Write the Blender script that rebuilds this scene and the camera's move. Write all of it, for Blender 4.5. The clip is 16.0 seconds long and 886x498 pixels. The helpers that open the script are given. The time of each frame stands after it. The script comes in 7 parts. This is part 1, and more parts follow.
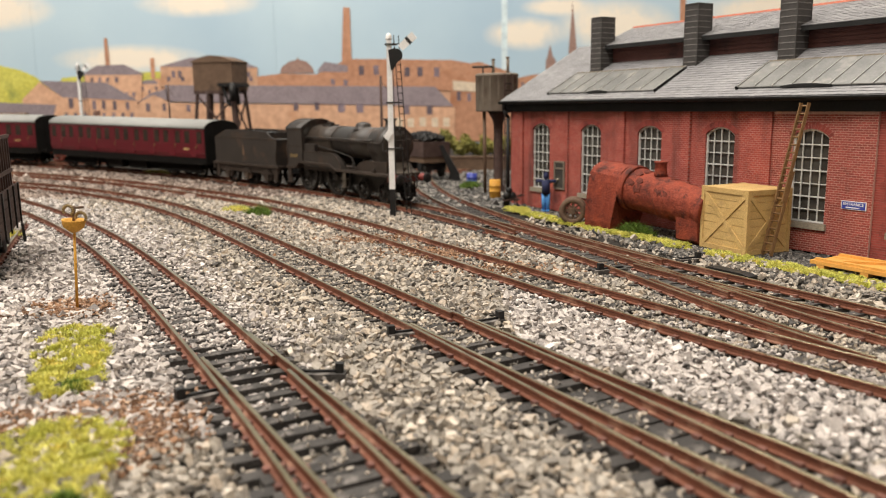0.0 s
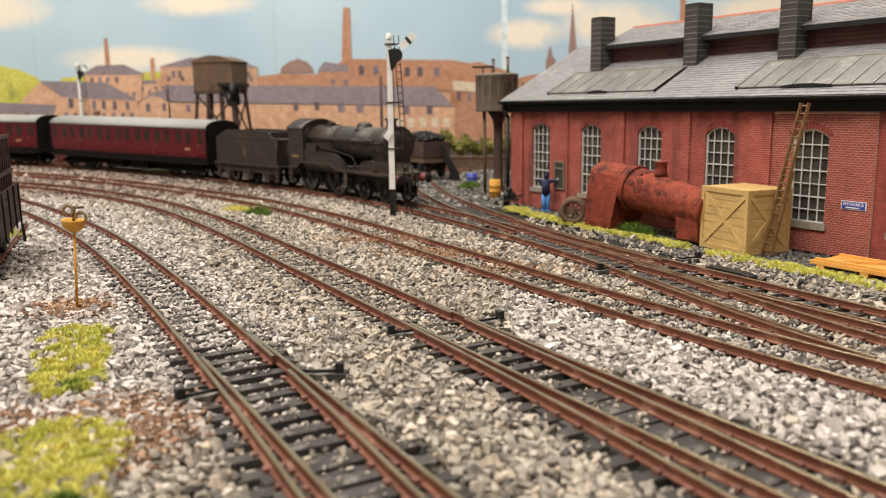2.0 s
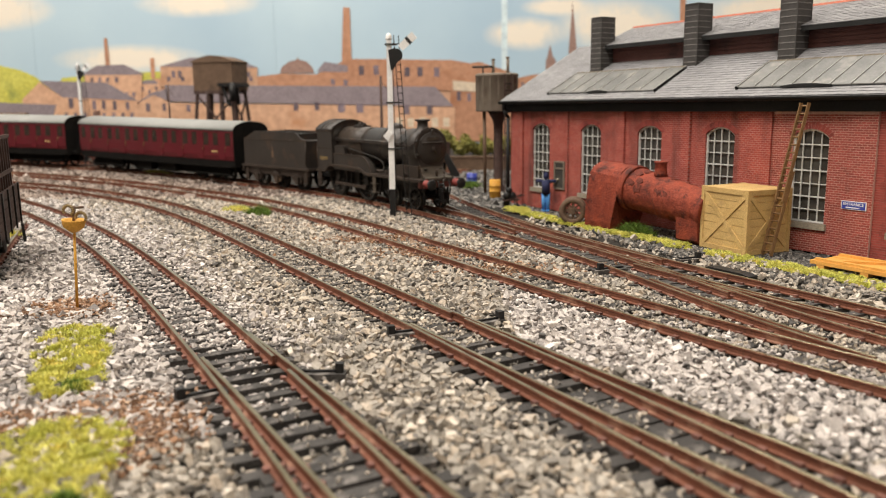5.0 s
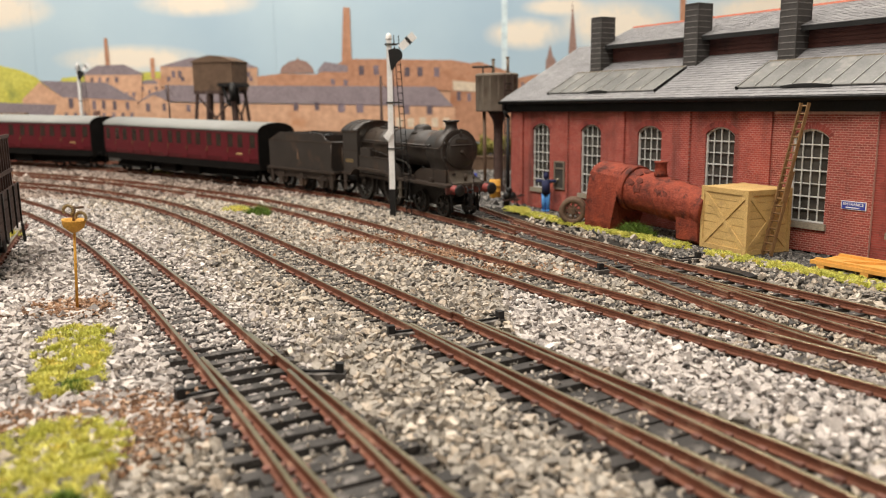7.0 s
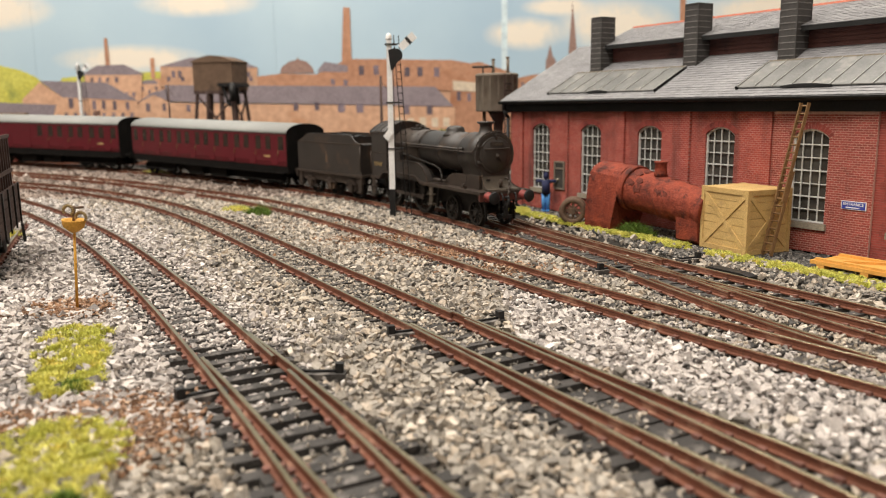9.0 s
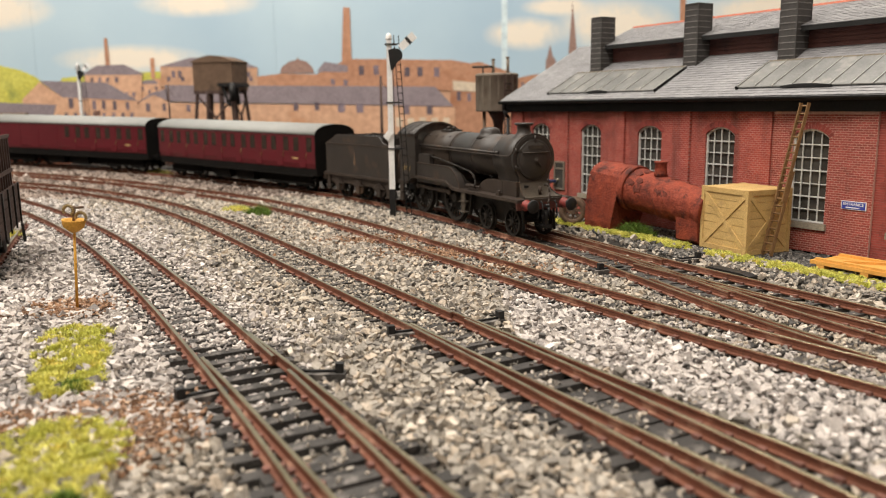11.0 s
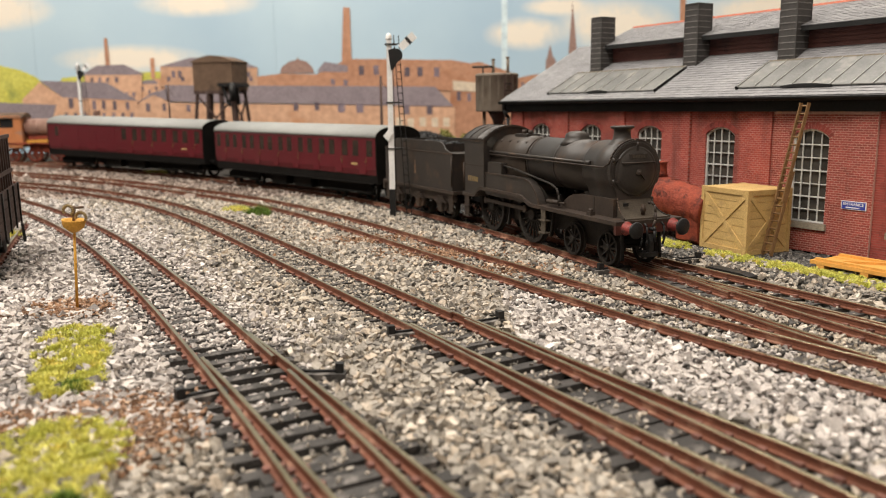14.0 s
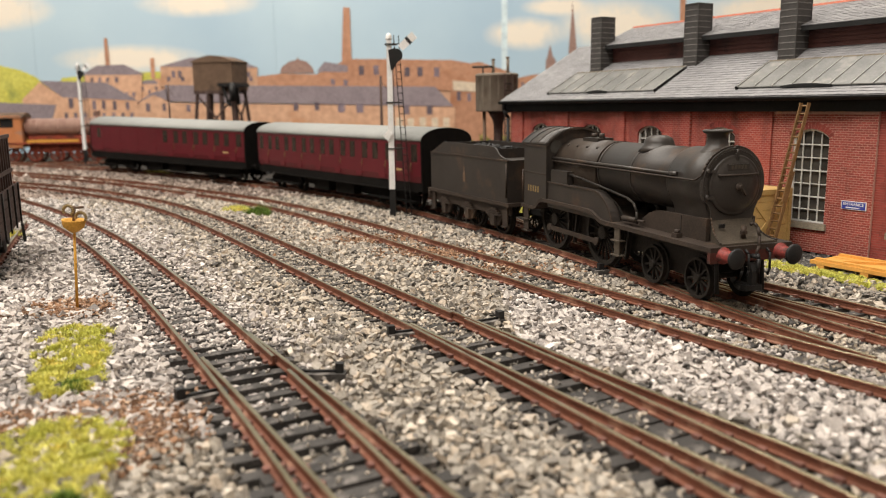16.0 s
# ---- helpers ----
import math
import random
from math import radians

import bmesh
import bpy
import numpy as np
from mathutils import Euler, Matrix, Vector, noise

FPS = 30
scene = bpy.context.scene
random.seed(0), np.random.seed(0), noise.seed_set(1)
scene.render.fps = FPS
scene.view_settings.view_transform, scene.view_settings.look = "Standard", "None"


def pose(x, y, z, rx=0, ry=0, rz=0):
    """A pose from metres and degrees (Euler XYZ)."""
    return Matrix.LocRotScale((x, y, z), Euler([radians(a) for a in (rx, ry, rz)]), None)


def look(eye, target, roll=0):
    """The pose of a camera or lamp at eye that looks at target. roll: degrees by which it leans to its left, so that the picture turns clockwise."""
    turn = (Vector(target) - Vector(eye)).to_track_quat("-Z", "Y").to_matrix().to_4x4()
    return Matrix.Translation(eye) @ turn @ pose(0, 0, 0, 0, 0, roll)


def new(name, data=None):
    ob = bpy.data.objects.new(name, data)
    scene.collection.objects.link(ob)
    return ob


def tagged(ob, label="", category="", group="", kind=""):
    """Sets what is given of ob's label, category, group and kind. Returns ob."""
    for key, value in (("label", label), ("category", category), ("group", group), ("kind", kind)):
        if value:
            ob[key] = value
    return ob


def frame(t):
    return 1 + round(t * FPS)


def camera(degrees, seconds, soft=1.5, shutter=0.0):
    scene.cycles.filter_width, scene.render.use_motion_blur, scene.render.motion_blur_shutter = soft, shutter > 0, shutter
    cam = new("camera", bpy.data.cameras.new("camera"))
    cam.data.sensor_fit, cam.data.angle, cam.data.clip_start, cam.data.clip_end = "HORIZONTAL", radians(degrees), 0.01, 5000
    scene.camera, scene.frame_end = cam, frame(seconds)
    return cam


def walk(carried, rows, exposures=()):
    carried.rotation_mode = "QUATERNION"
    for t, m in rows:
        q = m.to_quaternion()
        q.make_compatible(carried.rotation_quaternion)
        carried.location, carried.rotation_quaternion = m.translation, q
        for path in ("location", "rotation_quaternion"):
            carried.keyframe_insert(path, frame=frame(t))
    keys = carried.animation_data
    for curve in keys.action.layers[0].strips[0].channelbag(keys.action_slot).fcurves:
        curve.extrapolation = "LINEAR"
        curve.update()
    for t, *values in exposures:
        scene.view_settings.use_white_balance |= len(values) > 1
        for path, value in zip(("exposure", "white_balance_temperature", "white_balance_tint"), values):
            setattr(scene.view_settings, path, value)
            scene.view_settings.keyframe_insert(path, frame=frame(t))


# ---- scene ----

# A 4 mm-scale model railway: all sizes below are millimetres, turned to metres by MM.
MM = 0.001
RAIL_Z = 2.5          # rail top above the sleepers
EYE_Z = 64.7

cam = camera(58.5, 16.0, soft=1.05)
EYE = Vector((0, 0, EYE_Z * MM))
AIM = EYE + Vector((0, math.cos(radians(10.324)), -math.sin(radians(10.324))))
walk(cam, [(0.0, look(EYE, AIM, -0.79)), (16.0, look(EYE, AIM, -0.79))])
cam.data.dof.use_dof = True
cam.data.dof.focus_distance = 0.285
cam.data.dof.aperture_fstop = 21.0

# ---- light: a closed room with white ceiling, long tube lamps above the layout ----
world = bpy.data.worlds.new("room_light")
scene.world = world
world.use_nodes = True
world.node_tree.nodes["Background"].inputs[0].default_value = (1.0, 0.93, 0.83, 1)
world.node_tree.nodes["Background"].inputs[1].default_value = 0.05


def tube_lamp(x, y, z, sx, sy, power, target):
    lamp = bpy.data.lights.new("ceiling_tube", "AREA")
    lamp.shape, lamp.size, lamp.size_y, lamp.energy = "RECTANGLE", sx, sy, power
    lamp.color = (1.0, 0.93, 0.84)
    ob = new("ceiling_tube", lamp)
    ob.matrix_basis = look((x, y, z), target)
    return ob


tube_lamp(-0.47, -0.12, 1.15, 1.5, 0.3, 25, (0.02, 0.42, 0))
tube_lamp(-0.15, 0.75, 1.3, 1.5, 0.35, 25, (-0.1, 0.65, 0))
scene.view_settings.exposure = -0.07


# ---- materials ----
def nodes_of(name):
    m = bpy.data.materials.new(name)
    m.use_nodes = True
    return m, m.node_tree.nodes, m.node_tree.links, m.node_tree.nodes["Principled BSDF"]


def ramp_between(n, l, fac, stops):
    r = n.new("ShaderNodeValToRGB")
    while len(r.color_ramp.elements) < len(stops):
        r.color_ramp.elements.new(0.5)
    for e, (at, c) in zip(r.color_ramp.elements, stops):
        e.position, e.color = at, (*c, 1)
    l.new(fac, r.inputs[0])
    return r.outputs[0]


def noise_of(n, l, size_mm, detail=4, rough=0.6):
    co = n.new("ShaderNodeTexCoord")
    t = n.new("ShaderNodeTexNoise")
    t.inputs["Scale"].default_value = 1000.0 / size_mm
    t.inputs["Detail"].default_value = detail
    t.inputs["Roughness"].default_value = rough
    l.new(co.outputs["Object"], t.inputs["Vector"])
    return t.outputs[0]


def mixed(n, l, fac, a, b, mode="MIX"):
    m = n.new("ShaderNodeMix")
    m.data_type, m.blend_type = "RGBA", mode
    for sock, val in ((m.inputs[0], fac), (m.inputs[6], a), (m.inputs[7], b)):
        if isinstance(val, bpy.types.NodeSocket):
            l.new(val, sock)
        elif isinstance(val, (int, float)):
            sock.default_value = val
        else:
            sock.default_value = (*val, 1)
    return m.outputs[2]


def bumped(n, l, b, height, dist_mm, strength=0.6):
    k = n.new("ShaderNodeBump")
    k.inputs["Strength"].default_value = strength
    k.inputs["Distance"].default_value = dist_mm * MM
    l.new(height, k.inputs["Height"])
    l.new(k.outputs[0], b.inputs["Normal"])


def paint(name, dark, light, size=6.0, fine=0.7, rough=0.6, metal=0.0, stain=None, stain_size=20.0, stain_at=0.55, bump=0.15, spread=0.0, island=False, spec=0.3):
    """A surface with two scales of variation, an optional stain and fine relief."""
    m, n, l, b = nodes_of(name)
    big, small = noise_of(n, l, size), noise_of(n, l, fine, 3)
    col = ramp_between(n, l, big, [(0.3, dark), (0.7, light)])
    col = mixed(n, l, 0.35, col, ramp_between(n, l, small, [(0.3, tuple(c * 0.55 for c in dark)), (0.7, tuple(min(1, c * 1.35) for c in light))]))
    if stain:
        fac = ramp_between(n, l, noise_of(n, l, stain_size, 5, 0.65), [(stain_at, (0, 0, 0)), (stain_at + 0.12, (1, 1, 1))])
        col = mixed(n, l, fac, col, stain)
    if spread:
        if island:
            rnd = n.new("ShaderNodeNewGeometry").outputs["Random Per Island"]
        else:
            rnd = n.new("ShaderNodeObjectInfo").outputs["Random"]
        g = ramp_between(n, l, rnd, [(0, (1 - spread,) * 3), (1, (1 + spread,) * 3)])
        col = mixed(n, l, 1.0, col, g, "MULTIPLY")
    l.new(col, b.inputs["Base Color"])
    b.inputs["Roughness"].default_value, b.inputs["Metallic"].default_value = rough, metal
    b.inputs["Specular IOR Level"].default_value = spec
    bumped(n, l, b, small, bump)
    return m


def brickwork(name, c1, c2, mortar, bw, bh, gap, axis_turn, bump=0.12, stain=None, rough=0.8):
    """Courses on a wall whose length runs along local x and height along z."""
    m, n, l, b = nodes_of(name)
    co, mp = n.new("ShaderNodeTexCoord"), n.new("ShaderNodeMapping")
    mp.inputs["Rotation"].default_value = axis_turn
    l.new(co.outputs["Object"], mp.inputs["Vector"])
    t = n.new("ShaderNodeTexBrick")
    t.inputs["Scale"].default_value = 1000.0
    t.inputs["Brick Width"].default_value, t.inputs["Row Height"].default_value = bw, bh
    t.inputs["Mortar Size"].default_value, t.inputs["Mortar Smooth"].default_value = gap, 0.3
    t.inputs["Color1"].default_value, t.inputs["Color2"].default_value, t.inputs["Mortar"].default_value = (*c1, 1), (*c2, 1), (*mortar, 1)
    l.new(mp.outputs[0], t.inputs["Vector"])
    col = mixed(n, l, ramp_between(n, l, noise_of(n, l, 9, 5), [(0.35, (0, 0, 0)), (0.75, (0.55, 0.55, 0.55))]), t.outputs[0], tuple(c * 0.55 for c in c1))
    if stain:
        col = mixed(n, l, ramp_between(n, l, noise_of(n, l, 26, 5, 0.7), [(0.56, (0, 0, 0)), (0.72, (0.75, 0.75, 0.75))]), col, stain)
    # soot washed down the wall in long streaks
    m2, t2 = n.new("ShaderNodeMapping"), n.new("ShaderNodeTexNoise")
    m2.inputs["Scale"].default_value = (110, 110, 14)
    t2.inputs["Detail"].default_value, t2.inputs["Scale"].default_value = 6, 1.0
    l.new(co.outputs["Object"], m2.inputs["Vector"])
    l.new(m2.outputs[0], t2.inputs["Vector"])
    col = mixed(n, l, ramp_between(n, l, t2.outputs[0], [(0.5, (0, 0, 0)), (0.72, (0.75, 0.75, 0.75))]), col, (0.06, 0.022, 0.02))
    l.new(col, b.inputs["Base Color"])
    b.inputs["Roughness"].default_value = rough
    inv = n.new("ShaderNodeMath")
    inv.operation = "SUBTRACT"
    inv.inputs[0].default_value = 1
    l.new(t.outputs["Fac"], inv.inputs[1])
    bumped(n, l, b, inv.outputs[0], bump, 0.8)
    return m


def stone_mat(name, stops, spread_rough=0.75):
    m, n, l, b = nodes_of(name)
    rnd = n.new("ShaderNodeNewGeometry").outputs["Random Per Island"]
    col = ramp_between(n, l, rnd, stops)
    col = mixed(n, l, 0.4, col, ramp_between(n, l, noise_of(n, l, 0.6, 5, 0.75), [(0.35, (0.16, 0.15, 0.14)), (0.65, (0.8, 0.77, 0.72))]), "OVERLAY")
    l.new(col, b.inputs["Base Color"])
    b.inputs["Roughness"].default_value = spread_rough
    bumped(n, l, b, noise_of(n, l, 0.5, 4, 0.7), 0.3, 0.8)
    return m


STONES = [(0.0, (0.05, 0.045, 0.04)), (0.1, (0.15, 0.135, 0.118)), (0.3, (0.29, 0.263, 0.229)), (0.7, (0.435, 0.394, 0.34)), (0.92, (0.47, 0.39, 0.305)), (1.0, (0.62, 0.57, 0.5))]
M_stone = stone_mat("ballast_stone", STONES)
M_stone_pale = stone_mat("pale_ballast_stone", [(0.0, (0.07, 0.064, 0.06)), (0.1, (0.22, 0.202, 0.193)), (0.35, (0.41, 0.377, 0.358)), (0.75, (0.57, 0.524, 0.495)), (1.0, (0.7, 0.654, 0.622))])
M_stone_far = stone_mat("brown_dusty_ballast", [(0.0, (0.07, 0.05, 0.04)), (0.2, (0.16, 0.122, 0.102)), (0.6, (0.27, 0.213, 0.18)), (1.0, (0.4, 0.34, 0.3))])
M_cinder = stone_mat("ash_cinder", [(0.0, (0.03, 0.029, 0.028)), (0.5, (0.1, 0.095, 0.09)), (0.85, (0.2, 0.19, 0.175)), (1.0, (0.36, 0.34, 0.31))])
M_rubble = stone_mat("rusty_earth_crumb", [(0.0, (0.07, 0.04, 0.025)), (0.4, (0.2, 0.105, 0.055)), (0.8, (0.36, 0.2, 0.11)), (1.0, (0.5, 0.38, 0.28))])
# Bed darkened to near black: shade in the stones' gaps is put into its colour.
M_ground = paint("ground_bed", (0.016, 0.0145, 0.013), (0.05, 0.045, 0.04), 5, 0.9, 0.9, bump=0.3, spec=0.1)
M_rust_rail = paint("rusty_rail_side", (0.095, 0.037, 0.022), (0.195, 0.072, 0.042), 8, 0.6, 0.65, 0.0, (0.29, 0.15, 0.1), 12, 0.54)
M_rail_top = paint("worn_rail_head", (0.13, 0.115, 0.07), (0.3, 0.265, 0.175), 14, 0.5, 0.32, 0.75, (0.14, 0.075, 0.045), 30, 0.56, 0.03)
M_chair = paint("rail_chair_rust", (0.1, 0.042, 0.032), (0.21, 0.098, 0.075), 4, 0.5, 0.7, spread=0.25, island=True)
M_sleeper = paint("weathered_sleeper", (0.02, 0.018, 0.017), (0.075, 0.069, 0.064), 4, 0.5, 0.7, 0.0, (0.19, 0.17, 0.155), 5, 0.55, 0.35, 0.35)
M_brick = brickwork("red_brick", (0.3, 0.042, 0.03), (0.42, 0.078, 0.05), (0.44, 0.2, 0.165), 2.3, 0.98, 0.14, (radians(90), 0, 0), stain=(0.12, 0.03, 0.026))
M_brick_side = brickwork("red_brick_side", (0.3, 0.042, 0.03), (0.42, 0.078, 0.05), (0.44, 0.2, 0.165), 2.3, 0.98, 0.14, (radians(90), 0, radians(90)), stain=(0.12, 0.03, 0.026))
M_arch_brick = paint("arch_brick_red", (0.2, 0.04, 0.034), (0.33, 0.075, 0.058), 5, 0.5, 0.8, 0.0, (0.1, 0.03, 0.027), 9, 0.55, spread=0.2)
M_one_brick = paint("single_brick_red", (0.23, 0.044, 0.036), (0.35, 0.08, 0.06), 9, 0.5, 0.8, 0.0, (0.11, 0.03, 0.026), 22, 0.57, spread=0.22, island=True)
M_brick_piece = paint("loose_laid_brick_red", (0.23, 0.044, 0.036), (0.35, 0.08, 0.06), 9, 0.5, 0.8, spread=0.22)
M_mortar = paint("pinkish_mortar", (0.46, 0.26, 0.22), (0.6, 0.37, 0.31), 8, 0.5, 0.9, 0.0, (0.16, 0.06, 0.05), 22, 0.58)
M_slate = paint("grey_slate", (0.19, 0.188, 0.195), (0.26, 0.256, 0.262), 18, 0.8, 0.5, 0.0, (0.31, 0.303, 0.3), 24, 0.6, 0.08, 0.13, True)
M_lead = paint("dark_eaves_board", (0.008, 0.008, 0.008), (0.02, 0.019, 0.019), 10, 0.7, 0.6, spec=0.15)
M_board = paint("maroon_weatherboard", (0.085, 0.034, 0.031), (0.14, 0.06, 0.053), 12, 0.8, 0.6, 0.0, (0.05, 0.025, 0.024), 20, 0.52)
M_ridge = paint("terracotta_ridge", (0.35, 0.1, 0.06), (0.5, 0.16, 0.1), 5, 0.6, 0.7)
M_vent = paint("vent_slats_grey", (0.04, 0.037, 0.036), (0.075, 0.07, 0.067), 6, 0.6, 0.55)
# Pale strips along the slats: their highlight is put into the colour.
M_vent_edge = paint("vent_slat_highlight", (0.13, 0.12, 0.115), (0.25, 0.235, 0.225), 5, 0.5, 0.55)
M_glaze_bar = paint("pale_glazing_bar", (0.3, 0.29, 0.275), (0.5, 0.49, 0.47), 6, 0.6, 0.5)
M_roof_glass = paint("dusty_roof_glass", (0.1, 0.103, 0.1), (0.2, 0.2, 0.192), 9, 0.8, 0.4, 0.0, (0.26, 0.25, 0.23), 13, 0.56, 0.06)
M_white_frame = paint("dull_white_frame", (0.48, 0.48, 0.46), (0.66, 0.66, 0.63), 5, 0.5, 0.5)
M_white = paint("white_post_paint", (0.78, 0.77, 0.75), (0.88, 0.87, 0.86), 9, 0.6, 0.4)
M_black = paint("black_paint", (0.008, 0.008, 0.008), (0.022, 0.021, 0.021), 6, 0.6, 0.5, spec=0.25)
# Deeper than black_paint: shade under the coaches is put into this black.
M_deep_black = paint("deep_black_underframe", (0.004, 0.0037, 0.0035), (0.011, 0.0095, 0.0085), 6, 0.6, 0.8, spec=0.1)
M_sill = paint("stone_sill", (0.2, 0.17, 0.13), (0.32, 0.28, 0.22), 4, 0.5, 0.8)
# Near black for painted shade: upper fascia, lifted panes, inside of the parked cab.
M_shade = paint("painted_shade", (0.01, 0.01, 0.01), (0.02, 0.02, 0.02), 9, 1, 0.9)
M_red_rust = paint("scrap_boiler_rust", (0.11, 0.022, 0.014), (0.31, 0.06, 0.03), 7, 1.0, 0.8, 0.0, (0.065, 0.018, 0.013), 9, 0.53, 0.9)
M_rust_scab = paint("flaking_rust", (0.05, 0.016, 0.012), (0.16, 0.034, 0.02), 9, 0.8, 0.85, bump=0.5)
M_orange_rust = paint("orange_rust", (0.38, 0.13, 0.045), (0.55, 0.22, 0.09), 8, 0.6, 0.75, 0.0, (0.3, 0.2, 0.16), 14, 0.55, 0.3)
M_crate = paint("yellow_pine", (0.42, 0.27, 0.095), (0.6, 0.41, 0.17), 8, 0.5, 0.6, 0.0, (0.36, 0.235, 0.1), 10, 0.6, 0.12, 0.08)
M_ladder = paint("varnished_ladder", (0.13, 0.07, 0.028), (0.23, 0.13, 0.056), 4, 0.5, 0.55)
M_plank = paint("orange_stained_timber", (0.6, 0.27, 0.05), (0.78, 0.4, 0.1), 7, 0.5, 0.55)
M_loco = paint("weathered_loco_black", (0.018, 0.0145, 0.0125), (0.037, 0.03, 0.0255), 14, 0.6, 0.46, 0.0, (0.07, 0.042, 0.027), 22, 0.54, 0.05, spec=0.42)
M_scorched = paint("scorched_brown_black", (0.022, 0.017, 0.0135), (0.05, 0.035, 0.025), 9, 0.6, 0.48, 0.0, (0.085, 0.05, 0.031), 14, 0.55, 0.05, spec=0.4)
M_apron = paint("dusty_apron", (0.05, 0.04, 0.03), (0.09, 0.073, 0.055), 6, 0.5, 0.6, 0.0, (0.035, 0.027, 0.021), 8, 0.56)
M_loco_brown = paint("sooty_brown_frames", (0.022, 0.016, 0.0125), (0.05, 0.036, 0.028), 10, 0.6, 0.6, 0.0, (0.1, 0.062, 0.04), 14, 0.58, 0.08)
M_wheel = paint("dirty_wheel", (0.01, 0.009, 0.008), (0.03, 0.025, 0.021), 5, 0.5, 0.55, spec=0.2)
M_maroon = paint("maroon_coach_paint", (0.08, 0.0055, 0.0105), (0.112, 0.0095, 0.016), 30, 0.8, 0.3, bump=0.02, spec=0.4)
M_roof_grey = paint("grey_coach_roof", (0.23, 0.235, 0.225), (0.3, 0.305, 0.29), 30, 0.7, 0.6, 0.0, (0.2, 0.19, 0.175), 30, 0.6)
M_glass = None
m_, n_, l_, b_ = nodes_of("window_glass_dark")
l_.new(ramp_between(n_, l_, noise_of(n_, l_, 12), [(0.3, (0.03, 0.028, 0.025)), (0.7, (0.085, 0.078, 0.068))]), b_.inputs["Base Color"])
b_.inputs["Roughness"].default_value = 0.2
M_glass = m_
M_gold = paint("gold_lining", (0.42, 0.3, 0.12), (0.58, 0.44, 0.2), 4, 0.4, 0.5)
M_dull_gold = paint("dirty_straw_paint", (0.16, 0.11, 0.045), (0.3, 0.21, 0.09), 1.2, 0.4, 0.6)
M_red = paint("red_buffer_paint", (0.18, 0.032, 0.027), (0.3, 0.055, 0.046), 4, 0.5, 0.55, 0.0, (0.06, 0.026, 0.022), 6, 0.52)
M_beam = paint("grimy_red_beam", (0.045, 0.017, 0.013), (0.1, 0.027, 0.021), 4, 0.5, 0.55, 0.0, (0.03, 0.022, 0.018), 8, 0.5)
M_coach_glass = paint("coach_glass", (0.008, 0.007, 0.006), (0.05, 0.034, 0.025), 7, 0.8, 0.2, bump=0.0, spec=0.3)
M_pink_grey = paint("dusty_pink_iron", (0.24, 0.13, 0.1), (0.4, 0.26, 0.21), 9, 0.8, 0.6, 0.0, (0.15, 0.06, 0.04), 16, 0.58)
M_yellow = paint("ochre_yellow_paint", (0.45, 0.22, 0.03), (0.68, 0.36, 0.06), 4, 0.5, 0.6)
M_blue = paint("blue_enamel", (0.03, 0.045, 0.25), (0.05, 0.07, 0.36), 5, 0.5, 0.35)
M_bluecloth = paint("bright_blue_cloth", (0.05, 0.2, 0.5), (0.1, 0.3, 0.65), 4, 0.4, 0.7)
M_navy = paint("navy_cloth", (0.012, 0.016, 0.05), (0.025, 0.03, 0.085), 4, 0.4, 0.7)
M_wood_dark = paint("weathered_wagon_wood", (0.038, 0.023, 0.02), (0.09, 0.055, 0.046), 6, 0.5, 0.75, 0.0, (0.14, 0.1, 0.09), 8, 0.6, 0.2)
M_tank = paint("weathered_tank_brown", (0.085, 0.052, 0.034), (0.165, 0.105, 0.068), 12, 0.8, 0.7, 0.0, (0.06, 0.04, 0.03), 20, 0.56)
M_iron = paint("grey_brown_iron", (0.13, 0.105, 0.082), (0.215, 0.178, 0.14), 8, 0.6, 0.65, 0.0, (0.1, 0.07, 0.05), 14, 0.57)
M_grass = paint("grass_tuft_green", (0.38, 0.41, 0.06), (0.78, 0.71, 0.21), 9, 1.5, 0.85, 0.0, (0.72, 0.55, 0.14), 7, 0.57, spread=0.38, island=True, spec=0.1)
M_grass_dark = paint("grass_tuft_dark", (0.07, 0.13, 0.02), (0.16, 0.24, 0.04), 12, 1.5, 0.8, spread=0.35, island=True)


# ---- mesh helpers (millimetres) ----
def box(bm, x0, x1, y0, y1, z0, z1, m=None, mi=0):
    vs = [bm.verts.new((x, y, z)) for x in (x0, x1) for y in (y0, y1) for z in (z0, z1)]
    if m is not None:
        for v in vs:
            v.co = m @ v.co
    for q in ((0, 1, 3, 2), (4, 6, 7, 5), (0, 4, 5, 1), (2, 3, 7, 6), (0, 2, 6, 4), (1, 5, 7, 3)):
        bm.faces.new([vs[i] for i in q]).material_index = mi
    return vs


def beam(bm, a, b, w, h, up=(0, 0, 1)):
    """A bar of width w and height h from a to b."""
    a, b = Vector(a), Vector(b)
    d = b - a
    side = d.cross(Vector(up))
    if side.length < 1e-6:
        side = d.cross(Vector((1, 0, 0)))
    side.normalize()
    top = side.cross(d).normalized()
    vs = [bm.verts.new(p + side * sx * w / 2 + top * sz * h / 2) for p in (a, b) for sx in (-1, 1) for sz in (-1, 1)]
    for q in ((0, 1, 3, 2), (4, 6, 7, 5), (0, 4, 5, 1), (2, 3, 7, 6), (0, 2, 6, 4), (1, 5, 7, 3)):
        bm.faces.new([vs[i] for i in q])


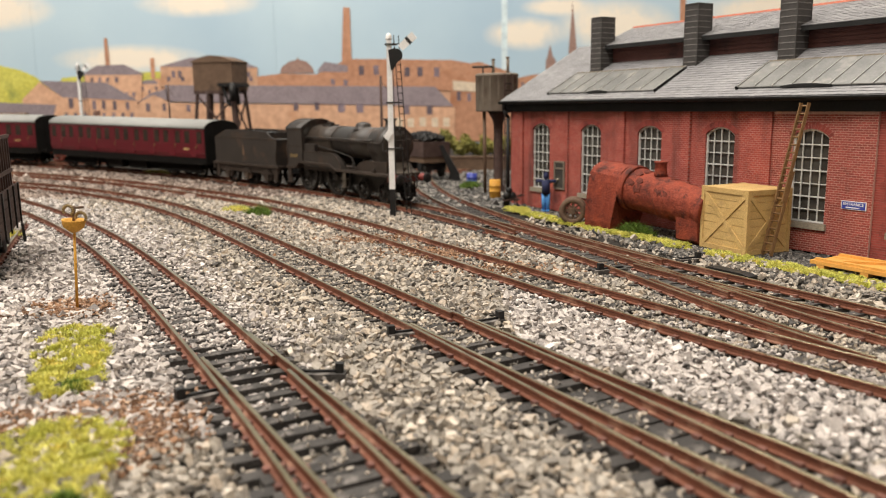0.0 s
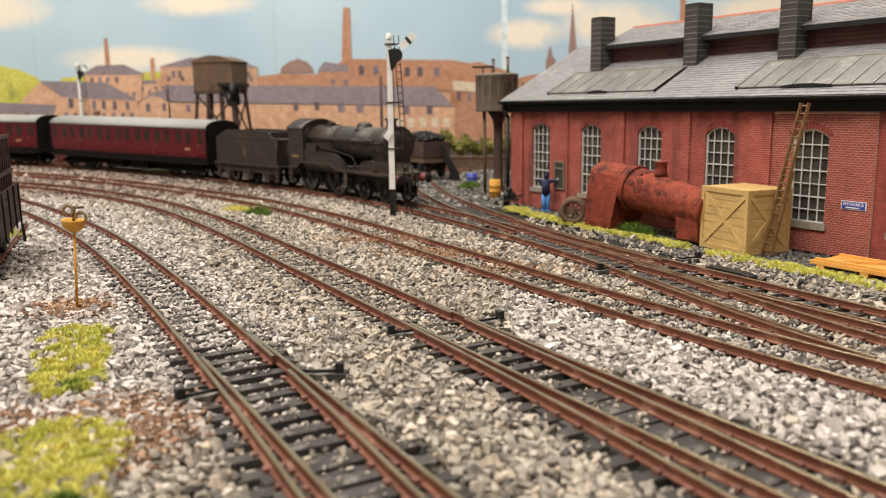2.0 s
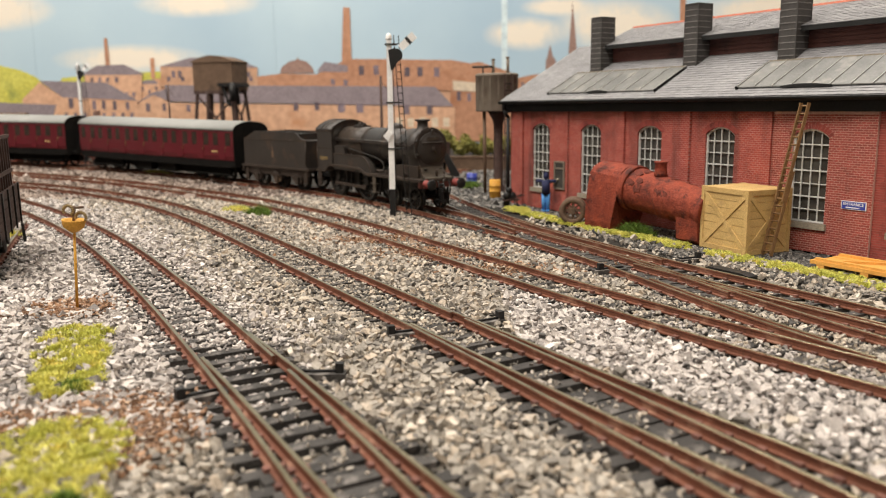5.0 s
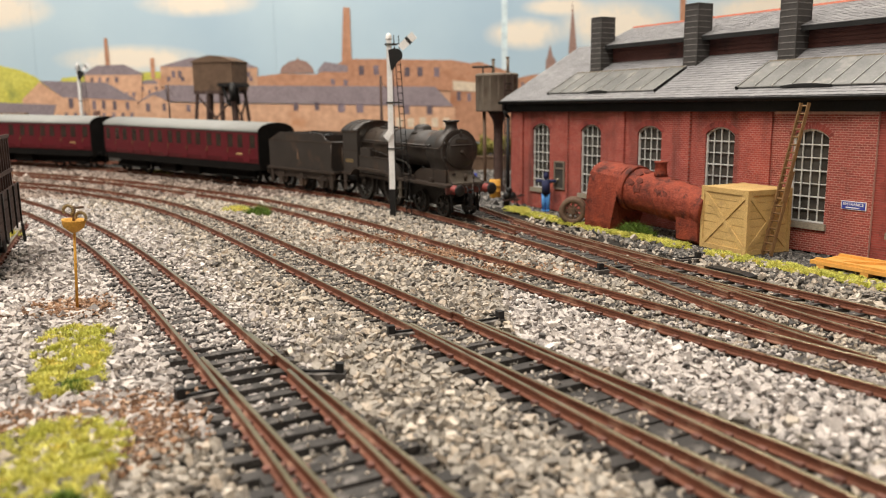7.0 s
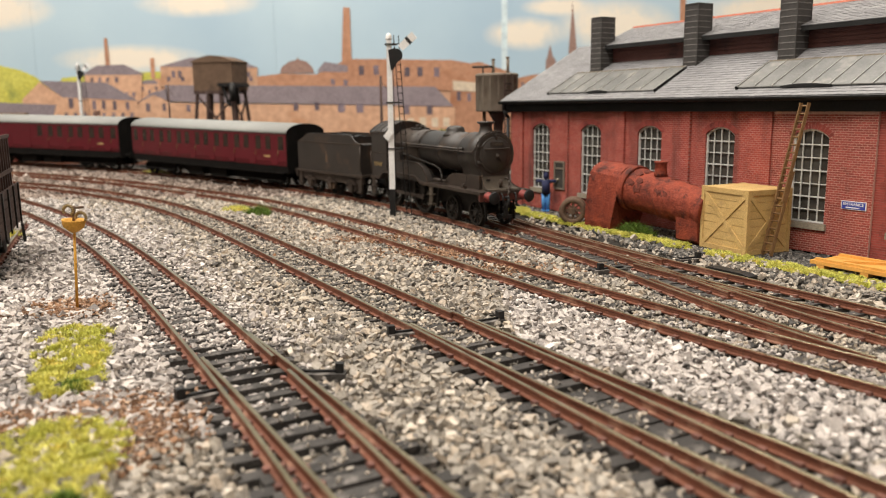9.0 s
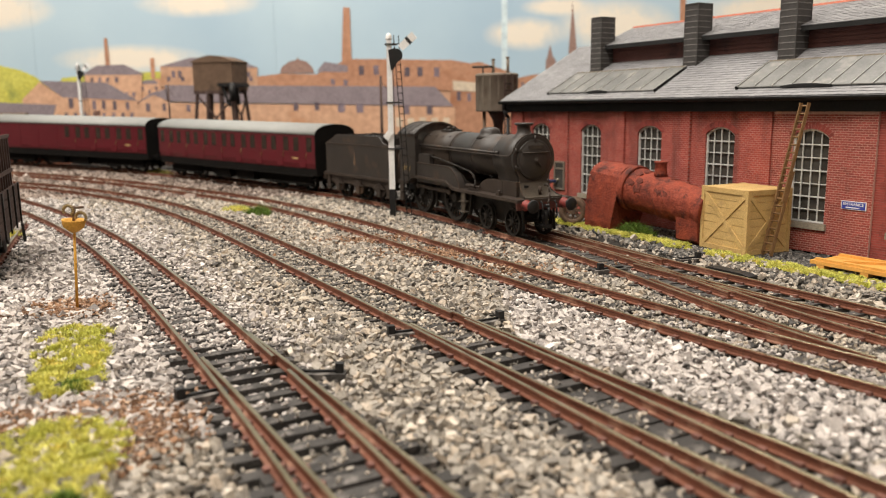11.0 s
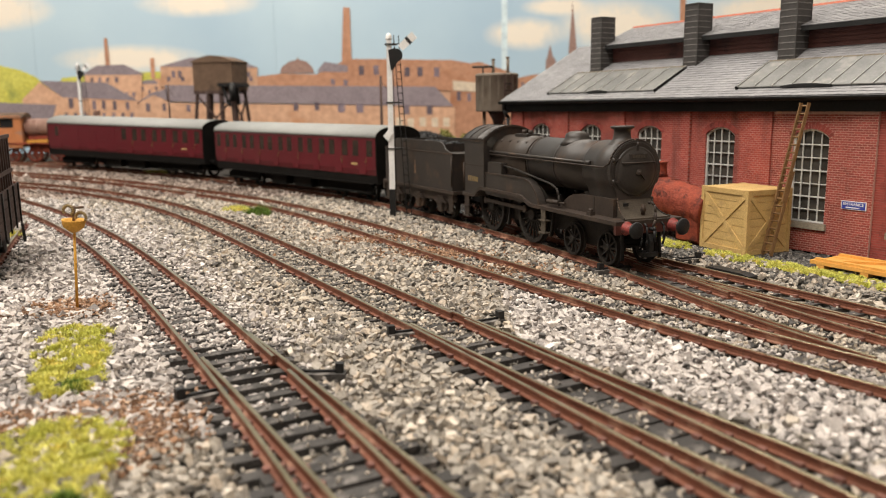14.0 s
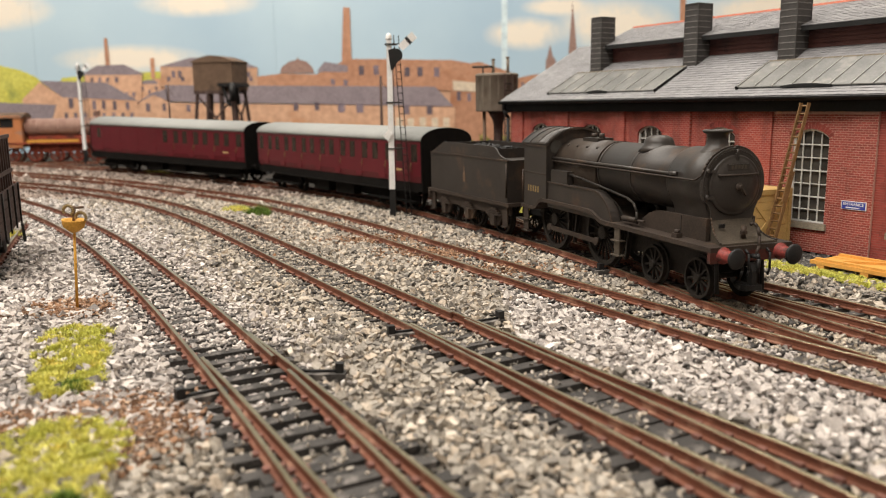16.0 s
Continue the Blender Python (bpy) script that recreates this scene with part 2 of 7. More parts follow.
def lathe(bm, profile, origin=(0, 0, 0), axis="z", seg=24, smooth=True, caps=True):
    """Turns (radius, height) pairs about an axis through origin; closes the ends."""
    o = Vector(origin)
    rings = []
    for r, h in profile:
        ring = []
        for i in range(seg):
            a = 2 * math.pi * i / seg
            c, s = math.cos(a) * r, math.sin(a) * r
            v = {"z": (c, s, h), "x": (h, c, s), "y": (s, h, c)}[axis]
            ring.append(bm.verts.new(o + Vector(v)))
        rings.append(ring)
    for r0, r1 in zip(rings, rings[1:]):
        for i in range(seg):
            f = bm.faces.new((r0[i], r0[(i + 1) % seg], r1[(i + 1) % seg], r1[i]))
            f.smooth = smooth
    if caps:
        bm.faces.new(rings[0][::-1])
        bm.faces.new(rings[-1])
    else:
        for i in range(seg):
            bm.faces.new((rings[-1][i], rings[-1][(i + 1) % seg], rings[0][(i + 1) % seg], rings[0][i]))


def rod(bm, a, b, r0, r1=None, seg=10):
    a, b = Vector(a), Vector(b)
    r1 = r0 if r1 is None else r1
    q = (b - a).to_track_quat("Z", "Y").to_matrix()
    rings = [[bm.verts.new(p + q @ Vector((math.cos(2 * math.pi * i / seg) * r, math.sin(2 * math.pi * i / seg) * r, 0))) for i in range(seg)] for p, r in ((a, r0), (b, r1))]
    for i in range(seg):
        bm.faces.new((rings[0][i], rings[0][(i + 1) % seg], rings[1][(i + 1) % seg], rings[1][i])).smooth = True
    bm.faces.new(rings[0][::-1])
    bm.faces.new(rings[1])


def prism(bm, poly, axis, d0, d1, smooth=False):
    """A polygon of 2D points pushed along axis from d0 to d1. axis y: points are (x, z); x: (y, z); z: (x, y)."""
    def at(p, d):
        return {"y": (p[0], d, p[1]), "x": (d, p[0], p[1]), "z": (p[0], p[1], d)}[axis]
    a = [bm.verts.new(at(p, d0)) for p in poly]
    b = [bm.verts.new(at(p, d1)) for p in poly]
    k = len(poly)
    for i in range(k):
        bm.faces.new((a[i], a[(i + 1) % k], b[(i + 1) % k], b[i])).smooth = smooth
    bm.faces.new(a[::-1])
    bm.faces.new(b)


def part(name, bm, material, parent=None, label="", bevel=0.0):
    """Links a bmesh, built in millimetres, as one mesh object."""
    if bevel:
        bmesh.ops.bevel(bm, geom=[e for e in bm.edges if not e.smooth or len(e.link_faces) == 2 and e.calc_face_angle(0) > 0.6], offset=bevel, segments=1, affect="EDGES", clamp_overlap=True)
    bmesh.ops.recalc_face_normals(bm, faces=bm.faces[:])
    bmesh.ops.scale(bm, vec=(MM, MM, MM), verts=bm.verts[:])
    me = bpy.data.meshes.new(name)
    bm.to_mesh(me)
    bm.free()
    for mt in material if isinstance(material, (list, tuple)) else [material]:
        me.materials.append(mt)
    ob = new(name, me)
    ob.parent = parent
    if label:
        ob["label"] = label
    return ob


def shared(name, me, parent, m):
    """Another object on the mesh me, under parent, at the pose m (millimetres)."""
    ob = new(name, me)
    ob.parent = parent
    m = m.copy()
    m.translation *= MM
    ob.matrix_basis = m
    return ob


def thing(name, m, label, category, group="", kind=""):
    ob = new(name)
    ob.empty_display_size = 0.01
    m = m.copy()
    m.translation *= MM
    ob.matrix_basis = m
    return tagged(ob, label, category, group, kind)


def loose(name, verts, faces, material, label, category, kind="", parent=None):
    """A large mesh straight from arrays, in millimetres."""
    me = bpy.data.meshes.new(name)
    v = np.asarray(verts, dtype=np.float32) * MM
    f = np.asarray(faces, dtype=np.int32)
    me.vertices.add(len(v))
    me.vertices.foreach_set("co", v.ravel())
    me.loops.add(f.size)
    me.loops.foreach_set("vertex_index", f.ravel())
    me.polygons.add(len(f))
    me.polygons.foreach_set("loop_start", np.arange(0, f.size, f.shape[1], dtype=np.int32))
    me.update(calc_edges=True)
    me.validate()
    me.shade_flat()
    me.materials.append(material)
    ob = new(name, me)
    ob.parent = parent
    return tagged(ob, label, category, "", kind)


# ---- the tracks' lines: stations along a slant axis and the offset across it ----
AX, AC = Vector((-0.6, 0.8)), Vector((0.8, 0.6))


def spline(ctrl, step=4.0):
    """A smooth plan curve through (station, offset) pairs, at even steps of length."""
    xs, ys = np.array([c[0] for c in ctrl], float), np.array([c[1] for c in ctrl], float)
    h, n = np.diff(xs), len(xs)
    a, r = np.zeros((n, n)), np.zeros(n)
    a[0, 0] = a[-1, -1] = 1
    for i in range(1, n - 1):
        a[i, i - 1:i + 2] = h[i - 1], 2 * (h[i - 1] + h[i]), h[i]
        r[i] = 6 * ((ys[i + 1] - ys[i]) / h[i] - (ys[i] - ys[i - 1]) / h[i - 1])
    m = np.linalg.solve(a, r)
    s = np.arange(xs[0], xs[-1] + 0.1, 2.0)
    i = np.clip(np.searchsorted(xs, s) - 1, 0, n - 2)
    d, e = s - xs[i], xs[i + 1] - s
    v = (m[i] * e ** 3 + m[i + 1] * d ** 3) / (6 * h[i]) + (ys[i] / h[i] - m[i] * h[i] / 6) * e + (ys[i + 1] / h[i] - m[i + 1] * h[i] / 6) * d
    p = np.c_[s * AX[0] + v * AC[0], s * AX[1] + v * AC[1]]
    arc = np.r_[0, np.cumsum(np.linalg.norm(np.diff(p, axis=0), axis=1))]
    q = np.arange(0, arc[-1], step)
    return np.c_[np.interp(q, arc, p[:, 0]), np.interp(q, arc, p[:, 1])]


def normals(line):
    t = np.gradient(line, axis=0)
    t /= np.linalg.norm(t, axis=1)[:, None]
    return np.c_[t[:, 1], -t[:, 0]]      # to the right when going away


LINE_A = spline([(-100, 15), (0, 39.7), (100, 59.8), (200, 75.1), (300, 87.1), (400, 95.0), (500, 95.4), (600, 88.3), (700, 73.7), (800, 51.6)])
LINE_A2 = spline([(-100, 48), (0, 55.4), (94, 64), (184, 74.4), (215, 77.2)])
LINE_B = spline([(-100, 80), (0, 103), (100, 121.2), (200, 135.3), (300, 147.2), (400, 157.4), (500, 161.7), (600, 151.6), (700, 115.9), (800, 54.6), (900, -32.3), (1000, -144.8)])
LINE_B2 = spline([(-100, 111), (0, 117.9), (100, 126), (180, 134), (210, 136.8)])
LINE_C = spline([(-100, 183), (0, 184), (100, 186.2), (200, 195.5), (300, 207.9), (400, 217.1), (500, 216.8), (600, 201.8), (700, 169.7), (800, 121.9), (900, 58.4), (1000, -20.8), (1100, -115.7), (1200, -226.3)])
LINE_D = spline([(60, 200.6), (100, 208.2), (200, 240.2), (300, 264.6), (400, 279.8), (500, 281.1), (600, 267), (700, 240.6), (800, 200), (900, 143.7), (1000, 71.7), (1100, -15), (1200, -112), (1300, -218)])
LINE_E = spline([(-100, 212), (0, 222), (100, 235), (200, 251.9), (300, 276.4), (400, 311.5), (500, 360.5), (600, 425), (700, 505)])


def stations(line):
    st, of = line @ np.array(AX), line @ np.array(AC)
    order = np.argsort(st)
    return st[order], of[order]


ST_E, OF_E = stations(LINE_E)
ST_D, OF_D = stations(LINE_D)


def rise(x, y):
    """Height of the ground: the running lines climb gently towards their far end."""
    x, y = np.asarray(x, float), np.asarray(y, float)
    st, of = x * AX[0] + y * AX[1], x * AC[0] + y * AC[1]
    up = 0.67 * np.clip((st - 300) / 100, 0, 8) + 1.95 * np.clip((st - 600) / 100, 0, 5)
    right = np.clip((np.interp(st, ST_D, OF_D) + 40 - of) / 22, 0, 1)
    return up * right


HALF = 8.6            # half the distance between the rails' centres


# ---- ground ----
def ground_sheet():
    xs, ys = np.arange(-1100, 521, 20.0), np.arange(-100, 1281, 20.0)
    gx, gy = np.meshgrid(xs, ys)
    v = np.c_[gx.ravel(), gy.ravel(), (rise(gx, gy) - 1.6).ravel()]
    k = len(xs)
    a = (np.arange(len(ys) - 1)[:, None] * k + np.arange(k - 1)[None]).ravel()
    f = np.c_[a, a + 1, a + k + 1, a + k]
    loose("ground", v, f, M_ground, "baseboard surface of the layout, darkened for the shade between stones", "ground", "structure")


ground_sheet()


def rail_mesh(bm, line, off, s0, s1):
    """A rail of I section along line, off to its right, between two distances."""
    pts = line + normals(line) * off
    arc = np.arange(len(line)) * 4.0
    keep = (arc >= s0) & (arc <= s1)
    pts, nn = pts[keep], normals(line)[keep]
    prof = [(-1.05, 0.0), (-1.05, 0.35), (-0.32, 0.6), (-0.32, 1.75), (-0.55, 1.95), (-0.5, 2.42), (-0.36, 2.5), (0.36, 2.5), (0.5, 2.42), (0.55, 1.95), (0.32, 1.75), (0.32, 0.6), (1.05, 0.35), (1.05, 0.0)]
    lift = rise(line[keep][:, 0], line[keep][:, 1])
    rings = [[bm.verts.new((p[0] + q[0] * a, p[1] + q[1] * a, z + h)) for a, z in prof] for p, q, h in zip(pts, nn, lift)]
    k = len(prof)
    for r0, r1 in zip(rings, rings[1:]):
        for i in range(k - 1):
            f = bm.faces.new((r0[i], r0[i + 1], r1[i + 1], r1[i]))
            f.material_index = 1 if i in (5, 6, 7) else 0
    bm.faces.new(rings[0])
    bm.faces.new(rings[-1][::-1])


def sleeper_proto():
    bm = bmesh.new()
    box(bm, -1.75, 1.75, -15.5, 15.5, -1.6, 0.0)
    ob = part("sleeper", bm, M_sleeper, bevel=0.18)
    me = ob.data
    bpy.data.objects.remove(ob)
    return me


SLEEPER = sleeper_proto()
SLEEPER_AT = []       # plan place and direction of every sleeper, for the ballast


def track(name, line, label, rails, pitch=7.6, s0=0.0, s1=9999.0, split=9999.0, widen=None):
    """rails: (offset, from, to) along the line. Sleepers nearer than split are pieces, the rest is one joined mesh."""
    t = tagged(new(name), label, "railway track", "running lines of the yard", "structure")
    for off, a, b in rails:
        bm = bmesh.new()
        rail_mesh(bm, line, off, a, b)
        part("rail", bm, [M_rust_rail, M_rail_top], t, "rust-brown steel rail with worn olive head")
    arc = np.arange(len(line)) * 4.0
    nn = normals(line)
    chairs, far_v, far_f = bmesh.new(), [], []
    rnd = random.Random(len(line))
    for k in np.arange(max(s0, 2), min(s1, arc[-1] - 2), pitch):
        x, y = np.interp(k, arc, line[:, 0]), np.interp(k, arc, line[:, 1])
        nx, ny = np.interp(k, arc, nn[:, 0]), np.interp(k, arc, nn[:, 1])
        ang = math.atan2(-nx, ny) + rnd.uniform(-0.02, 0.02)
        up = float(rise(x, y))
        m = Matrix.Translation((x, y, up + rnd.uniform(-0.12, 0.05))) @ Matrix.Rotation(ang, 4, "Z")
        SLEEPER_AT.append((x, y, nx, ny))
        if k < split:
            shared("sleeper", SLEEPER, t, m)
        else:
            base = len(far_v)
            far_v += [tuple(m @ Vector((a, b, c))) for a in (-1.75, 1.75) for b in (-15.5, 15.5) for c in (-1.6, 0)]
            far_f += [[base + i for i in q] for q in ((0, 1, 3, 2), (4, 6, 7, 5), (0, 4, 5, 1), (2, 3, 7, 6), (1, 5, 7, 3))]
        for off, a, b in rails:
            if a <= k <= b:
                for sd in (-1, 1):
                    c = Vector((x + nx * (off + sd * 1.35), y + ny * (off + sd * 1.35), up))
                    box(chairs, -0.85, 0.85, -0.6, 0.6, 0, 0.75 + rnd.uniform(-0.1, 0.25), Matrix.Translation(c) @ Matrix.Rotation(ang, 4, "Z"))
    part("rail_chairs", chairs, M_chair, t, "rusty pink-brown rail chairs")["kind"] = "stuff"
    if far_v:
        loose("far_sleepers", far_v, far_f, M_sleeper, "dark weathered sleepers half sunk in ballast", "", "stuff", t)
    return t


BIG = 9999.0
track("siding_track", LINE_A, "curved siding track with turnout, rusty rails on grey ballast", [(-HALF, 0, BIG), (HALF, 285, BIG), (HALF, 0, 276)], split=600)
track("siding_branch", LINE_A2, "diverging turnout rails of the siding", [(HALF, 0, 315), (-HALF, 0, 292)], s0=0, s1=225, pitch=7.6, split=300)
track("yard_track", LINE_B, "curved yard track with turnout, rusty rails on grey ballast", [(-HALF, 0, BIG), (HALF, 290, BIG), (HALF, 0, 284)], split=560)
track("yard_branch", LINE_B2, "diverging turnout rails of the yard track", [(HALF, 0, 310), (-HALF, 0, 285)], s1=215, split=300)
track("loop_track", LINE_C, "curved loop track, rusty rails on pale ballast", [(-HALF, 0, BIG), (HALF, 0, BIG)], split=500)
track("main_track", LINE_D, "curved main track that carries the passenger train", [(-HALF, 22, BIG), (HALF, 0, BIG), (HALF - 2.5, 90, 230), (-HALF + 2.5, 40, 120)], split=330)
track("shed_road", LINE_E, "track beside the engine shed joining the main track", [(-HALF, 0, 300), (-HALF, 395, BIG), (HALF, 0, BIG), (HALF - 2.6, 300, 430), (-HALF + 2.5, 190, 300)], split=0)


def far_track():
    line = spline([(600, 480), (800, 400), (950, 310), (1100, 180), (1300, -20)])
    track("back_track", line, "far siding behind the main track", [(-HALF, 0, BIG), (HALF, 0, BIG)], split=0)


# ---- engine shed ----
SHED = pose(48.75, 517.43, 0, 0, 0, -58.746)
LEN0, LEN1, TOP = -6.0, 330.0, 60.0
WIN_C = [25.4, 70.8, 116.1, 161.4, 208.8, 254.0, 299.3]
PIL_C = [2.0, 46.0, 92.8, 138.0, 184.4, 232.4, 278.0, 322.0]
PIL_H = 5.8
W_HALF, W_BOT, W_SPRING, W_TOP = 8.5, 12.6, 49.0, 52.6


def arch(c, half, spring, top, k=10):
    rise = top - spring
    r = (half * half + rise * rise) / (2 * rise)
    a = math.asin(half / r)
    return [(c + r * math.sin(-a + 2 * a * i / k), top - r + r * math.cos(-a + 2 * a * i / k)) for i in range(k + 1)]


def arch_reach(z):
    """How far the opening, its sill and its ring of bricks reach past the jambs at height z."""
    if W_BOT - 2.7 < z <= W_BOT:
        return 1.3
    if W_BOT < z < W_SPRING:
        return 0.0
    if W_SPRING <= z < W_SPRING + 1.2:
        return 2.6 * (z - W_SPRING) / 1.2
    half, top = W_HALF + 2.6, W_TOP + 2.8
    rise_ = top - W_SPRING - 1.2
    r = (half * half + rise_ * rise_) / (2 * rise_)
    if W_SPRING + 1.2 <= z < top:
        return math.sqrt(max(0.0, r * r - (z - top + r) ** 2)) - W_HALF
    return -99.0


def lay_bricks(wall):
    """Bricks proud of the mortar on the stretch of wall nearest the yard's mouth."""
    bw, bh, gap = 2.3, 0.98, 0.24
    bm = bmesh.new()
    box(bm, 0, bw - gap, -0.1, 0.06, 0, bh - gap)
    one = part("brick", bm, M_brick_piece)
    piece = one.data
    bpy.data.objects.remove(one)
    rest, count, c = bmesh.new(), 0, WIN_C[4]
    px0, px1 = PIL_C[5] - PIL_H, PIL_C[5] + PIL_H
    for row in range(int((TOP - 0.4) / bh)):
        z = row * bh + 0.08
        for a, b, y in ((190.4, px0, 0.0), (px0, px1, -1.3), (px1, 247, 0.0)):
            bw = (b - a) / round((b - a) / 2.3)
            x = a - (row % 2) * bw / 2
            while x < b:
                x0, x1 = max(x, a), min(x + bw - gap, b)
                whole = x1 - x0 > bw - gap - 0.01
                x += bw
                if x1 - x0 < 0.3:
                    continue
                reach = arch_reach(z + bh / 2)
                if c - W_HALF - reach < x1 and x0 < c + W_HALF + reach:
                    if x0 < c - W_HALF - reach - 0.4:
                        x1, whole = c - W_HALF - reach - 0.05, False
                    elif x1 > c + W_HALF + reach + 0.4:
                        x0, whole = c + W_HALF + reach + 0.05, False
                    else:
                        continue
                if whole and x0 > 236 and count < 300:
                    shared("brick", piece, wall, Matrix.Translation((x0, y, z)))
                    count += 1
                else:
                    box(rest, x0, x1, y - 0.1, y + 0.06, z, z + bh - gap)
    part("brickwork", rest, M_one_brick, wall)["kind"] = "stuff"


def engine_shed():
    shed = thing("engine_shed", SHED, "red brick engine shed with slate roof and arched windows", "building")
    bm = bmesh.new()
    edges = [LEN0] + [(a + b) / 2 for a, b in zip(WIN_C, WIN_C[1:])] + [LEN1]
    for c, a, b in zip(WIN_C, edges, edges[1:]):
        mi = 1 if c == WIN_C[4] else 0
        box(bm, a, b, 0, 5, 0, W_BOT, None, mi)
        box(bm, a, c - W_HALF, 0, 5, W_BOT, TOP, None, mi)
        box(bm, c + W_HALF, b, 0, 5, W_BOT, TOP, None, mi)
        curve = arch(c, W_HALF, W_SPRING, W_TOP)
        for (x0, z0), (x1, z1) in zip(curve, curve[1:]):
            n0 = len(bm.faces)
            prism(bm, [(x0, z0), (x1, z1), (x1, TOP), (x0, TOP)], "y", 0, 5)
            bm.faces.ensure_lookup_table()
            for f in bm.faces[n0:]:
                f.material_index = mi
    wall = part("wall", bm, [M_brick, M_mortar], shed, "sooty red brick wall")
    lay_bricks(wall)
    for c in PIL_C:
        bm = bmesh.new()
        box(bm, c - PIL_H, c + PIL_H, -1.3, 0.2, 0, TOP - 0.2)
        part("pilaster", bm, M_mortar if c == PIL_C[5] else M_brick, shed, bevel=0.15)
    bm = bmesh.new()
    prism(bm, [(0.0, 0), (120, 0), (120, TOP), (60, 97), (0.0, TOP)], "x", LEN0 - 0.2, LEN0 + 4)
    part("gable_wall", bm, M_brick_side, shed, "red brick end wall")
    bm = bmesh.new()
    prism(bm, [(5, 0), (120, 0), (120, TOP), (60, 97), (5, TOP)], "x", LEN1 - 4, LEN1)
    box(bm, LEN0 + 4, LEN1 - 4, 116, 120, 0, TOP)
    part("back_wall", bm, M_brick_side, shed)
    for c in WIN_C:
        window(shed, c)
    for c in WIN_C:
        inner, outer = arch(c, W_HALF, W_SPRING, W_TOP, 14), arch(c, W_HALF + 2.6, W_SPRING + 1.2, W_TOP + 2.8, 14)
        for k in range(14):
            q = [inner[k], inner[k + 1], outer[k + 1], outer[k]]
            mx, mz = sum(a for a, _ in q) / 4, sum(b for _, b in q) / 4
            bm = bmesh.new()
            prism(bm, [(mx + (a - mx) * 0.88, mz + (b - mz) * 0.96) for a, b in q], "y", -0.14, 0.3)
            part("arch_brick", bm, M_arch_brick, shed)
    # eaves
    bm = bmesh.new()
    box(bm, LEN0 - 3, LEN1 + 3, -3.2, 0.6, TOP - 0.1, 66.4)
    part("eaves_board", bm, M_lead, shed, "black eaves board", 0.3)
    bm = bmesh.new()
    prism(bm, [(-6.6 + 1.7 * math.cos(math.pi * (1 + i / 8)), 66.2 + 1.7 * math.sin(math.pi * (1 + i / 8))) for i in range(9)], "x", LEN0 - 3.6, LEN1 + 3)
    part("gutter", bm, M_lead, shed, "black half-round gutter")
    bm = bmesh.new()
    rod(bm, (LEN0 - 0.5, -5.6, 65), (LEN0 - 0.5, -5.6, 61), 1.3)
    rod(bm, (LEN0 - 0.5, -5.6, 61), (LEN0 - 0.5, -2.2, 56), 1.2)
    rod(bm, (LEN0 - 0.5, -2.2, 56.6), (LEN0 - 0.5, -2.2, 0), 1.2)
    part("downpipe", bm, M_black, shed, "black downpipe")
    shed_roof(shed)
    return shed


def window(shed, c):
    bm = bmesh.new()
    y0, y1 = 1.0, 2.0
    curve = arch(c, W_HALF, W_SPRING, W_TOP, 10)
    for a, b in zip(curve, curve[1:]):
        beam(bm, (a[0], 1.5, a[1] - 0.4), (b[0], 1.5, b[1] - 0.4), 1.0, 0.8, (0, 1, 0))
    for x in (-W_HALF + 0.34, W_HALF - 0.34):
        box(bm, c + x - 0.34, c + x + 0.34, y0, y1, W_BOT, W_SPRING)
    box(bm, c - W_HALF, c + W_HALF, y0, y1, W_BOT, W_BOT + 0.65)
    w = part("window", bm, M_white_frame, shed, "arched window with dull white iron frame")
    for k in (1, 2, 3):
        x = c - W_HALF + k * W_HALF / 2
        bm = bmesh.new()
        box(bm, x - 0.17, x + 0.17, 1.2, 1.8, W_BOT, W_TOP - 0.7 - (0.9 if k != 2 else 0))
        part("glazing_bar", bm, M_white_frame, w)
    for k in range(1, 7):
        z = W_BOT + k * 5.55
        hh = 0.26 if k % 2 == 0 else 0.17
        bm = bmesh.new()
        box(bm, c - W_HALF, c + W_HALF, 1.25, 1.85, z - hh, z + hh)
        part("glazing_bar", bm, M_white_frame, w)
    for i in range(4):
        bm = bmesh.new()
        x = c - W_HALF + i * W_HALF / 2
        box(bm, x + 0.05, x + W_HALF / 2 - 0.05, 2.3, 2.7, W_BOT, W_TOP - (1.6 if i in (0, 3) else 0.2))
        part("pane", bm, M_glass, w, "grimy dark glass")
    bm = bmesh.new()
    box(bm, c - W_HALF - 1.2, c + W_HALF + 1.2, -1.2, 1.0, W_BOT - 2.6, W_BOT)
    part("sill", bm, M_sill, w, "worn stone sill", 0.2)


def slates(bm, x0, x1, low, high, w=3.4, gauge=2.5, seed=1):
    """Overlapping slates on a slope from low (y, z) to high (y, z)."""
    rnd = random.Random(seed)
    dy, dz = high[0] - low[0], high[1] - low[1]
    ln = math.hypot(dy, dz)
    uy, uz = dy / ln, dz / ln
    ny, nz = -uz, uy
    for r in range(int(ln / gauge) + 1):
        a, b = r * gauge, min(r * gauge + gauge * 1.15, ln)
        x = x0 - (r % 2) * w / 2
        while x < x1:
            xa, xb = max(x + 0.06, x0), min(x + w - 0.06, x1)
            x += w
            if xb - xa < 0.4:
                continue
            lift = 0.3 + rnd.uniform(-0.06, 0.1)
            p = [(xa, a, lift), (xb, a, lift + rnd.uniform(-0.06, 0.06)), (xb, b, 0.12), (xa, b, 0.12), (xa, a, 0), (xb, a, 0)]
            v = [bm.verts.new((q, low[0] + uy * s + ny * h, low[1] + uz * s + nz * h)) for q, s, h in p]
            bm.faces.new((v[0], v[1], v[2], v[3]))
            bm.faces.new((v[4], v[5], v[1], v[0]))


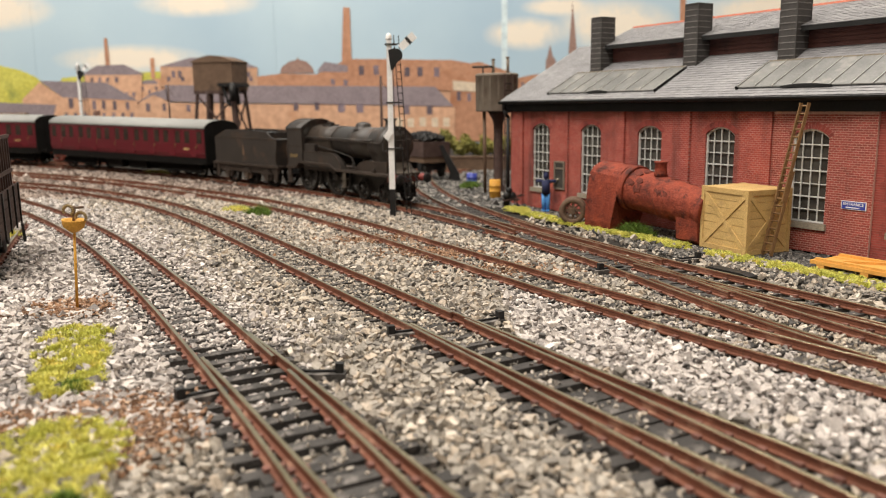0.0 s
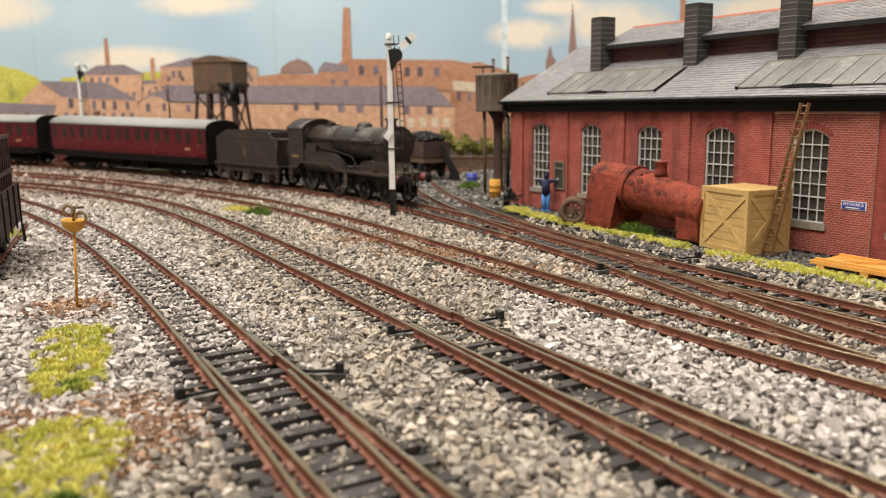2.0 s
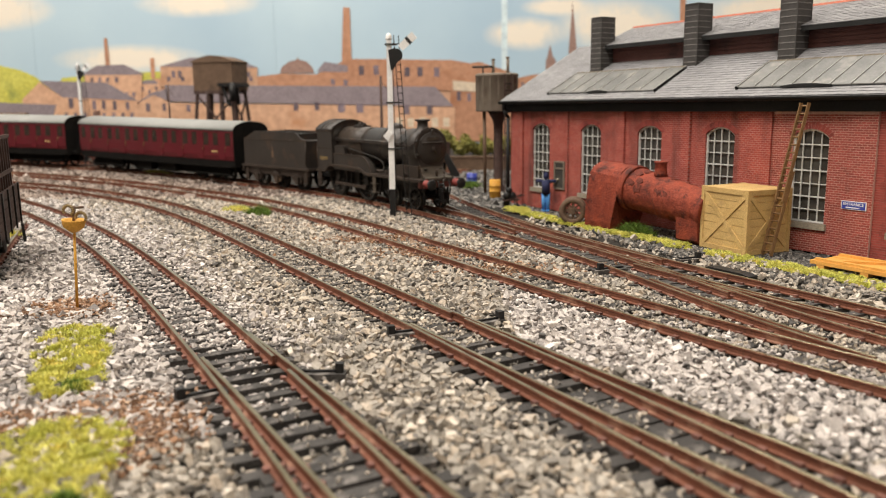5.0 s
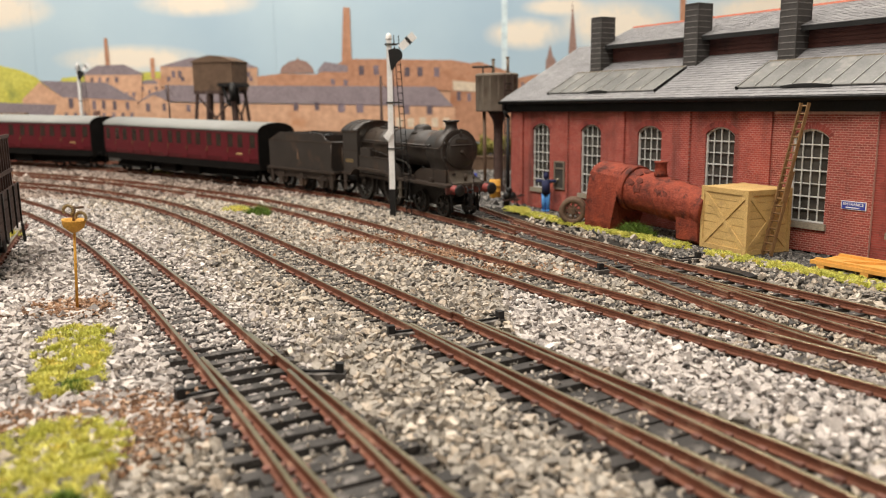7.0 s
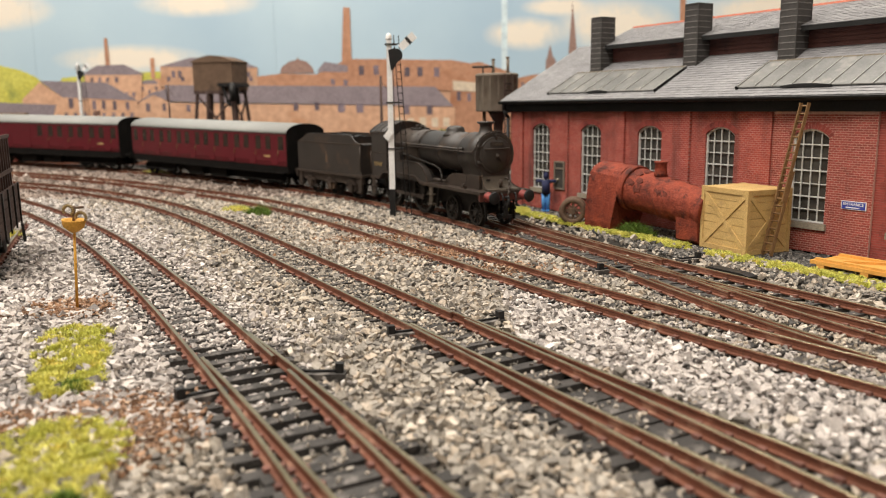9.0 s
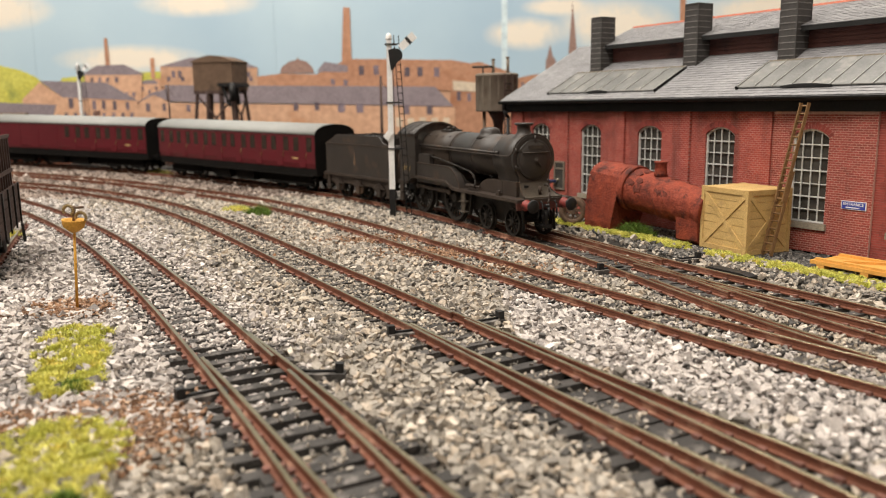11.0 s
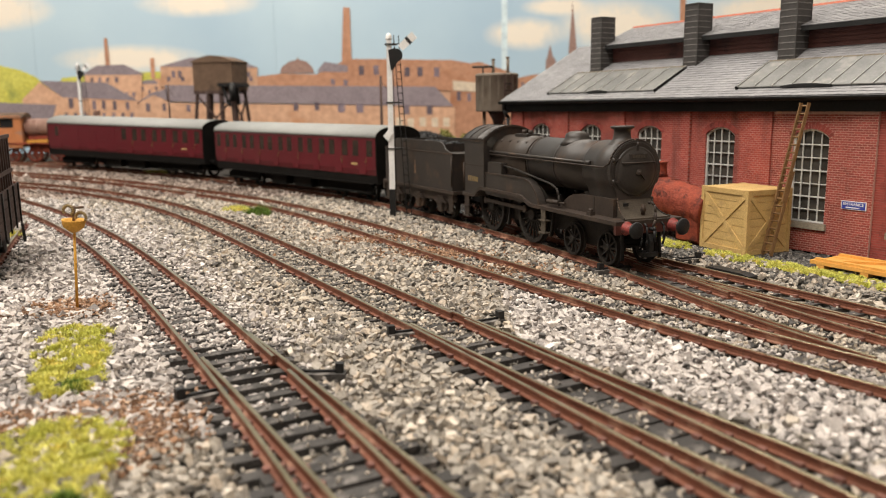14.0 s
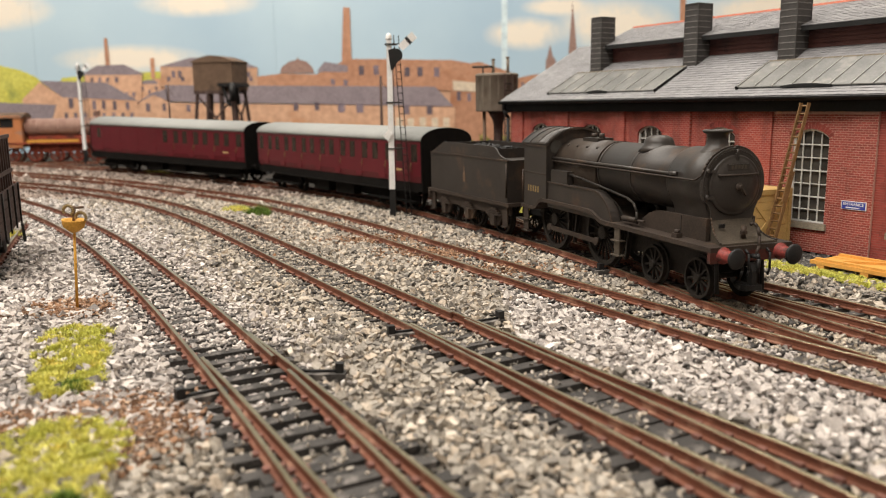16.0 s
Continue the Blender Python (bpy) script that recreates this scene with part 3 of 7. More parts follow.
EAVE, CLER, RIDGE = (-6.2, 66.6), (34.0, 88.2), (60.0, 110.6)
CX0 = 46.0


def shed_roof(shed):
    slope = (CLER[1] - EAVE[1]) / (CLER[0] - EAVE[0])
    top_low = EAVE[1] + slope * (60 - EAVE[0])
    bm = bmesh.new()
    prism(bm, [(EAVE[0], EAVE[1] - 0.2), (60, top_low - 0.2), (126.2, EAVE[1] - 0.2), (126.2, EAVE[1] - 1.8), (60, top_low - 1.8), (EAVE[0], EAVE[1] - 1.8)], "x", LEN0 - 3.5, LEN1 + 3)
    part("roof_deck", bm, M_slate, shed)
    bm = bmesh.new()
    slates(bm, LEN0 - 3.5, LEN1 + 3, EAVE, (CLER[0] + 1, CLER[1] + slope))
    roof = part("slating", bm, M_slate, shed, "courses of grey slates on the lower roof")
    roof["kind"] = "stuff"
    bm = bmesh.new()
    slates(bm, LEN0 - 3.5, CX0 - 1, (CLER[0] + 1, CLER[1] + slope), (60, top_low), seed=3)
    part("slating", bm, M_slate, shed)["kind"] = "stuff"
    # raised clerestory
    bm = bmesh.new()
    box(bm, CX0, LEN1, CLER[0], CLER[0] + 2, CLER[1] - 1, 100)
    prism(bm, [(CLER[0] + 2, 85), (86, 85), (86, 100), (60, 109.5), (CLER[0] + 2, 100)], "x", CX0, CX0 + 2)
    box(bm, CX0, LEN1, 84, 86, 85, 100)
    part("clerestory_wall", bm, M_board, shed)
    for k in range(5):
        bm = bmesh.new()
        z = CLER[1] + 0.3 + k * 2.1
        box(bm, CX0, LEN1, CLER[0] - 0.35 - 0.08 * (k % 2), CLER[0] + 0.1, z, z + 1.85)
        part("weatherboard", bm, M_board, shed)
    eave2 = (27.5, 98.3)
    sl2 = (RIDGE[1] - eave2[1]) / (RIDGE[0] - eave2[0])
    bm = bmesh.new()
    prism(bm, [(eave2[0], eave2[1] - 0.2), (60, RIDGE[1] - 0.2), (92.5, eave2[1] - 0.2), (92.5, eave2[1] - 1.6), (60, RIDGE[1] - 1.6), (eave2[0], eave2[1] - 1.6)], "x", CX0 - 4, LEN1 + 3)
    part("upper_roof_deck", bm, M_slate, shed)
    # Near-black strip: the shade under the upper eaves is put into its colour.
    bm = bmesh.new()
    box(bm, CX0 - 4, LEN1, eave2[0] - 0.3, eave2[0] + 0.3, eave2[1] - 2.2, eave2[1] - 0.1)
    part("upper_fascia", bm, M_shade, shed, "fascia painted black for the shade under the upper eaves")
    bm = bmesh.new()
    slates(bm, CX0 - 4, LEN1 + 3, eave2, RIDGE, seed=5)
    part("slating", bm, M_slate, shed, "grey slates of the raised roof")["kind"] = "stuff"
    x = CX0 - 4
    while x < LEN1:
        bm = bmesh.new()
        prism(bm, [(58.3, 109.8), (59.2, 111.4), (60.8, 111.4), (61.7, 109.8)], "x", x, x + 11.6)
        part("ridge_tile", bm, M_ridge, shed, "terracotta ridge tile" if x < CX0 else "")
        x += 12
    # louvred smoke vents
    for cx in (51.6, 124.2, 181.6, 250.0, 310.0):
        w, dp = 8.9, 10.4
        bm = bmesh.new()
        box(bm, cx - w + 0.1, cx - 0.1, 24.1, 24 + dp - 0.1, 80, 114.4)
        v = part("smoke_vent", bm, M_vent, shed, "dark grey louvred smoke vent")
        for k in range(11):
            bm = bmesh.new()
            z = 82 + k * 2.95
            prism(bm, [(24.2, z + 0.4), (23.85, z + 0.3), (23.85, z), (24.3, z)], "x", cx - w, cx)
            part("slat", bm, M_vent_edge, v)
            bm = bmesh.new()
            prism(bm, [(cx - 0.2, z + 0.4), (cx + 0.15, z + 0.3), (cx + 0.15, z), (cx - 0.3, z)], "y", 24, 24 + dp)
            part("slat", bm, M_vent_edge, v)
        bm = bmesh.new()
        for yy in (24.0, 24 + dp):
            box(bm, cx - 0.4, cx + 0.22, yy - 0.22, yy + 0.3, 80, 114.6)
        box(bm, cx - w - 0.1, cx - w + 0.5, 23.88, 24.4, 80, 114.6)
        box(bm, cx - w - 0.2, cx + 0.3, 23.7, 24.3 + dp, 114.3, 114.9)
        part("corner_post", bm, M_vent, v)
    # two roof lights
    for x0, x1 in ((33.0, 119.0), (170.3, 262.0)):
        yb, yt = -0.5, 22.0
        zb, zt = EAVE[1] + slope * (yb - EAVE[0]), EAVE[1] + slope * (yt - EAVE[0])
        bm = bmesh.new()
        n = 8 if x0 < 100 else 10
        prism(bm, [(yb, zb + 0.9), (yt, zt + 0.9), (yt, zt + 1.3), (yb, zb + 1.3)], "x", x0, x1)
        r = part("roof_light", bm, M_roof_glass, shed, "long grey patent-glazed roof light")
        for k in range(n + 1):
            bm = bmesh.new()
            x = x0 + (x1 - x0) * k / n
            beam(bm, (x, yb - 0.4, zb + 1.5), (x, yt, zt + 1.5), 0.26, 0.4)
            part("glazing_bar", bm, M_glaze_bar, r)
        # Solid black lens stands for the shaded gap below a lifted pane.
        bm = bmesh.new()
        mid = x0 + (0.5 if x0 < 100 else 0.38) * (x1 - x0)
        hw = 8 if x0 < 100 else 12
        prism(bm, [(mid + hw * (i / 8 - 1), zb + 1.2 + 0.8 * math.sin(math.pi * i / 16)) for i in range(17)] + [(mid + hw, zb + 0.6), (mid - hw, zb + 0.6)], "y", yb - 0.9, yb - 0.1)
        part("lifted_pane_shade", bm, M_shade, r, "solid black lens for the shade under a lifted pane")
        bm = bmesh.new()
        beam(bm, (x0, yt, zt + 1.2), (x1, yt, zt + 1.2), 1.2, 0.8)
        part("head_flashing", bm, M_sill, r)
        for xx in (x0 - 0.4, x1 + 0.4):
            bm = bmesh.new()
            beam(bm, (xx, yb - 0.6, zb + 0.6), (xx, yt, zt + 0.6), 0.9, 1.6)
            part("curb", bm, M_lead, r)


engine_shed()


# ---- the moving train: x forward, z from the rail top ----
PATH = LINE_D[::-1]
PATH_ARC = np.r_[0, np.cumsum(np.linalg.norm(np.diff(PATH, axis=0), axis=1))]


def on_path(s):
    lo, hi = PATH[1] - PATH[0], PATH[-1] - PATH[-2]
    if s < 0:
        return Vector(PATH[0] + lo / np.linalg.norm(lo) * s)
    if s > PATH_ARC[-1]:
        return Vector(PATH[-1] + hi / np.linalg.norm(hi) * (s - PATH_ARC[-1]))
    return Vector((np.interp(s, PATH_ARC, PATH[:, 0]), np.interp(s, PATH_ARC, PATH[:, 1])))


def seat(s, front, rear):
    """The pose of a vehicle whose origin is at s, carried on the path at front and rear."""
    a, b = on_path(s + front), on_path(s + rear)
    za, zb = float(rise(a.x, a.y)), float(rise(b.x, b.y))
    d = (a - b).normalized()
    pitch = math.atan2(za - zb, front - rear)
    o = b - d * rear
    z = RAIL_Z + zb - math.tan(pitch) * rear
    return Matrix.Translation((o.x * MM, o.y * MM, z * MM)) @ Matrix.Rotation(math.atan2(d.y, d.x), 4, "Z") @ Matrix.Rotation(-pitch, 4, "Y")


RUN = [(0, 929.6), (1.5, 929.6), (2, 931.1), (2.5, 934.1), (3, 937.9), (3.5, 942.5), (4, 951.5), (6.5, 994.7), (7, 1003.7), (7.5, 1012.8), (8, 1022.6), (8.5, 1032.3), (9, 1042.1), (11.5, 1089.1), (12, 1099.9), (12.5, 1115.2), (13, 1129.4), (13.5, 1143.8), (14, 1158.7), (14.5, 1173.6), (15, 1188.3), (15.5, 1202.3), (16, 1216.8)]


def run_at(t):
    ts, ss = [r[0] for r in RUN], [r[1] for r in RUN]
    return float(np.interp(t, ts, ss))


MOVERS = []           # (thing, offset of its origin, front, rear)
ROLLERS = []          # (wheel set, its place, radius)
RODS = []             # (rod, crank radius, wheel radius)


def wheelset(parent, x, r, gauge_half, material, spokes, tread=2.2, name="wheel_set", crank=0.0):
    """Two wheels on an axle, centred on the axle; turns about local y."""
    bm = bmesh.new()
    rod(bm, (0, -gauge_half, 0), (0, gauge_half, 0), 0.9)
    ob = part(name, bm, material, parent)
    bm = bmesh.new()
    beam(bm, (0, 0, r * 0.1), (0, 0, r * 0.92), 0.5 if spokes > 11 else 0.75, 0.8, (0, 1, 0))
    one = part("spoke", bm, material)
    spoke = one.data
    bpy.data.objects.remove(one)
    for sd in (-1, 1):
        y = sd * gauge_half
        bm = bmesh.new()
        lathe(bm, [(r * 0.86, y - sd * tread / 2), (r + 0.8, y - sd * tread / 2), (r + 0.8, y - sd * (tread / 2 - 0.5)), (r, y - sd * (tread / 2 - 0.7)), (r, y + sd * tread / 2), (r * 0.86, y + sd * tread / 2)], (0, 0, 0), "y", 44, False, False)
        part("tyre", bm, material, ob)
        for k in range(spokes):
            shared("spoke", spoke, ob, Matrix.Translation((0, y, 0)) @ Matrix.Rotation(2 * math.pi * k / spokes, 4, "Y"))
        bm = bmesh.new()
        rod(bm, (0, y - sd * 0.8, 0), (0, y + sd * (tread / 2 + 0.5), 0), r * 0.2, seg=14)
        part("hub", bm, material, ob)
        if crank:
            bm = bmesh.new()
            rod(bm, (0, y + sd * 0.6, crank), (0, y + sd * (tread / 2 + 1.6), crank), 0.9)
            part("crank_pin", bm, material, ob)
    ob.location = (x * MM, 0, r * MM)
    ROLLERS.append((ob, x, r))
    return ob


def tube_x(bm, x0, x1, r, cz, seg=40, r1=None):
    lathe(bm, [(r, x0), (r1 if r1 else r, x1)], (0, 0, cz), "x", seg)


def arc_pts(r, cy, cz, a0, a1, k):
    return [(cy + r * math.cos(radians(a0 + (a1 - a0) * i / k)), cz + r * math.sin(radians(a0 + (a1 - a0) * i / k))) for i in range(k + 1)]


def lofted(bm, rows):
    """A closed solid through rows of equal length, each row a loop of points."""
    rings = [[bm.verts.new(p) for p in r] for r in rows]
    k = len(rings[0])
    for r0, r1 in zip(rings, rings[1:]):
        for i in range(k):
            bm.faces.new((r0[i], r0[(i + 1) % k], r1[(i + 1) % k], r1[i]))
    bm.faces.new(rings[0][::-1])
    bm.faces.new(rings[-1])


def bent_rod(bm, pts, r, seg=8):
    for a, b in zip(pts, pts[1:]):
        rod(bm, a, b, r, seg=seg)


def locomotive():
    lo = thing("steam_locomotive", Matrix(), "weathered black steam locomotive with red buffer beam", "locomotive")
    BR, BZ = 10.8, 36.5
    FRONT = 114.0        # face of the smokebox
    LOW, HIGH, HW = 18.9, 21.9, 15.2      # running plate: two levels, half width
    bm = bmesh.new()
    tube_x(bm, 48, 95, BR - 0.1, BZ, 56)
    part("boiler", bm, M_loco, lo, "sooty black boiler barrel")
    for x in (48.6, 71.0, 94.0):
        bm = bmesh.new()
        lathe(bm, [(BR - 0.2, x), (BR + 0.12, x), (BR + 0.12, x + 0.9), (BR - 0.2, x + 0.9)], (0, 0, BZ), "x", 56, caps=False)
        part("boiler_band", bm, M_loco, lo)
    bm = bmesh.new()
    sec = arc_pts(BR + 0.1, 0, BZ, -8, 188, 36) + [(-BR, 20), (BR, 20)]
    prism(bm, sec, "x", 12, 47.2, True)
    part("firebox", bm, M_scorched, lo, "black firebox streaked with brown")
    bm = bmesh.new()
    side = [(-9.6, 31), (-8.4, 28.5), (-7.8, 26), (-7.8, 19), (7.8, 19), (7.8, 26), (8.4, 28.5), (9.6, 31)]
    prism(bm, arc_pts(BR + 0.35, 0, BZ, -25, 205, 44) + side, "x", 95, FRONT - 0.4, True)
    sb = part("smokebox", bm, M_loco, lo, "black smokebox with riveted edge")
    bm = bmesh.new()
    prism(bm, arc_pts(BR + 0.75, 0, BZ, -25, 205, 44) + side, "x", FRONT - 1.7, FRONT, False)
    part("front_ring", bm, M_loco, sb, "riveted front ring", 0.18)
    bm = bmesh.new()
    for k in range(52):
        a = radians(-24 + 228 * k / 51)
        for xx, rr, ax in ((FRONT - 0.85, BR + 0.75, 0), (FRONT, BR - 0.1, 1)):
            o = (xx, rr * math.cos(a), BZ + rr * math.sin(a))
            lathe(bm, [(0.26, -0.1), (0.24, 0.14), (0.06, 0.26)], o, "x" if ax else "z", 5)
    part("rivets", bm, M_loco, sb)["kind"] = "stuff"
    bm = bmesh.new()
    lathe(bm, [(9.5, FRONT - 0.2), (9.5, FRONT + 0.45), (9.0, FRONT + 0.75), (8.6, FRONT + 0.7), (8.2, FRONT + 1.0), (6.4, FRONT + 1.7), (3.4, FRONT + 2.2), (0.3, FRONT + 2.35)], (0, 0, BZ - 0.2), "x", 52)
    door = part("smokebox_door", bm, M_loco, lo, "round dished smokebox door")
    bm = bmesh.new()
    lathe(bm, [(1.4, FRONT + 2.2), (1.2, FRONT + 2.8), (0.4, FRONT + 3.0)], (0, 0, BZ - 0.6), "x", 16)
    rod(bm, (FRONT + 2.6, 0, BZ - 0.6), (FRONT + 3.8, 0, BZ - 0.6), 0.7)
    beam(bm, (FRONT + 3.5, 0, BZ - 0.6), (FRONT + 3.5, 2.0, BZ - 3.2), 0.6, 0.8, (1, 0, 0))
    part("door_handle", bm, M_loco_brown, door)
    bm = bmesh.new()
    bent_rod(bm, [(FRONT + 2.3, -7.0, BZ + 3.2), (FRONT + 2.5, 7.0, BZ + 3.2)], 0.34)
    for y in (-6.8, 6.8):
        rod(bm, (FRONT + 0.6, y, BZ + 3.2), (FRONT + 2.4, y, BZ + 3.2), 0.42)
    part("door_rail", bm, M_loco_brown, door)
    for z in (BZ - 3.8, BZ + 4.4):
        bm = bmesh.new()
        rod(bm, (FRONT + 0.3, -10.1, z - 0.9), (FRONT + 0.3, -10.1, z + 0.9), 0.5)
        beam(bm, (FRONT + 0.6, -10.0, z), (FRONT + 0.9, -7.6, z), 0.9, 0.35, (1, 0, 0))
        part("hinge", bm, M_loco, door)
    bm = bmesh.new()
    box(bm, FRONT + 1.1, FRONT + 2.0, -3.9, 3.9, BZ + 4.6, BZ + 6.5)
    part("number_plate", bm, M_loco, door, "small dark plate on the smokebox door", 0.1)
    bm = bmesh.new()
    for k in range(5):
        box(bm, FRONT + 2.0, FRONT + 2.12, -2.9 + k * 1.22, -2.1 + k * 1.22, BZ + 5.0, BZ + 6.1)
    part("plate_bars", bm, M_apron, door)
    bm = bmesh.new()
    box(bm, FRONT + 0.3, FRONT + 1.2, -0.55, 0.55, BZ + 7.2, BZ + 9.6)
    rod(bm, (FRONT + 1.0, 0, BZ + 8.6), (FRONT + 1.0, 0, BZ + 11.0), 0.3)
    part("lamp_iron", bm, M_loco, lo)
    # chimney, dome, valves
    bm = bmesh.new()
    lathe(bm, [(6.4, 45.2), (5.3, 46.6), (4.2, 47.5), (3.5, 48.6), (3.2, 50.4), (3.25, 51.8), (4.6, 52.5), (4.7, 53.0), (4.3, 53.3), (3.0, 53.2), (2.8, 50)], (105.0, 0, 0), "z", 36)
    part("chimney", bm, M_loco, lo, "squat flared black chimney")
    bm = bmesh.new()
    lathe(bm, [(7.4, 44.8), (6.2, 46.4), (5.4, 47.2), (5.2, 48.2), (4.7, 49.4), (3.2, 50.3), (0.4, 50.6)], (73, 0, 0), "z", 36)
    part("steam_dome", bm, M_loco, lo, "low rounded dome")
    bm = bmesh.new()
    box(bm, 24, 36, -3.6, 3.6, 46.4, 48.2)
    sv = part("safety_valve", bm, M_loco, lo, "low safety valve seat", 0.5)
    for x in (27, 33):
        bm = bmesh.new()
        rod(bm, (x, 0, 48), (x, 0, 50.0), 1.3, 1.1)
        part("valve", bm, M_loco_brown, sv)
    for x in (18, 26, 34, 42):
        bm = bmesh.new()
        lathe(bm, [(0.75, -0.3), (0.6, 0.5), (0.1, 0.6)], (x, -7.0, BZ + 8.2), "z", 10)
        part("washout_plug", bm, M_loco_brown, lo)
    # rails and pipes along the boiler
    for sd in (-1, 1):
        bm = bmesh.new()
        pts = [(13.5, sd * (BR + 1.2), BZ + 1.7), (FRONT - 4, sd * (BR + 1.2), BZ + 1.5)]
        pts += [(FRONT - 2.2, sd * (BR + 1.15), BZ + 2.2)]
        pts += [(FRONT - 0.9, sd * (BR + 1.1) * math.cos(radians(a)), BZ + (BR + 1.1) * math.sin(radians(a))) for a in range(16, 91, 8)]
        bent_rod(bm, pts, 0.33)
        hr = part("handrail", bm, M_loco_brown, lo)
        for x in (18, 37, 56, 75, 94):
            bm = bmesh.new()
            rod(bm, (x, sd * (BR - 0.2), BZ + 1.6), (x, sd * (BR + 1.3), BZ + 1.6), 0.42)
            part("handrail_knob", bm, M_loco_brown, hr)
        bm = bmesh.new()
        rod(bm, (13, sd * (BR + 0.9), BZ + 2.9), (97, sd * (BR + 0.75), BZ + 2.6), 0.62)
        rod(bm, (97, sd * (BR + 0.75), BZ + 2.6), (100, sd * (BR + 0.2), BZ + 2.6), 0.85)
        part("ejector_pipe", bm, M_loco, lo)
        bm = bmesh.new()
        pts = [(29, 33.6), (40, 32.6), (62, 29.9), (73, 28.4), (77, 27.0), (79, 24.4), (79.4, 20)]
        bent_rod(bm, [(x, sd * (BR + 1.5), z) for x, z in pts], 0.5)
        part("delivery_pipe", bm, M_wheel, lo)
    # running plate, stepped up over the drivers
    bm = bmesh.new()
    top = [(-12, 17.4), (0, 17.4), (3, 18.4), (6, 20.8), (9, HIGH), (49, HIGH), (52, HIGH - 0.4), (55, HIGH - 1.6), (58, LOW + 0.3), (61, LOW), (123.8, LOW)]
    prism(bm, top + [(x, z - 1.5) for x, z in reversed(top)], "y", -HW, HW)
    part("footplate", bm, M_loco_brown, lo, "sooty footplate stepped over the driving wheels", 0.12)
    for sd in (-1, 1):
        y0, y1 = sd * 10.6, sd * 14.0
        bm = bmesh.new()
        top = [(12.6, 29.3), (51, 29.3)] + [(51 + 15.6 * math.sin(radians(a)), 13.7 + 15.6 * math.cos(radians(a))) for a in range(8, 73, 8)]
        prism(bm, top + [(66, LOW - 0.4), (12.6, LOW - 0.4)], "y", min(y0, y1), max(y0, y1))
        sp = part("splasher", bm, M_loco, lo, "long curved black splasher", 0.25)
        bm = bmesh.new()
        rim = [(x, z) for x, z in top]
        prism(bm, [(x, z + 0.25) for x, z in rim] + [(x - (0.5 if i > 1 else 0), z - 0.45) for i, (x, z) in reversed(list(enumerate(rim)))], "y", sd * 13.9, sd * 14.35)
        part("beading", bm, M_loco_brown, sp, "worn beading along the splasher's edge")
        bm = bmesh.new()
        box(bm, 15, 29.5, sd * 10.6, sd * 13.8, 29.2, 34.6)
        part("sandbox", bm, M_loco, lo, bevel=0.35)
        bm = bmesh.new()
        sec = [(76, LOW), (113.5, LOW), (113.5, 26.0), (90, 25.8), (86, 25.4), (82, 24.2), (78.5, 22)]
        prism(bm, sec, "y", sd * 7.9, sd * 9.3)
        part("frame_plate", bm, M_loco_brown, lo, "brown-stained front frame", 0.2)
        bm = bmesh.new()
        box(bm, 100.4, 100.8, sd * 9.2, sd * 9.5, LOW, 25.8)
        part("frame_seam", bm, M_loco, lo)
        bm = bmesh.new()
        rod(bm, (70, sd * 12.2, 21.0), (79, sd * 12.2, 21.2), 1.0)
        rod(bm, (79, sd * 12.2, 21.2), (83, sd * 11.8, 21.2), 0.5)
        part("lubricator_rod", bm, M_loco_brown, lo)
        bm = bmesh.new()
        box(bm, 101.6, 104.4, sd * 12.4 - 1.1, sd * 12.4 + 1.1, LOW, LOW + 1.5)
        rod(bm, (103, sd * 12.4, LOW + 1.2), (103, sd * 12.4, LOW + 2.6), 0.9)
        part("lubricator", bm, M_loco_brown, lo)
        bm = bmesh.new()
        box(bm, 68.5, 72, sd * 14.2, sd * 14.7, 7.4, LOW - 0.8)
        fs = part("footstep", bm, M_apron, lo, "dusty brown footstep")
        for z in (7.2, 12.6):
            bm = bmesh.new()
            box(bm, 67.4, 73, min(sd * 12.6, sd * 15.6), max(sd * 12.6, sd * 15.6), z, z + 0.5)
            part("tread", bm, M_apron, fs)
        bm = bmesh.new()
        box(bm, -10, -5, sd * 14.3, sd * 14.8, 5.5, 17)
        cs = part("cab_step", bm, M_loco_brown, lo)
        for z in (5.3, 10.6):
            bm = bmesh.new()
            box(bm, -10.5, -4.5, min(sd * 12.8, sd * 15.6), max(sd * 12.8, sd * 15.6), z, z + 0.5)
            part("tread", bm, M_loco_brown, cs)
        bm = bmesh.new()
        prism(bm, [(-8, 16), (-8, 12), (4, 8), (66, 8), (80, 9.6), (116, 10), (121, 17.4), (60, 17.4), (50, 20.4), (10, 20.4)], "y", sd * 6.4, sd * 7.2)
        part("main_frame", bm, M_wheel, lo)
        for x in (30, 69.5):
            bm = bmesh.new()
            beam(bm, (x, sd * 8.6, 17), (x - 2.4, sd * 8.6, 5), 1.2, 1.4, (0, 1, 0))
            part("brake_hanger", bm, M_wheel, lo)
        bm = bmesh.new()
        rod(bm, (118, sd * 8.6, 17.2), (119.2, sd * 8.6, 3.2), 0.7)
        part("guard_iron", bm, M_black, lo)
    # curved apron below the smokebox door
    bm = bmesh.new()
    rows = []
    for i in range(11):
        s = i / 10
        x, z, h = FRONT - 0.2 + 8.6 * s ** 1.35, 26.2 - 6.7 * (1 - (1 - s) ** 1.8), 7.7 + 2.7 * s ** 1.6
        rows.append([(x, -h, z), (x, h, z), (x, h, LOW - 0.2), (x, -h, LOW - 0.2)])
    lofted(bm, rows)
    ap = part("apron", bm, M_apron, lo, "dusty grey-brown curved apron plate")
    for sd in (-1, 1):
        bm = bmesh.new()
        pts = [(r[0][0], sd * (r[1][1] + 0.1), r[0][2] + 0.15) for r in rows]
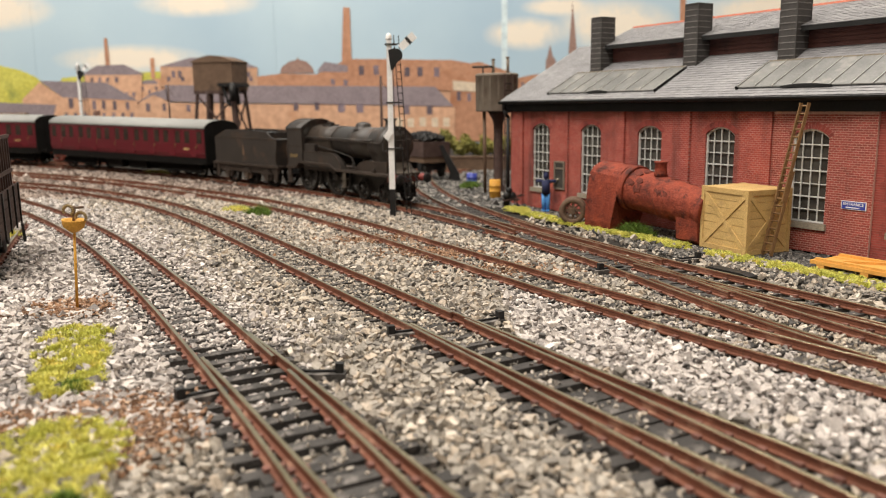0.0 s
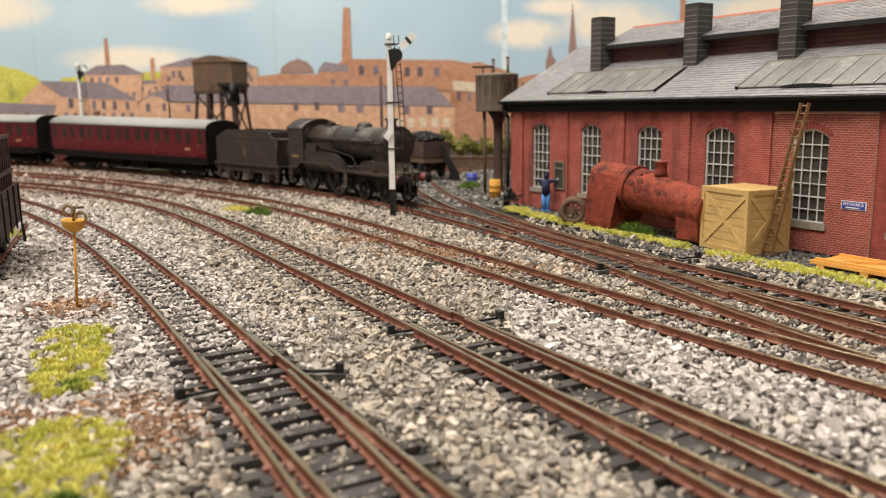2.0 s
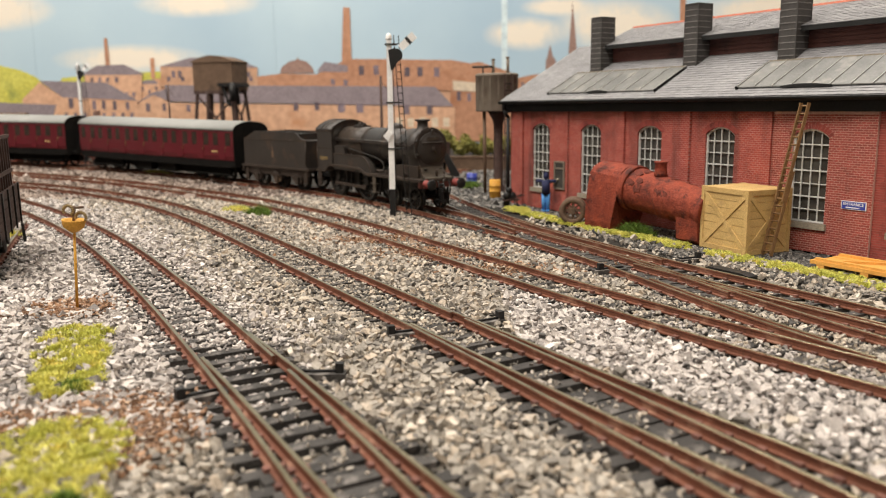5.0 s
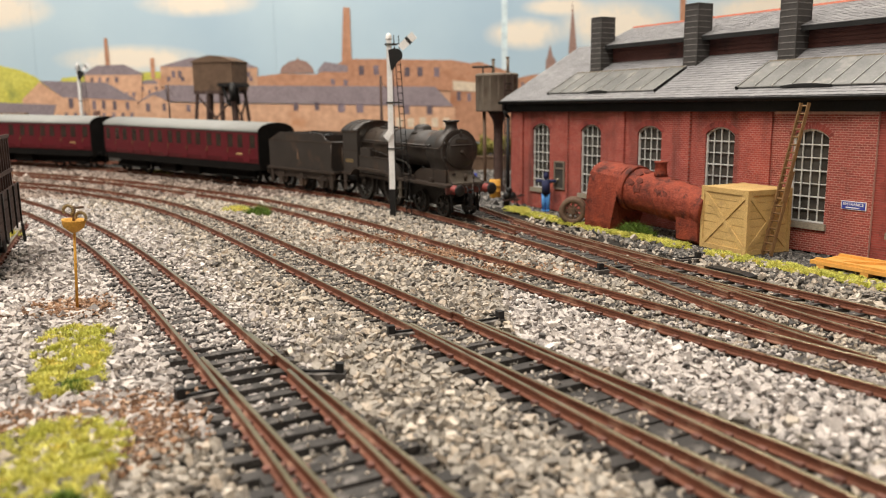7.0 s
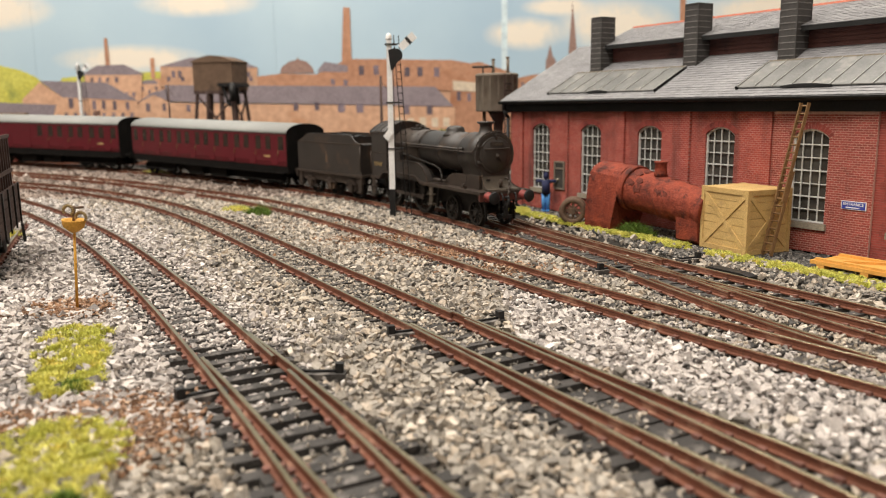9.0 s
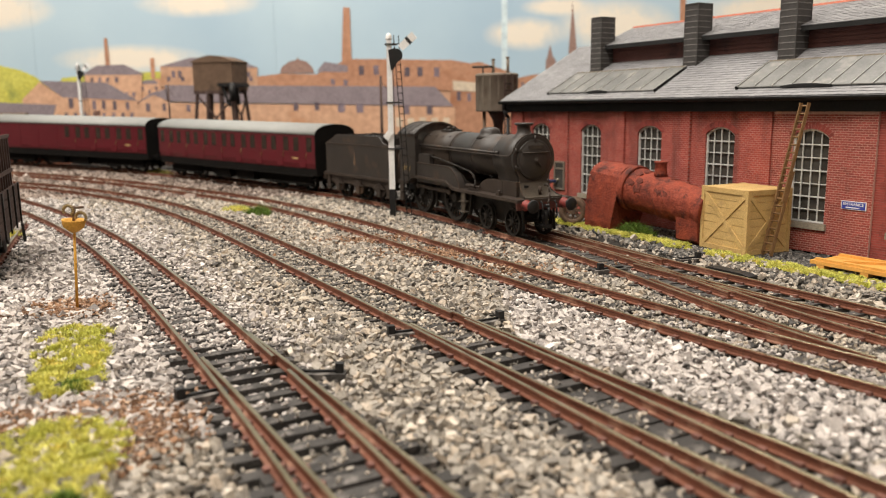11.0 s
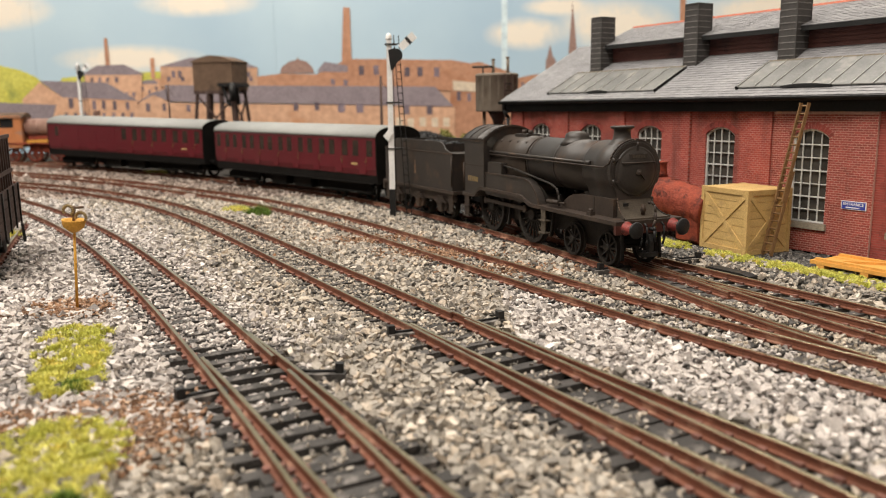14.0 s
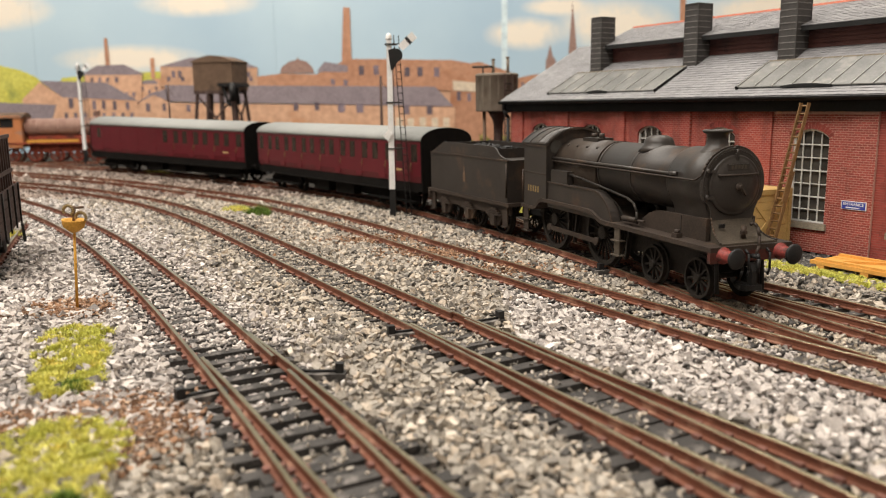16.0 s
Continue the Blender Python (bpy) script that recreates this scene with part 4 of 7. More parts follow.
        bent_rod(bm, pts, 0.28, 6)
        part("apron_edge", bm, M_loco_brown, ap)
    bm = bmesh.new()
    box(bm, 116.0, 116.6, -6.6, -4.6, 23.4, 24.6)
    part("apron_step", bm, M_black, ap)
    bm = bmesh.new()
    rod(bm, (119.4, 0, 20.4), (119.6, 0, 24.2), 0.8)
    box(bm, 119.0, 120.2, -0.9, 0.9, 21.6, 22.6)
    part("lamp_bracket", bm, M_loco_brown, lo)
    bm = bmesh.new()
    bent_rod(bm, [(120.6, 1.4, 24.6), (121.4, 2.2, 25.2), (122.4, 2.9, 24.0), (123.4, 2.8, 21.4), (124.6, 1.8, 18.6), (125.0, 0.6, 16.4)], 0.5)
    part("brake_hose", bm, M_loco_brown, lo)
    bm = bmesh.new()
    box(bm, 122.4, 123.8, -HW, HW, 14.0, LOW - 1.5)
    beam_ = part("buffer_beam", bm, M_beam, lo, "grimy red buffer beam", 0.15)
    for sd in (-1, 1):
        bm = bmesh.new()
        lathe(bm, [(2.6, 123.7), (2.6, 124.2), (2.0, 124.6), (1.75, 127.6), (1.3, 127.8)], (0, sd * 10.5, 16.3), "x", 24)
        bf = part("buffer", bm, M_red, beam_, "red buffer shank")
        bm = bmesh.new()
        lathe(bm, [(1.1, 127.5), (1.2, 129.0), (2.9, 129.3), (3.2, 129.8), (2.7, 130.3), (0.3, 130.6)], (0, sd * 10.5, 16.3), "x", 30)
        part("buffer_head", bm, M_black, bf, "black round buffer head")
    bm = bmesh.new()
    rod(bm, (123.6, 0, 15.6), (126.4, 0, 15.6), 0.7)
    bent_rod(bm, [(126.2, 0, 16.4), (127.0, 0, 15.2), (126.8, 0, 11.0)], 0.6)
    part("coupling", bm, M_black, lo, "black coupling gear")
    bm = bmesh.new()
    box(bm, 122.6, 125.6, -3.0, 3.0, 5.0, 6.6)
    beam(bm, (118, 0, 6), (124.0, 0, 6), 2.4, 1.0)
    prism(bm, [(123.4, 5), (125.2, 5), (125.6, 11), (124.2, 13.5), (123.4, 13.5)], "y", -1.0, 1.0)
    part("tension_hook", bm, M_black, lo, "moulded black model coupling")
    for y in (-5.0, -2.6, 5.2):
        bm = bmesh.new()
        bent_rod(bm, [(124.0, y, 17.6), (125.6, y, 16.6), (125.4, y + 0.4, 11.5), (124.6, y + 0.4, 9.4)], 0.4)
        part("pipe", bm, M_black, lo)
    # bogie
    for sd in (-1, 1):
        bm = bmesh.new()
        prism(bm, [(82, 9.0), (88, 11.2), (109, 11.2), (117, 9.0), (117, 6.4), (106, 5.4), (90, 5.4), (82, 6.4)], "y", sd * 5.6, sd * 6.4)
        part("bogie_side", bm, M_wheel, lo)
    bm = bmesh.new()
    box(bm, 95, 102, -6, 6, 8, 12)
    part("bogie_stretcher", bm, M_wheel, lo)
    wheelset(lo, 110.4, 6.7, 8.6, M_wheel, 10)
    wheelset(lo, 85.6, 6.7, 8.6, M_wheel, 10)
    wheelset(lo, 51.7, 12.8, 8.6, M_wheel, 20, name="driving_wheel_set", crank=4.0)
    wheelset(lo, 11.7, 12.8, 8.6, M_wheel, 20, name="driving_wheel_set", crank=4.0)
    for sd in (-1, 1):
        bm = bmesh.new()
        box(bm, 11.7, 51.7, sd * 11.4 - 0.4, sd * 11.4 + 0.4, -0.9, 0.9)
        for x in (11.7, 51.7):
            rod(bm, (x, sd * 10.8, 0), (x, sd * 12.0, 0), 1.6)
        r = part("coupling_rod", bm, M_loco_brown, lo, "sooty steel coupling rod")
        RODS.append((r, 4.0, 12.8))
    # cab
    for sd in (-1, 1):
        bm = bmesh.new()
        poly = [(-9.6, 16.6), (2, 16.6), (5, 18.2), (8, 21.4), (12.8, 21.6), (12.8, 44.4), (-9.2, 44.4)]
        prism(bm, poly, "y", sd * 14.0, sd * 14.9)
        cs = part("cab_side", bm, M_loco, lo, "black cab side", 0.12)
        bm = bmesh.new()
        for k in range(5):
            box(bm, -5.0 + k * 2.4, -3.9 + k * 2.4, sd * 14.95 - 0.06, sd * 14.95 + 0.06, 24.0, 26.6)
        part("number_bars", bm, M_dull_gold, cs, "cream-yellow number, shown as bars")
        bm = bmesh.new()
        box(bm, -9.6, 12.8, sd * 14.9 - 0.15, sd * 14.9 + 0.15, 32.0, 32.5)
        part("waist_beading", bm, M_loco_brown, cs)
        bm = bmesh.new()
        bent_rod(bm, [(-9.8, sd * 15.3, 19), (-9.8, sd * 15.3, 33)], 0.35)
        part("grab_rail", bm, M_loco_brown, cs)
        bm = bmesh.new()
        box(bm, -10.2, 13.8, sd * 14.6, sd * 15.4, 44.0, 44.7)
        part("rain_strip", bm, M_loco_brown, cs)
    bm = bmesh.new()
    outer = arc_pts(21.5, 0, 30.4, 43.5, 136.5, 24)
    inner = [(y * 0.965, z - 0.7) for y, z in reversed(outer)]
    prism(bm, outer + inner, "x", -11, 13.8, True)
    rf = part("cab_roof", bm, M_loco, lo, "arched black cab roof with ribs")
    for x in (-9.5, -2.5, 5, 13.0):
        bm = bmesh.new()
        o2 = arc_pts(21.75, 0, 30.4, 44, 136, 20)
        prism(bm, o2 + [(y * 0.978, z - 0.45) for y, z in reversed(o2)], "x", x - 0.4, x + 0.4)
        part("roof_rib", bm, M_loco, rf)
    bm = bmesh.new()
    prism(bm, [(-14.0, 21.6), (14.0, 21.6), (14.0, 45)] + arc_pts(20.6, 0, 30.4, 46, 134, 12) + [(-14.0, 45)], "x", 11.6, 12.4)
    part("cab_front", bm, M_loco, lo)
    for sd in (-1, 1):
        bm = bmesh.new()
        prism(bm, arc_pts(2.7, sd * 10.4, 44.0, 0, 360, 20)[:-1], "x", 12.3, 12.7)
        part("spectacle_window", bm, M_glass, lo, "round cab window")
    MOVERS.append((lo, 0.0, 98.0, 32.0))
    return lo


def tender():
    td = thing("locomotive_tender", Matrix(), "weathered black six-wheeled tender with coal", "tender")
    bm = bmesh.new()
    box(bm, -110.5, -17, -14.8, 14.8, 16.6, 36.4)
    part("tank", bm, M_loco, td, "grimy black tender tank", 0.4)
    for sd in (-1, 1):
        bm = bmesh.new()
        poly = [(-109.4, 36.9), (-92.9, 42.6), (-35, 42.4), (-31, 41.8), (-28.5, 40.2), (-26, 38.4), (-21, 37.2), (-15.5, 36.7), (-15.5, 36.2), (-109.5, 36.2)]
        prism(bm, poly, "y", sd * 13.6, sd * 14.4)
        part("coal_rail", bm, M_loco, td, "flared coal plate")
        bm = bmesh.new()
        prism(bm, [(-111, 14.8), (-16, 14.8), (-16, 11), (-24, 9.5), (-28, 5), (-36, 5), (-42, 10), (-54, 10), (-58, 5), (-66, 5), (-70, 10), (-84, 10), (-88, 5), (-96, 5), (-101, 10), (-111, 11)], "y", sd * 12.6, sd * 13.8)
        part("frame", bm, M_loco_brown, td, "cut-out tender frame")
        for x in (-32, -62, -92):
            bm = bmesh.new()
            box(bm, x - 2.2, x + 2.2, sd * 13.6, sd * 15.4, 4.6, 9.5)
            part("axle_box", bm, M_loco_brown, td, bevel=0.3)
            bm = bmesh.new()
            for k in range(4):
                box(bm, x - 8 + k * 1.6, x + 8 - k * 1.6, sd * 14.0, sd * 15.2, 9.6 + k * 0.9, 10.3 + k * 0.9)
            part("leaf_spring", bm, M_loco_brown, td)
        bm = bmesh.new()
        box(bm, -110.4, -105.6, sd * 14.0, sd * 14.6, 5.0, 15)
        box(bm, -110.4, -105.6, sd * 13.2, sd * 15.6, 4.8, 5.4)
        part("step", bm, M_loco_brown, td)
        bm = bmesh.new()
        box(bm, -22.5, -17.5, sd * 14.0, sd * 14.6, 5.0, 15)
        box(bm, -22.5, -17.5, sd * 13.2, sd * 15.6, 4.8, 5.4)
        part("step", bm, M_loco_brown, td)
        bm = bmesh.new()
        box(bm, -110.6, -16.8, sd * 14.8 - 0.35, sd * 14.8 + 0.35, 36.0, 36.7)
        part("tank_beading", bm, M_loco_brown, td)
        bm = bmesh.new()
        rod(bm, (-17.4, sd * 15.3, 19), (-17.4, sd * 15.3, 35), 0.45)
        part("grab_rail", bm, M_loco_brown, td)
        # worn crest, no lettering
        bm = bmesh.new()
        lathe(bm, [(1.5, -0.05), (1.5, 0.05)], (-66, sd * 14.84, 27), "y", 14)
        box(bm, -67.6, -64.4, sd * 14.84 - 0.05, sd * 14.84 + 0.05, 23.2, 26)
        box(bm, -66.6, -65.4, sd * 14.84 - 0.05, sd * 14.84 + 0.05, 28, 31)
        part("crest", bm, M_tank, td, "faded brown crest patch")
    bm = bmesh.new()
    prism(bm, [(-113.5, 14.9), (-14.5, 14.9), (-14.5, 16.6), (-113.5, 16.6)], "y", -15.6, 15.6)
    part("running_plate", bm, M_loco_brown, td, bevel=0.2)
    bm = bmesh.new()
    box(bm, -94.5, -93.7, -13.6, 13.6, 36.2, 42.2)
    part("coal_plate", bm, M_loco, td)
    bm = bmesh.new()
    box(bm, -36, -35, -13.6, 13.6, 36.2, 41)
    part("coal_plate", bm, M_loco, td)
    bm = bmesh.new()
    rnd = random.Random(4)
    for k in range(260):
        x, y = rnd.uniform(-96, -36), rnd.uniform(-12.5, 12.5)
        z = 36.9 + 2.6 * (1 - (abs(y) / 14) ** 2) * (0.6 + 0.4 * math.sin((x + 96) / 60 * math.pi)) + rnd.uniform(-0.6, 0.6)
        q = Matrix.Translation((x, y, z)) @ Euler((rnd.random() * 6, rnd.random() * 6, rnd.random() * 6)).to_matrix().to_4x4()
        r = rnd.uniform(0.9, 2.0)
        box(bm, -r, r, -r * 0.8, r * 0.8, -r * 0.7, r * 0.7, q)
    part("coal", bm, M_black, td, "heap of black coal")["kind"] = "stuff"
    bm = bmesh.new()
    box(bm, -108, -37, -13.5, 13.5, 36.0, 37.2)
    part("coal_floor", bm, M_black, td)
    bm = bmesh.new()
    lathe(bm, [(3.4, 36), (3.4, 40.4), (2.8, 41)], (-102, 0, 0), "z", 20)
    part("filler", bm, M_loco, td)
    bm = bmesh.new()
    box(bm, -112.4, -111, -16, 16, 11, 15.6)
    part("rear_beam", bm, M_loco_brown, td)
    bm = bmesh.new()
    box(bm, -116, -111, -1, 1, 11.6, 13.4)
    part("coupling_hook", bm, M_black, td)
    bm = bmesh.new()
    box(bm, -18, -3, -2, 2, 10.6, 13.4)
    part("drawbar", bm, M_black, td)
    for sd in (-1, 1):
        bm = bmesh.new()
        rod(bm, (-112.4, sd * 11.4, 14.2), (-115, sd * 11.4, 14.2), 1.5)
        part("buffer", bm, M_black, td)
    for ob in td.children:
        for v in ob.data.vertices:
            v.co.x = -0.1045 + (v.co.x + 0.1105) * 0.88
    for x in (-35.4, -61.8, -88.2):
        wheelset(td, x, 8.4, 8.6, M_wheel, 12)
    MOVERS.append((td, 0.0, -35.4, -88.2))
    return td


COACH_LEN, COACH_W = 210.0, 18.6


def coach_section(w, grow=0.0):
    """Half-elliptic roof over bowed sides; returns the roof's points, right to left."""
    return [((w + grow) * math.cos(radians(a)), 41.4 + (6.9 + grow) * math.sin(radians(a)) ** 0.9 if 0 < a < 180 else 41.4) for a in range(0, 181, 9)]


def coach(rear_brake):
    c = thing("passenger_coach", Matrix(), "glossy maroon passenger coach, brake end without windows" if rear_brake else "glossy maroon suburban passenger coach with many doors", "railway coach", "coaches of the train")
    h = COACH_LEN / 2
    w = COACH_W
    bm = bmesh.new()
    sec = [(w - 0.9, 17.4), (w, 21), (w, 41.4)]
    full = [(-a, b) for a, b in reversed(sec)]
    prism(bm, sec[::1] + [(0, 42)] + full, "x", -h + 0.4, h - 0.4)
    body = part("body", bm, M_maroon, c, "maroon body sides")
    bm = bmesh.new()
    roof = coach_section(w, 0.5)
    prism(bm, roof, "x", -h, h, True)
    rf = part("roof", bm, M_roof_grey, c, "pale grey rounded roof")
    for x in range(-96, 97, 24):
        for y in (-6, 6):
            bm = bmesh.new()
            lathe(bm, [(1.7, 46.4), (1.5, 48.3), (0.5, 48.7)], (x, y * 0.9, -0.25), "z", 12)
            part("roof_vent", bm, M_roof_grey, rf)
    for x in (-h, h):
        bm = bmesh.new()
        poly = [(y * 0.985, z - 0.15) for y, z in roof] + [(-w, 20), (-w + 1, 12), (w - 1, 12), (w, 20)]
        sg = 1 if x > 0 else -1
        prism(bm, poly, "x", x - sg * 0.5, x + sg * 0.5)
        e = part("end_wall", bm, M_deep_black, c, "black coach end")
        bm = bmesh.new()
        for y in (-7, 0, 7):
            box(bm, x + sg * 0.4, x + sg * 0.9, y - 0.4, y + 0.4, 14, 44)
        rod(bm, (x + sg * 0.9, 12, 14), (x + sg * 0.9, 12, 40), 0.4)
        part("end_bars", bm, M_deep_black, e)
        for sd in (-1, 1):
            bm = bmesh.new()
            rod(bm, (x, sd * 11.4, 14), (x + sg * 5, sd * 11.4, 14), 1.2)
            rod(bm, (x + sg * 5, sd * 11.4, 14), (x + sg * 6, sd * 11.4, 14), 2.6)
            part("buffer", bm, M_deep_black, c)
    # compartments: door, two quarter lights
    bays = 8
    pitch = (COACH_LEN - 2) / bays
    for sd in (-1, 1):
        for k in range(bays):
            x = -h + 1 + (k + 0.5) * pitch
            if rear_brake and k < 4:
                bm = bmesh.new()
                box(bm, x - 6, x + 6, sd * w - 0.15, sd * w + 0.12, 18.6, 40)
                part("luggage_door", bm, M_maroon, c, bevel=0.1)
                if k == 0:
                    bm = bmesh.new()
                    box(bm, x - 2.4, x + 2.4, sd * w - 0.2, sd * w + 0.25, 30, 39)
                    part("window", bm, M_coach_glass, c)
                continue
            bm = bmesh.new()
            box(bm, x - 3.5, x + 3.5, sd * w - 0.16, sd * w + 0.2, 18.2, 40.4)
            d = part("door", bm, M_maroon, c, "narrow maroon compartment door", 0.12)
            bm = bmesh.new()
            box(bm, x - 2.7, x + 2.7, sd * w - 0.1, sd * w + 0.3, 29.4, 39.4)
            part("window", bm, M_coach_glass, d, "dark door drop-light")
            bm = bmesh.new()
            rod(bm, (x + 2.8, sd * (w + 0.2), 26.0), (x + 2.8, sd * (w + 0.8), 26.0), 0.25)
            rod(bm, (x + 4.3, sd * (w + 0.4), 24.2), (x + 4.3, sd * (w + 0.4), 28.6), 0.16)
            part("door_handle", bm, M_dull_gold, d, "small brass handle")
            for dx in (-7.2, 7.2):
                bm = bmesh.new()
                box(bm, x + dx - 2.9, x + dx + 2.9, sd * w - 0.1, sd * w + 0.12, 29.4, 39.4)
                part("window", bm, M_coach_glass, c, "dark quarter-light window")
        bm = bmesh.new()
        box(bm, -h + 1, h - 1, sd * w - 0.1, sd * w + 0.22, 28.2, 28.9)
        box(bm, -h + 1, h - 1, sd * w - 0.1, sd * w + 0.22, 39.6, 40.2)
        part("waist_beading", bm, M_maroon, c)
        bm = bmesh.new()
        for k in range(5):
            box(bm, h - 26 + k * 1.4, h - 25 + k * 1.4, sd * w - 0.1, sd * w + 0.24, 23.6, 25.0)
        part("number_bars", bm, M_gold, c, "straw number shown as bars")
        bm = bmesh.new()
        box(bm, -h + 1, h - 1, sd * 16.4, sd * 17.6, 12.4, 17.6)
        part("solebar", bm, M_deep_black, c, "black solebar")
        bm = bmesh.new()
        box(bm, -h + 4, h - 4, sd * 15.2, sd * 18.4, 11.6, 12.4)
        part("step_board", bm, M_deep_black, c)
        # Low boards added to darken the space beneath the coach.
        for bx in (-71, 71):
            bm = bmesh.new()
            box(bm, bx - 26, bx + 26, sd * 14.4, sd * 17.4, 5.4, 6.1)
            part("lower_fill_board", bm, M_deep_black, c)
        bm = bmesh.new()
        prism(bm, [(-52, 11.6), (52, 11.6), (36, 6.4), (-36, 6.4), (-36, 7.2), (34, 7.2), (48, 10.9), (-48, 10.9)][:4], "y", sd * 8, sd * 8.8)
        part("truss", bm, M_deep_black, c)
    # The lower block is filler that stands for the shade under the coach.
    bm = bmesh.new()
    box(bm, -h + 2, h - 2, -16, 16, 13.0, 17.4)
    box(bm, -44, 44, -9, 9, 6.0, 13.6)
    part("underframe", bm, M_deep_black, c, "black underframe with a filler block for the shade beneath")
    # Boxes and tanks added to close the lit gap beneath the coach.
    for x0, x1, sd in ((-26, -6, -1), (4, 26, -1), (-30, -8, 1), (2, 20, 1)):
        bm = bmesh.new()
        box(bm, x0, x1, sd * 9 if sd > 0 else -14.6, 14.6 if sd > 0 else -9, 4.2, 13.4)
        part("shade_fill_box", bm, M_deep_black, c, bevel=0.4)
    for sd in (-1, 1):
        bm = bmesh.new()
        rod(bm, (-40, sd * 5, 7), (40, sd * 5, 7), 3.0, seg=14)
        part("shade_fill_tank", bm, M_deep_black, c)
    for bx in (-71, 71):
        for sd in (-1, 1):
            bm = bmesh.new()
            prism(bm, [(bx - 24, 8.5), (bx - 18, 11), (bx + 18, 11), (bx + 24, 8.5), (bx + 24, 4.0), (bx + 10, 3.4), (bx + 7, 5.4), (bx - 7, 5.4), (bx - 10, 3.4), (bx - 24, 4.0)], "y", sd * 11.2, sd * 12.6)
            part("bogie_side", bm, M_deep_black, c)
        for dx in (-17, 17):
            wheelset(c, bx + dx, 7.0, 8.6, M_wheel, 2)
    return c


def train():
    locomotive()
    tender()
    first = coach(False)
    MOVERS.append((first, -121.4 - COACH_LEN / 2, 71.0, -71.0))
    second = coach(True)
    MOVERS.append((second, -353.4 - COACH_LEN / 2, 71.0, -71.0))


train()


def motions():
    for ob, off, front, rear in MOVERS:
        walk(ob, [(t, seat(s + off, front, rear)) for t, s in RUN])
    steps = sorted(set([r[0] for r in RUN] + [round(i * 0.25, 2) for i in range(65)]))
    s0 = RUN[0][1]
    for ob, x, r in ROLLERS:
        walk(ob, [(t, Matrix.Translation((x * MM, 0, r * MM)) @ Matrix.Rotation((run_at(t) - s0) / r, 4, "Y")) for t in steps])
    for ob, crank, r in RODS:
        walk(ob, [(t, Matrix.Translation((crank * math.sin((run_at(t) - s0) / r) * MM, 0, (r + crank * math.cos((run_at(t) - s0) / r)) * MM))) for t in steps])


# ---- the printed backdrop: a flat board with a paper townscape ----
BACK_Y = 1262.0


def sky_paper():
    m, n, l, b = nodes_of("printed_sky")
    co = n.new("ShaderNodeTexCoord")
    col = ramp_between(n, l, noise_of(n, l, 320, 4, 0.5), [(0.3, (0.35, 0.485, 0.6)), (0.7, (0.49, 0.625, 0.7))])
    wob = noise_of(n, l, 45, 6, 0.65)
    for x, z, rx, rz in ((-371, 224, 110, 26), (-482, 141, 135, 27), (-675, 216, 95, 36), (132, 171, 75, 30), (272, 182, 110, 46), (184, 211, 66, 18), (541, 199, 190, 36)):
        mp = n.new("ShaderNodeMapping")
        mp.vector_type = "TEXTURE"
        mp.inputs["Location"].default_value = (x * MM, BACK_Y * MM, z * MM)
        mp.inputs["Scale"].default_value = (rx * MM, 0.2, rz * MM)
        l.new(co.outputs["Object"], mp.inputs["Vector"])
        g = n.new("ShaderNodeTexGradient")
        g.gradient_type = "SPHERICAL"
        l.new(mp.outputs[0], g.inputs[0])
        a = n.new("ShaderNodeMath")
        a.operation = "MULTIPLY"
        l.new(g.outputs["Fac"], a.inputs[0])
        l.new(wob, a.inputs[1])
        col = mixed(n, l, ramp_between(n, l, a.outputs[0], [(0.04, (0, 0, 0)), (0.3, (0.95, 0.95, 0.95))]), col, (0.82, 0.74, 0.62))
    l.new(col, b.inputs["Base Color"])
    b.inputs["Roughness"].default_value = 0.6
    return m


M_sky = sky_paper()
M_print_wall = paint("printed_sandstone", (0.5, 0.285, 0.175), (0.58, 0.355, 0.235), 60, 9, 0.7, 0.0, (0.47, 0.235, 0.125), 50, 0.58, bump=0.0, spread=0.12)
M_print_brick = paint("printed_brick", (0.41, 0.2, 0.118), (0.49, 0.26, 0.16), 50, 9, 0.7, 0.0, (0.36, 0.16, 0.085), 40, 0.58, bump=0.0, spread=0.1)
M_print_pale = paint("printed_pale_band", (0.56, 0.46, 0.34), (0.64, 0.54, 0.42), 30, 6, 0.7, bump=0.0)
M_joint = paint("pale_joint_strip", (0.55, 0.67, 0.73), (0.64, 0.75, 0.79), 40, 6, 0.5, bump=0.0)
M_print_slate = paint("printed_slate", (0.2, 0.16, 0.18), (0.28, 0.235, 0.25), 20, 3, 0.7, bump=0.0)
M_print_window = paint("printed_window", (0.1, 0.07, 0.08), (0.2, 0.16, 0.19), 20, 3, 0.6, bump=0.0, spread=0.3)
M_print_spire = paint("printed_spire", (0.24, 0.15, 0.13), (0.33, 0.21, 0.17), 12, 3, 0.7, bump=0.0)
M_print_hill = paint("printed_meadow", (0.5, 0.46, 0.07), (0.62, 0.6, 0.14), 40, 4, 0.7, bump=0.0, stain=(0.3, 0.32, 0.08), stain_size=60)


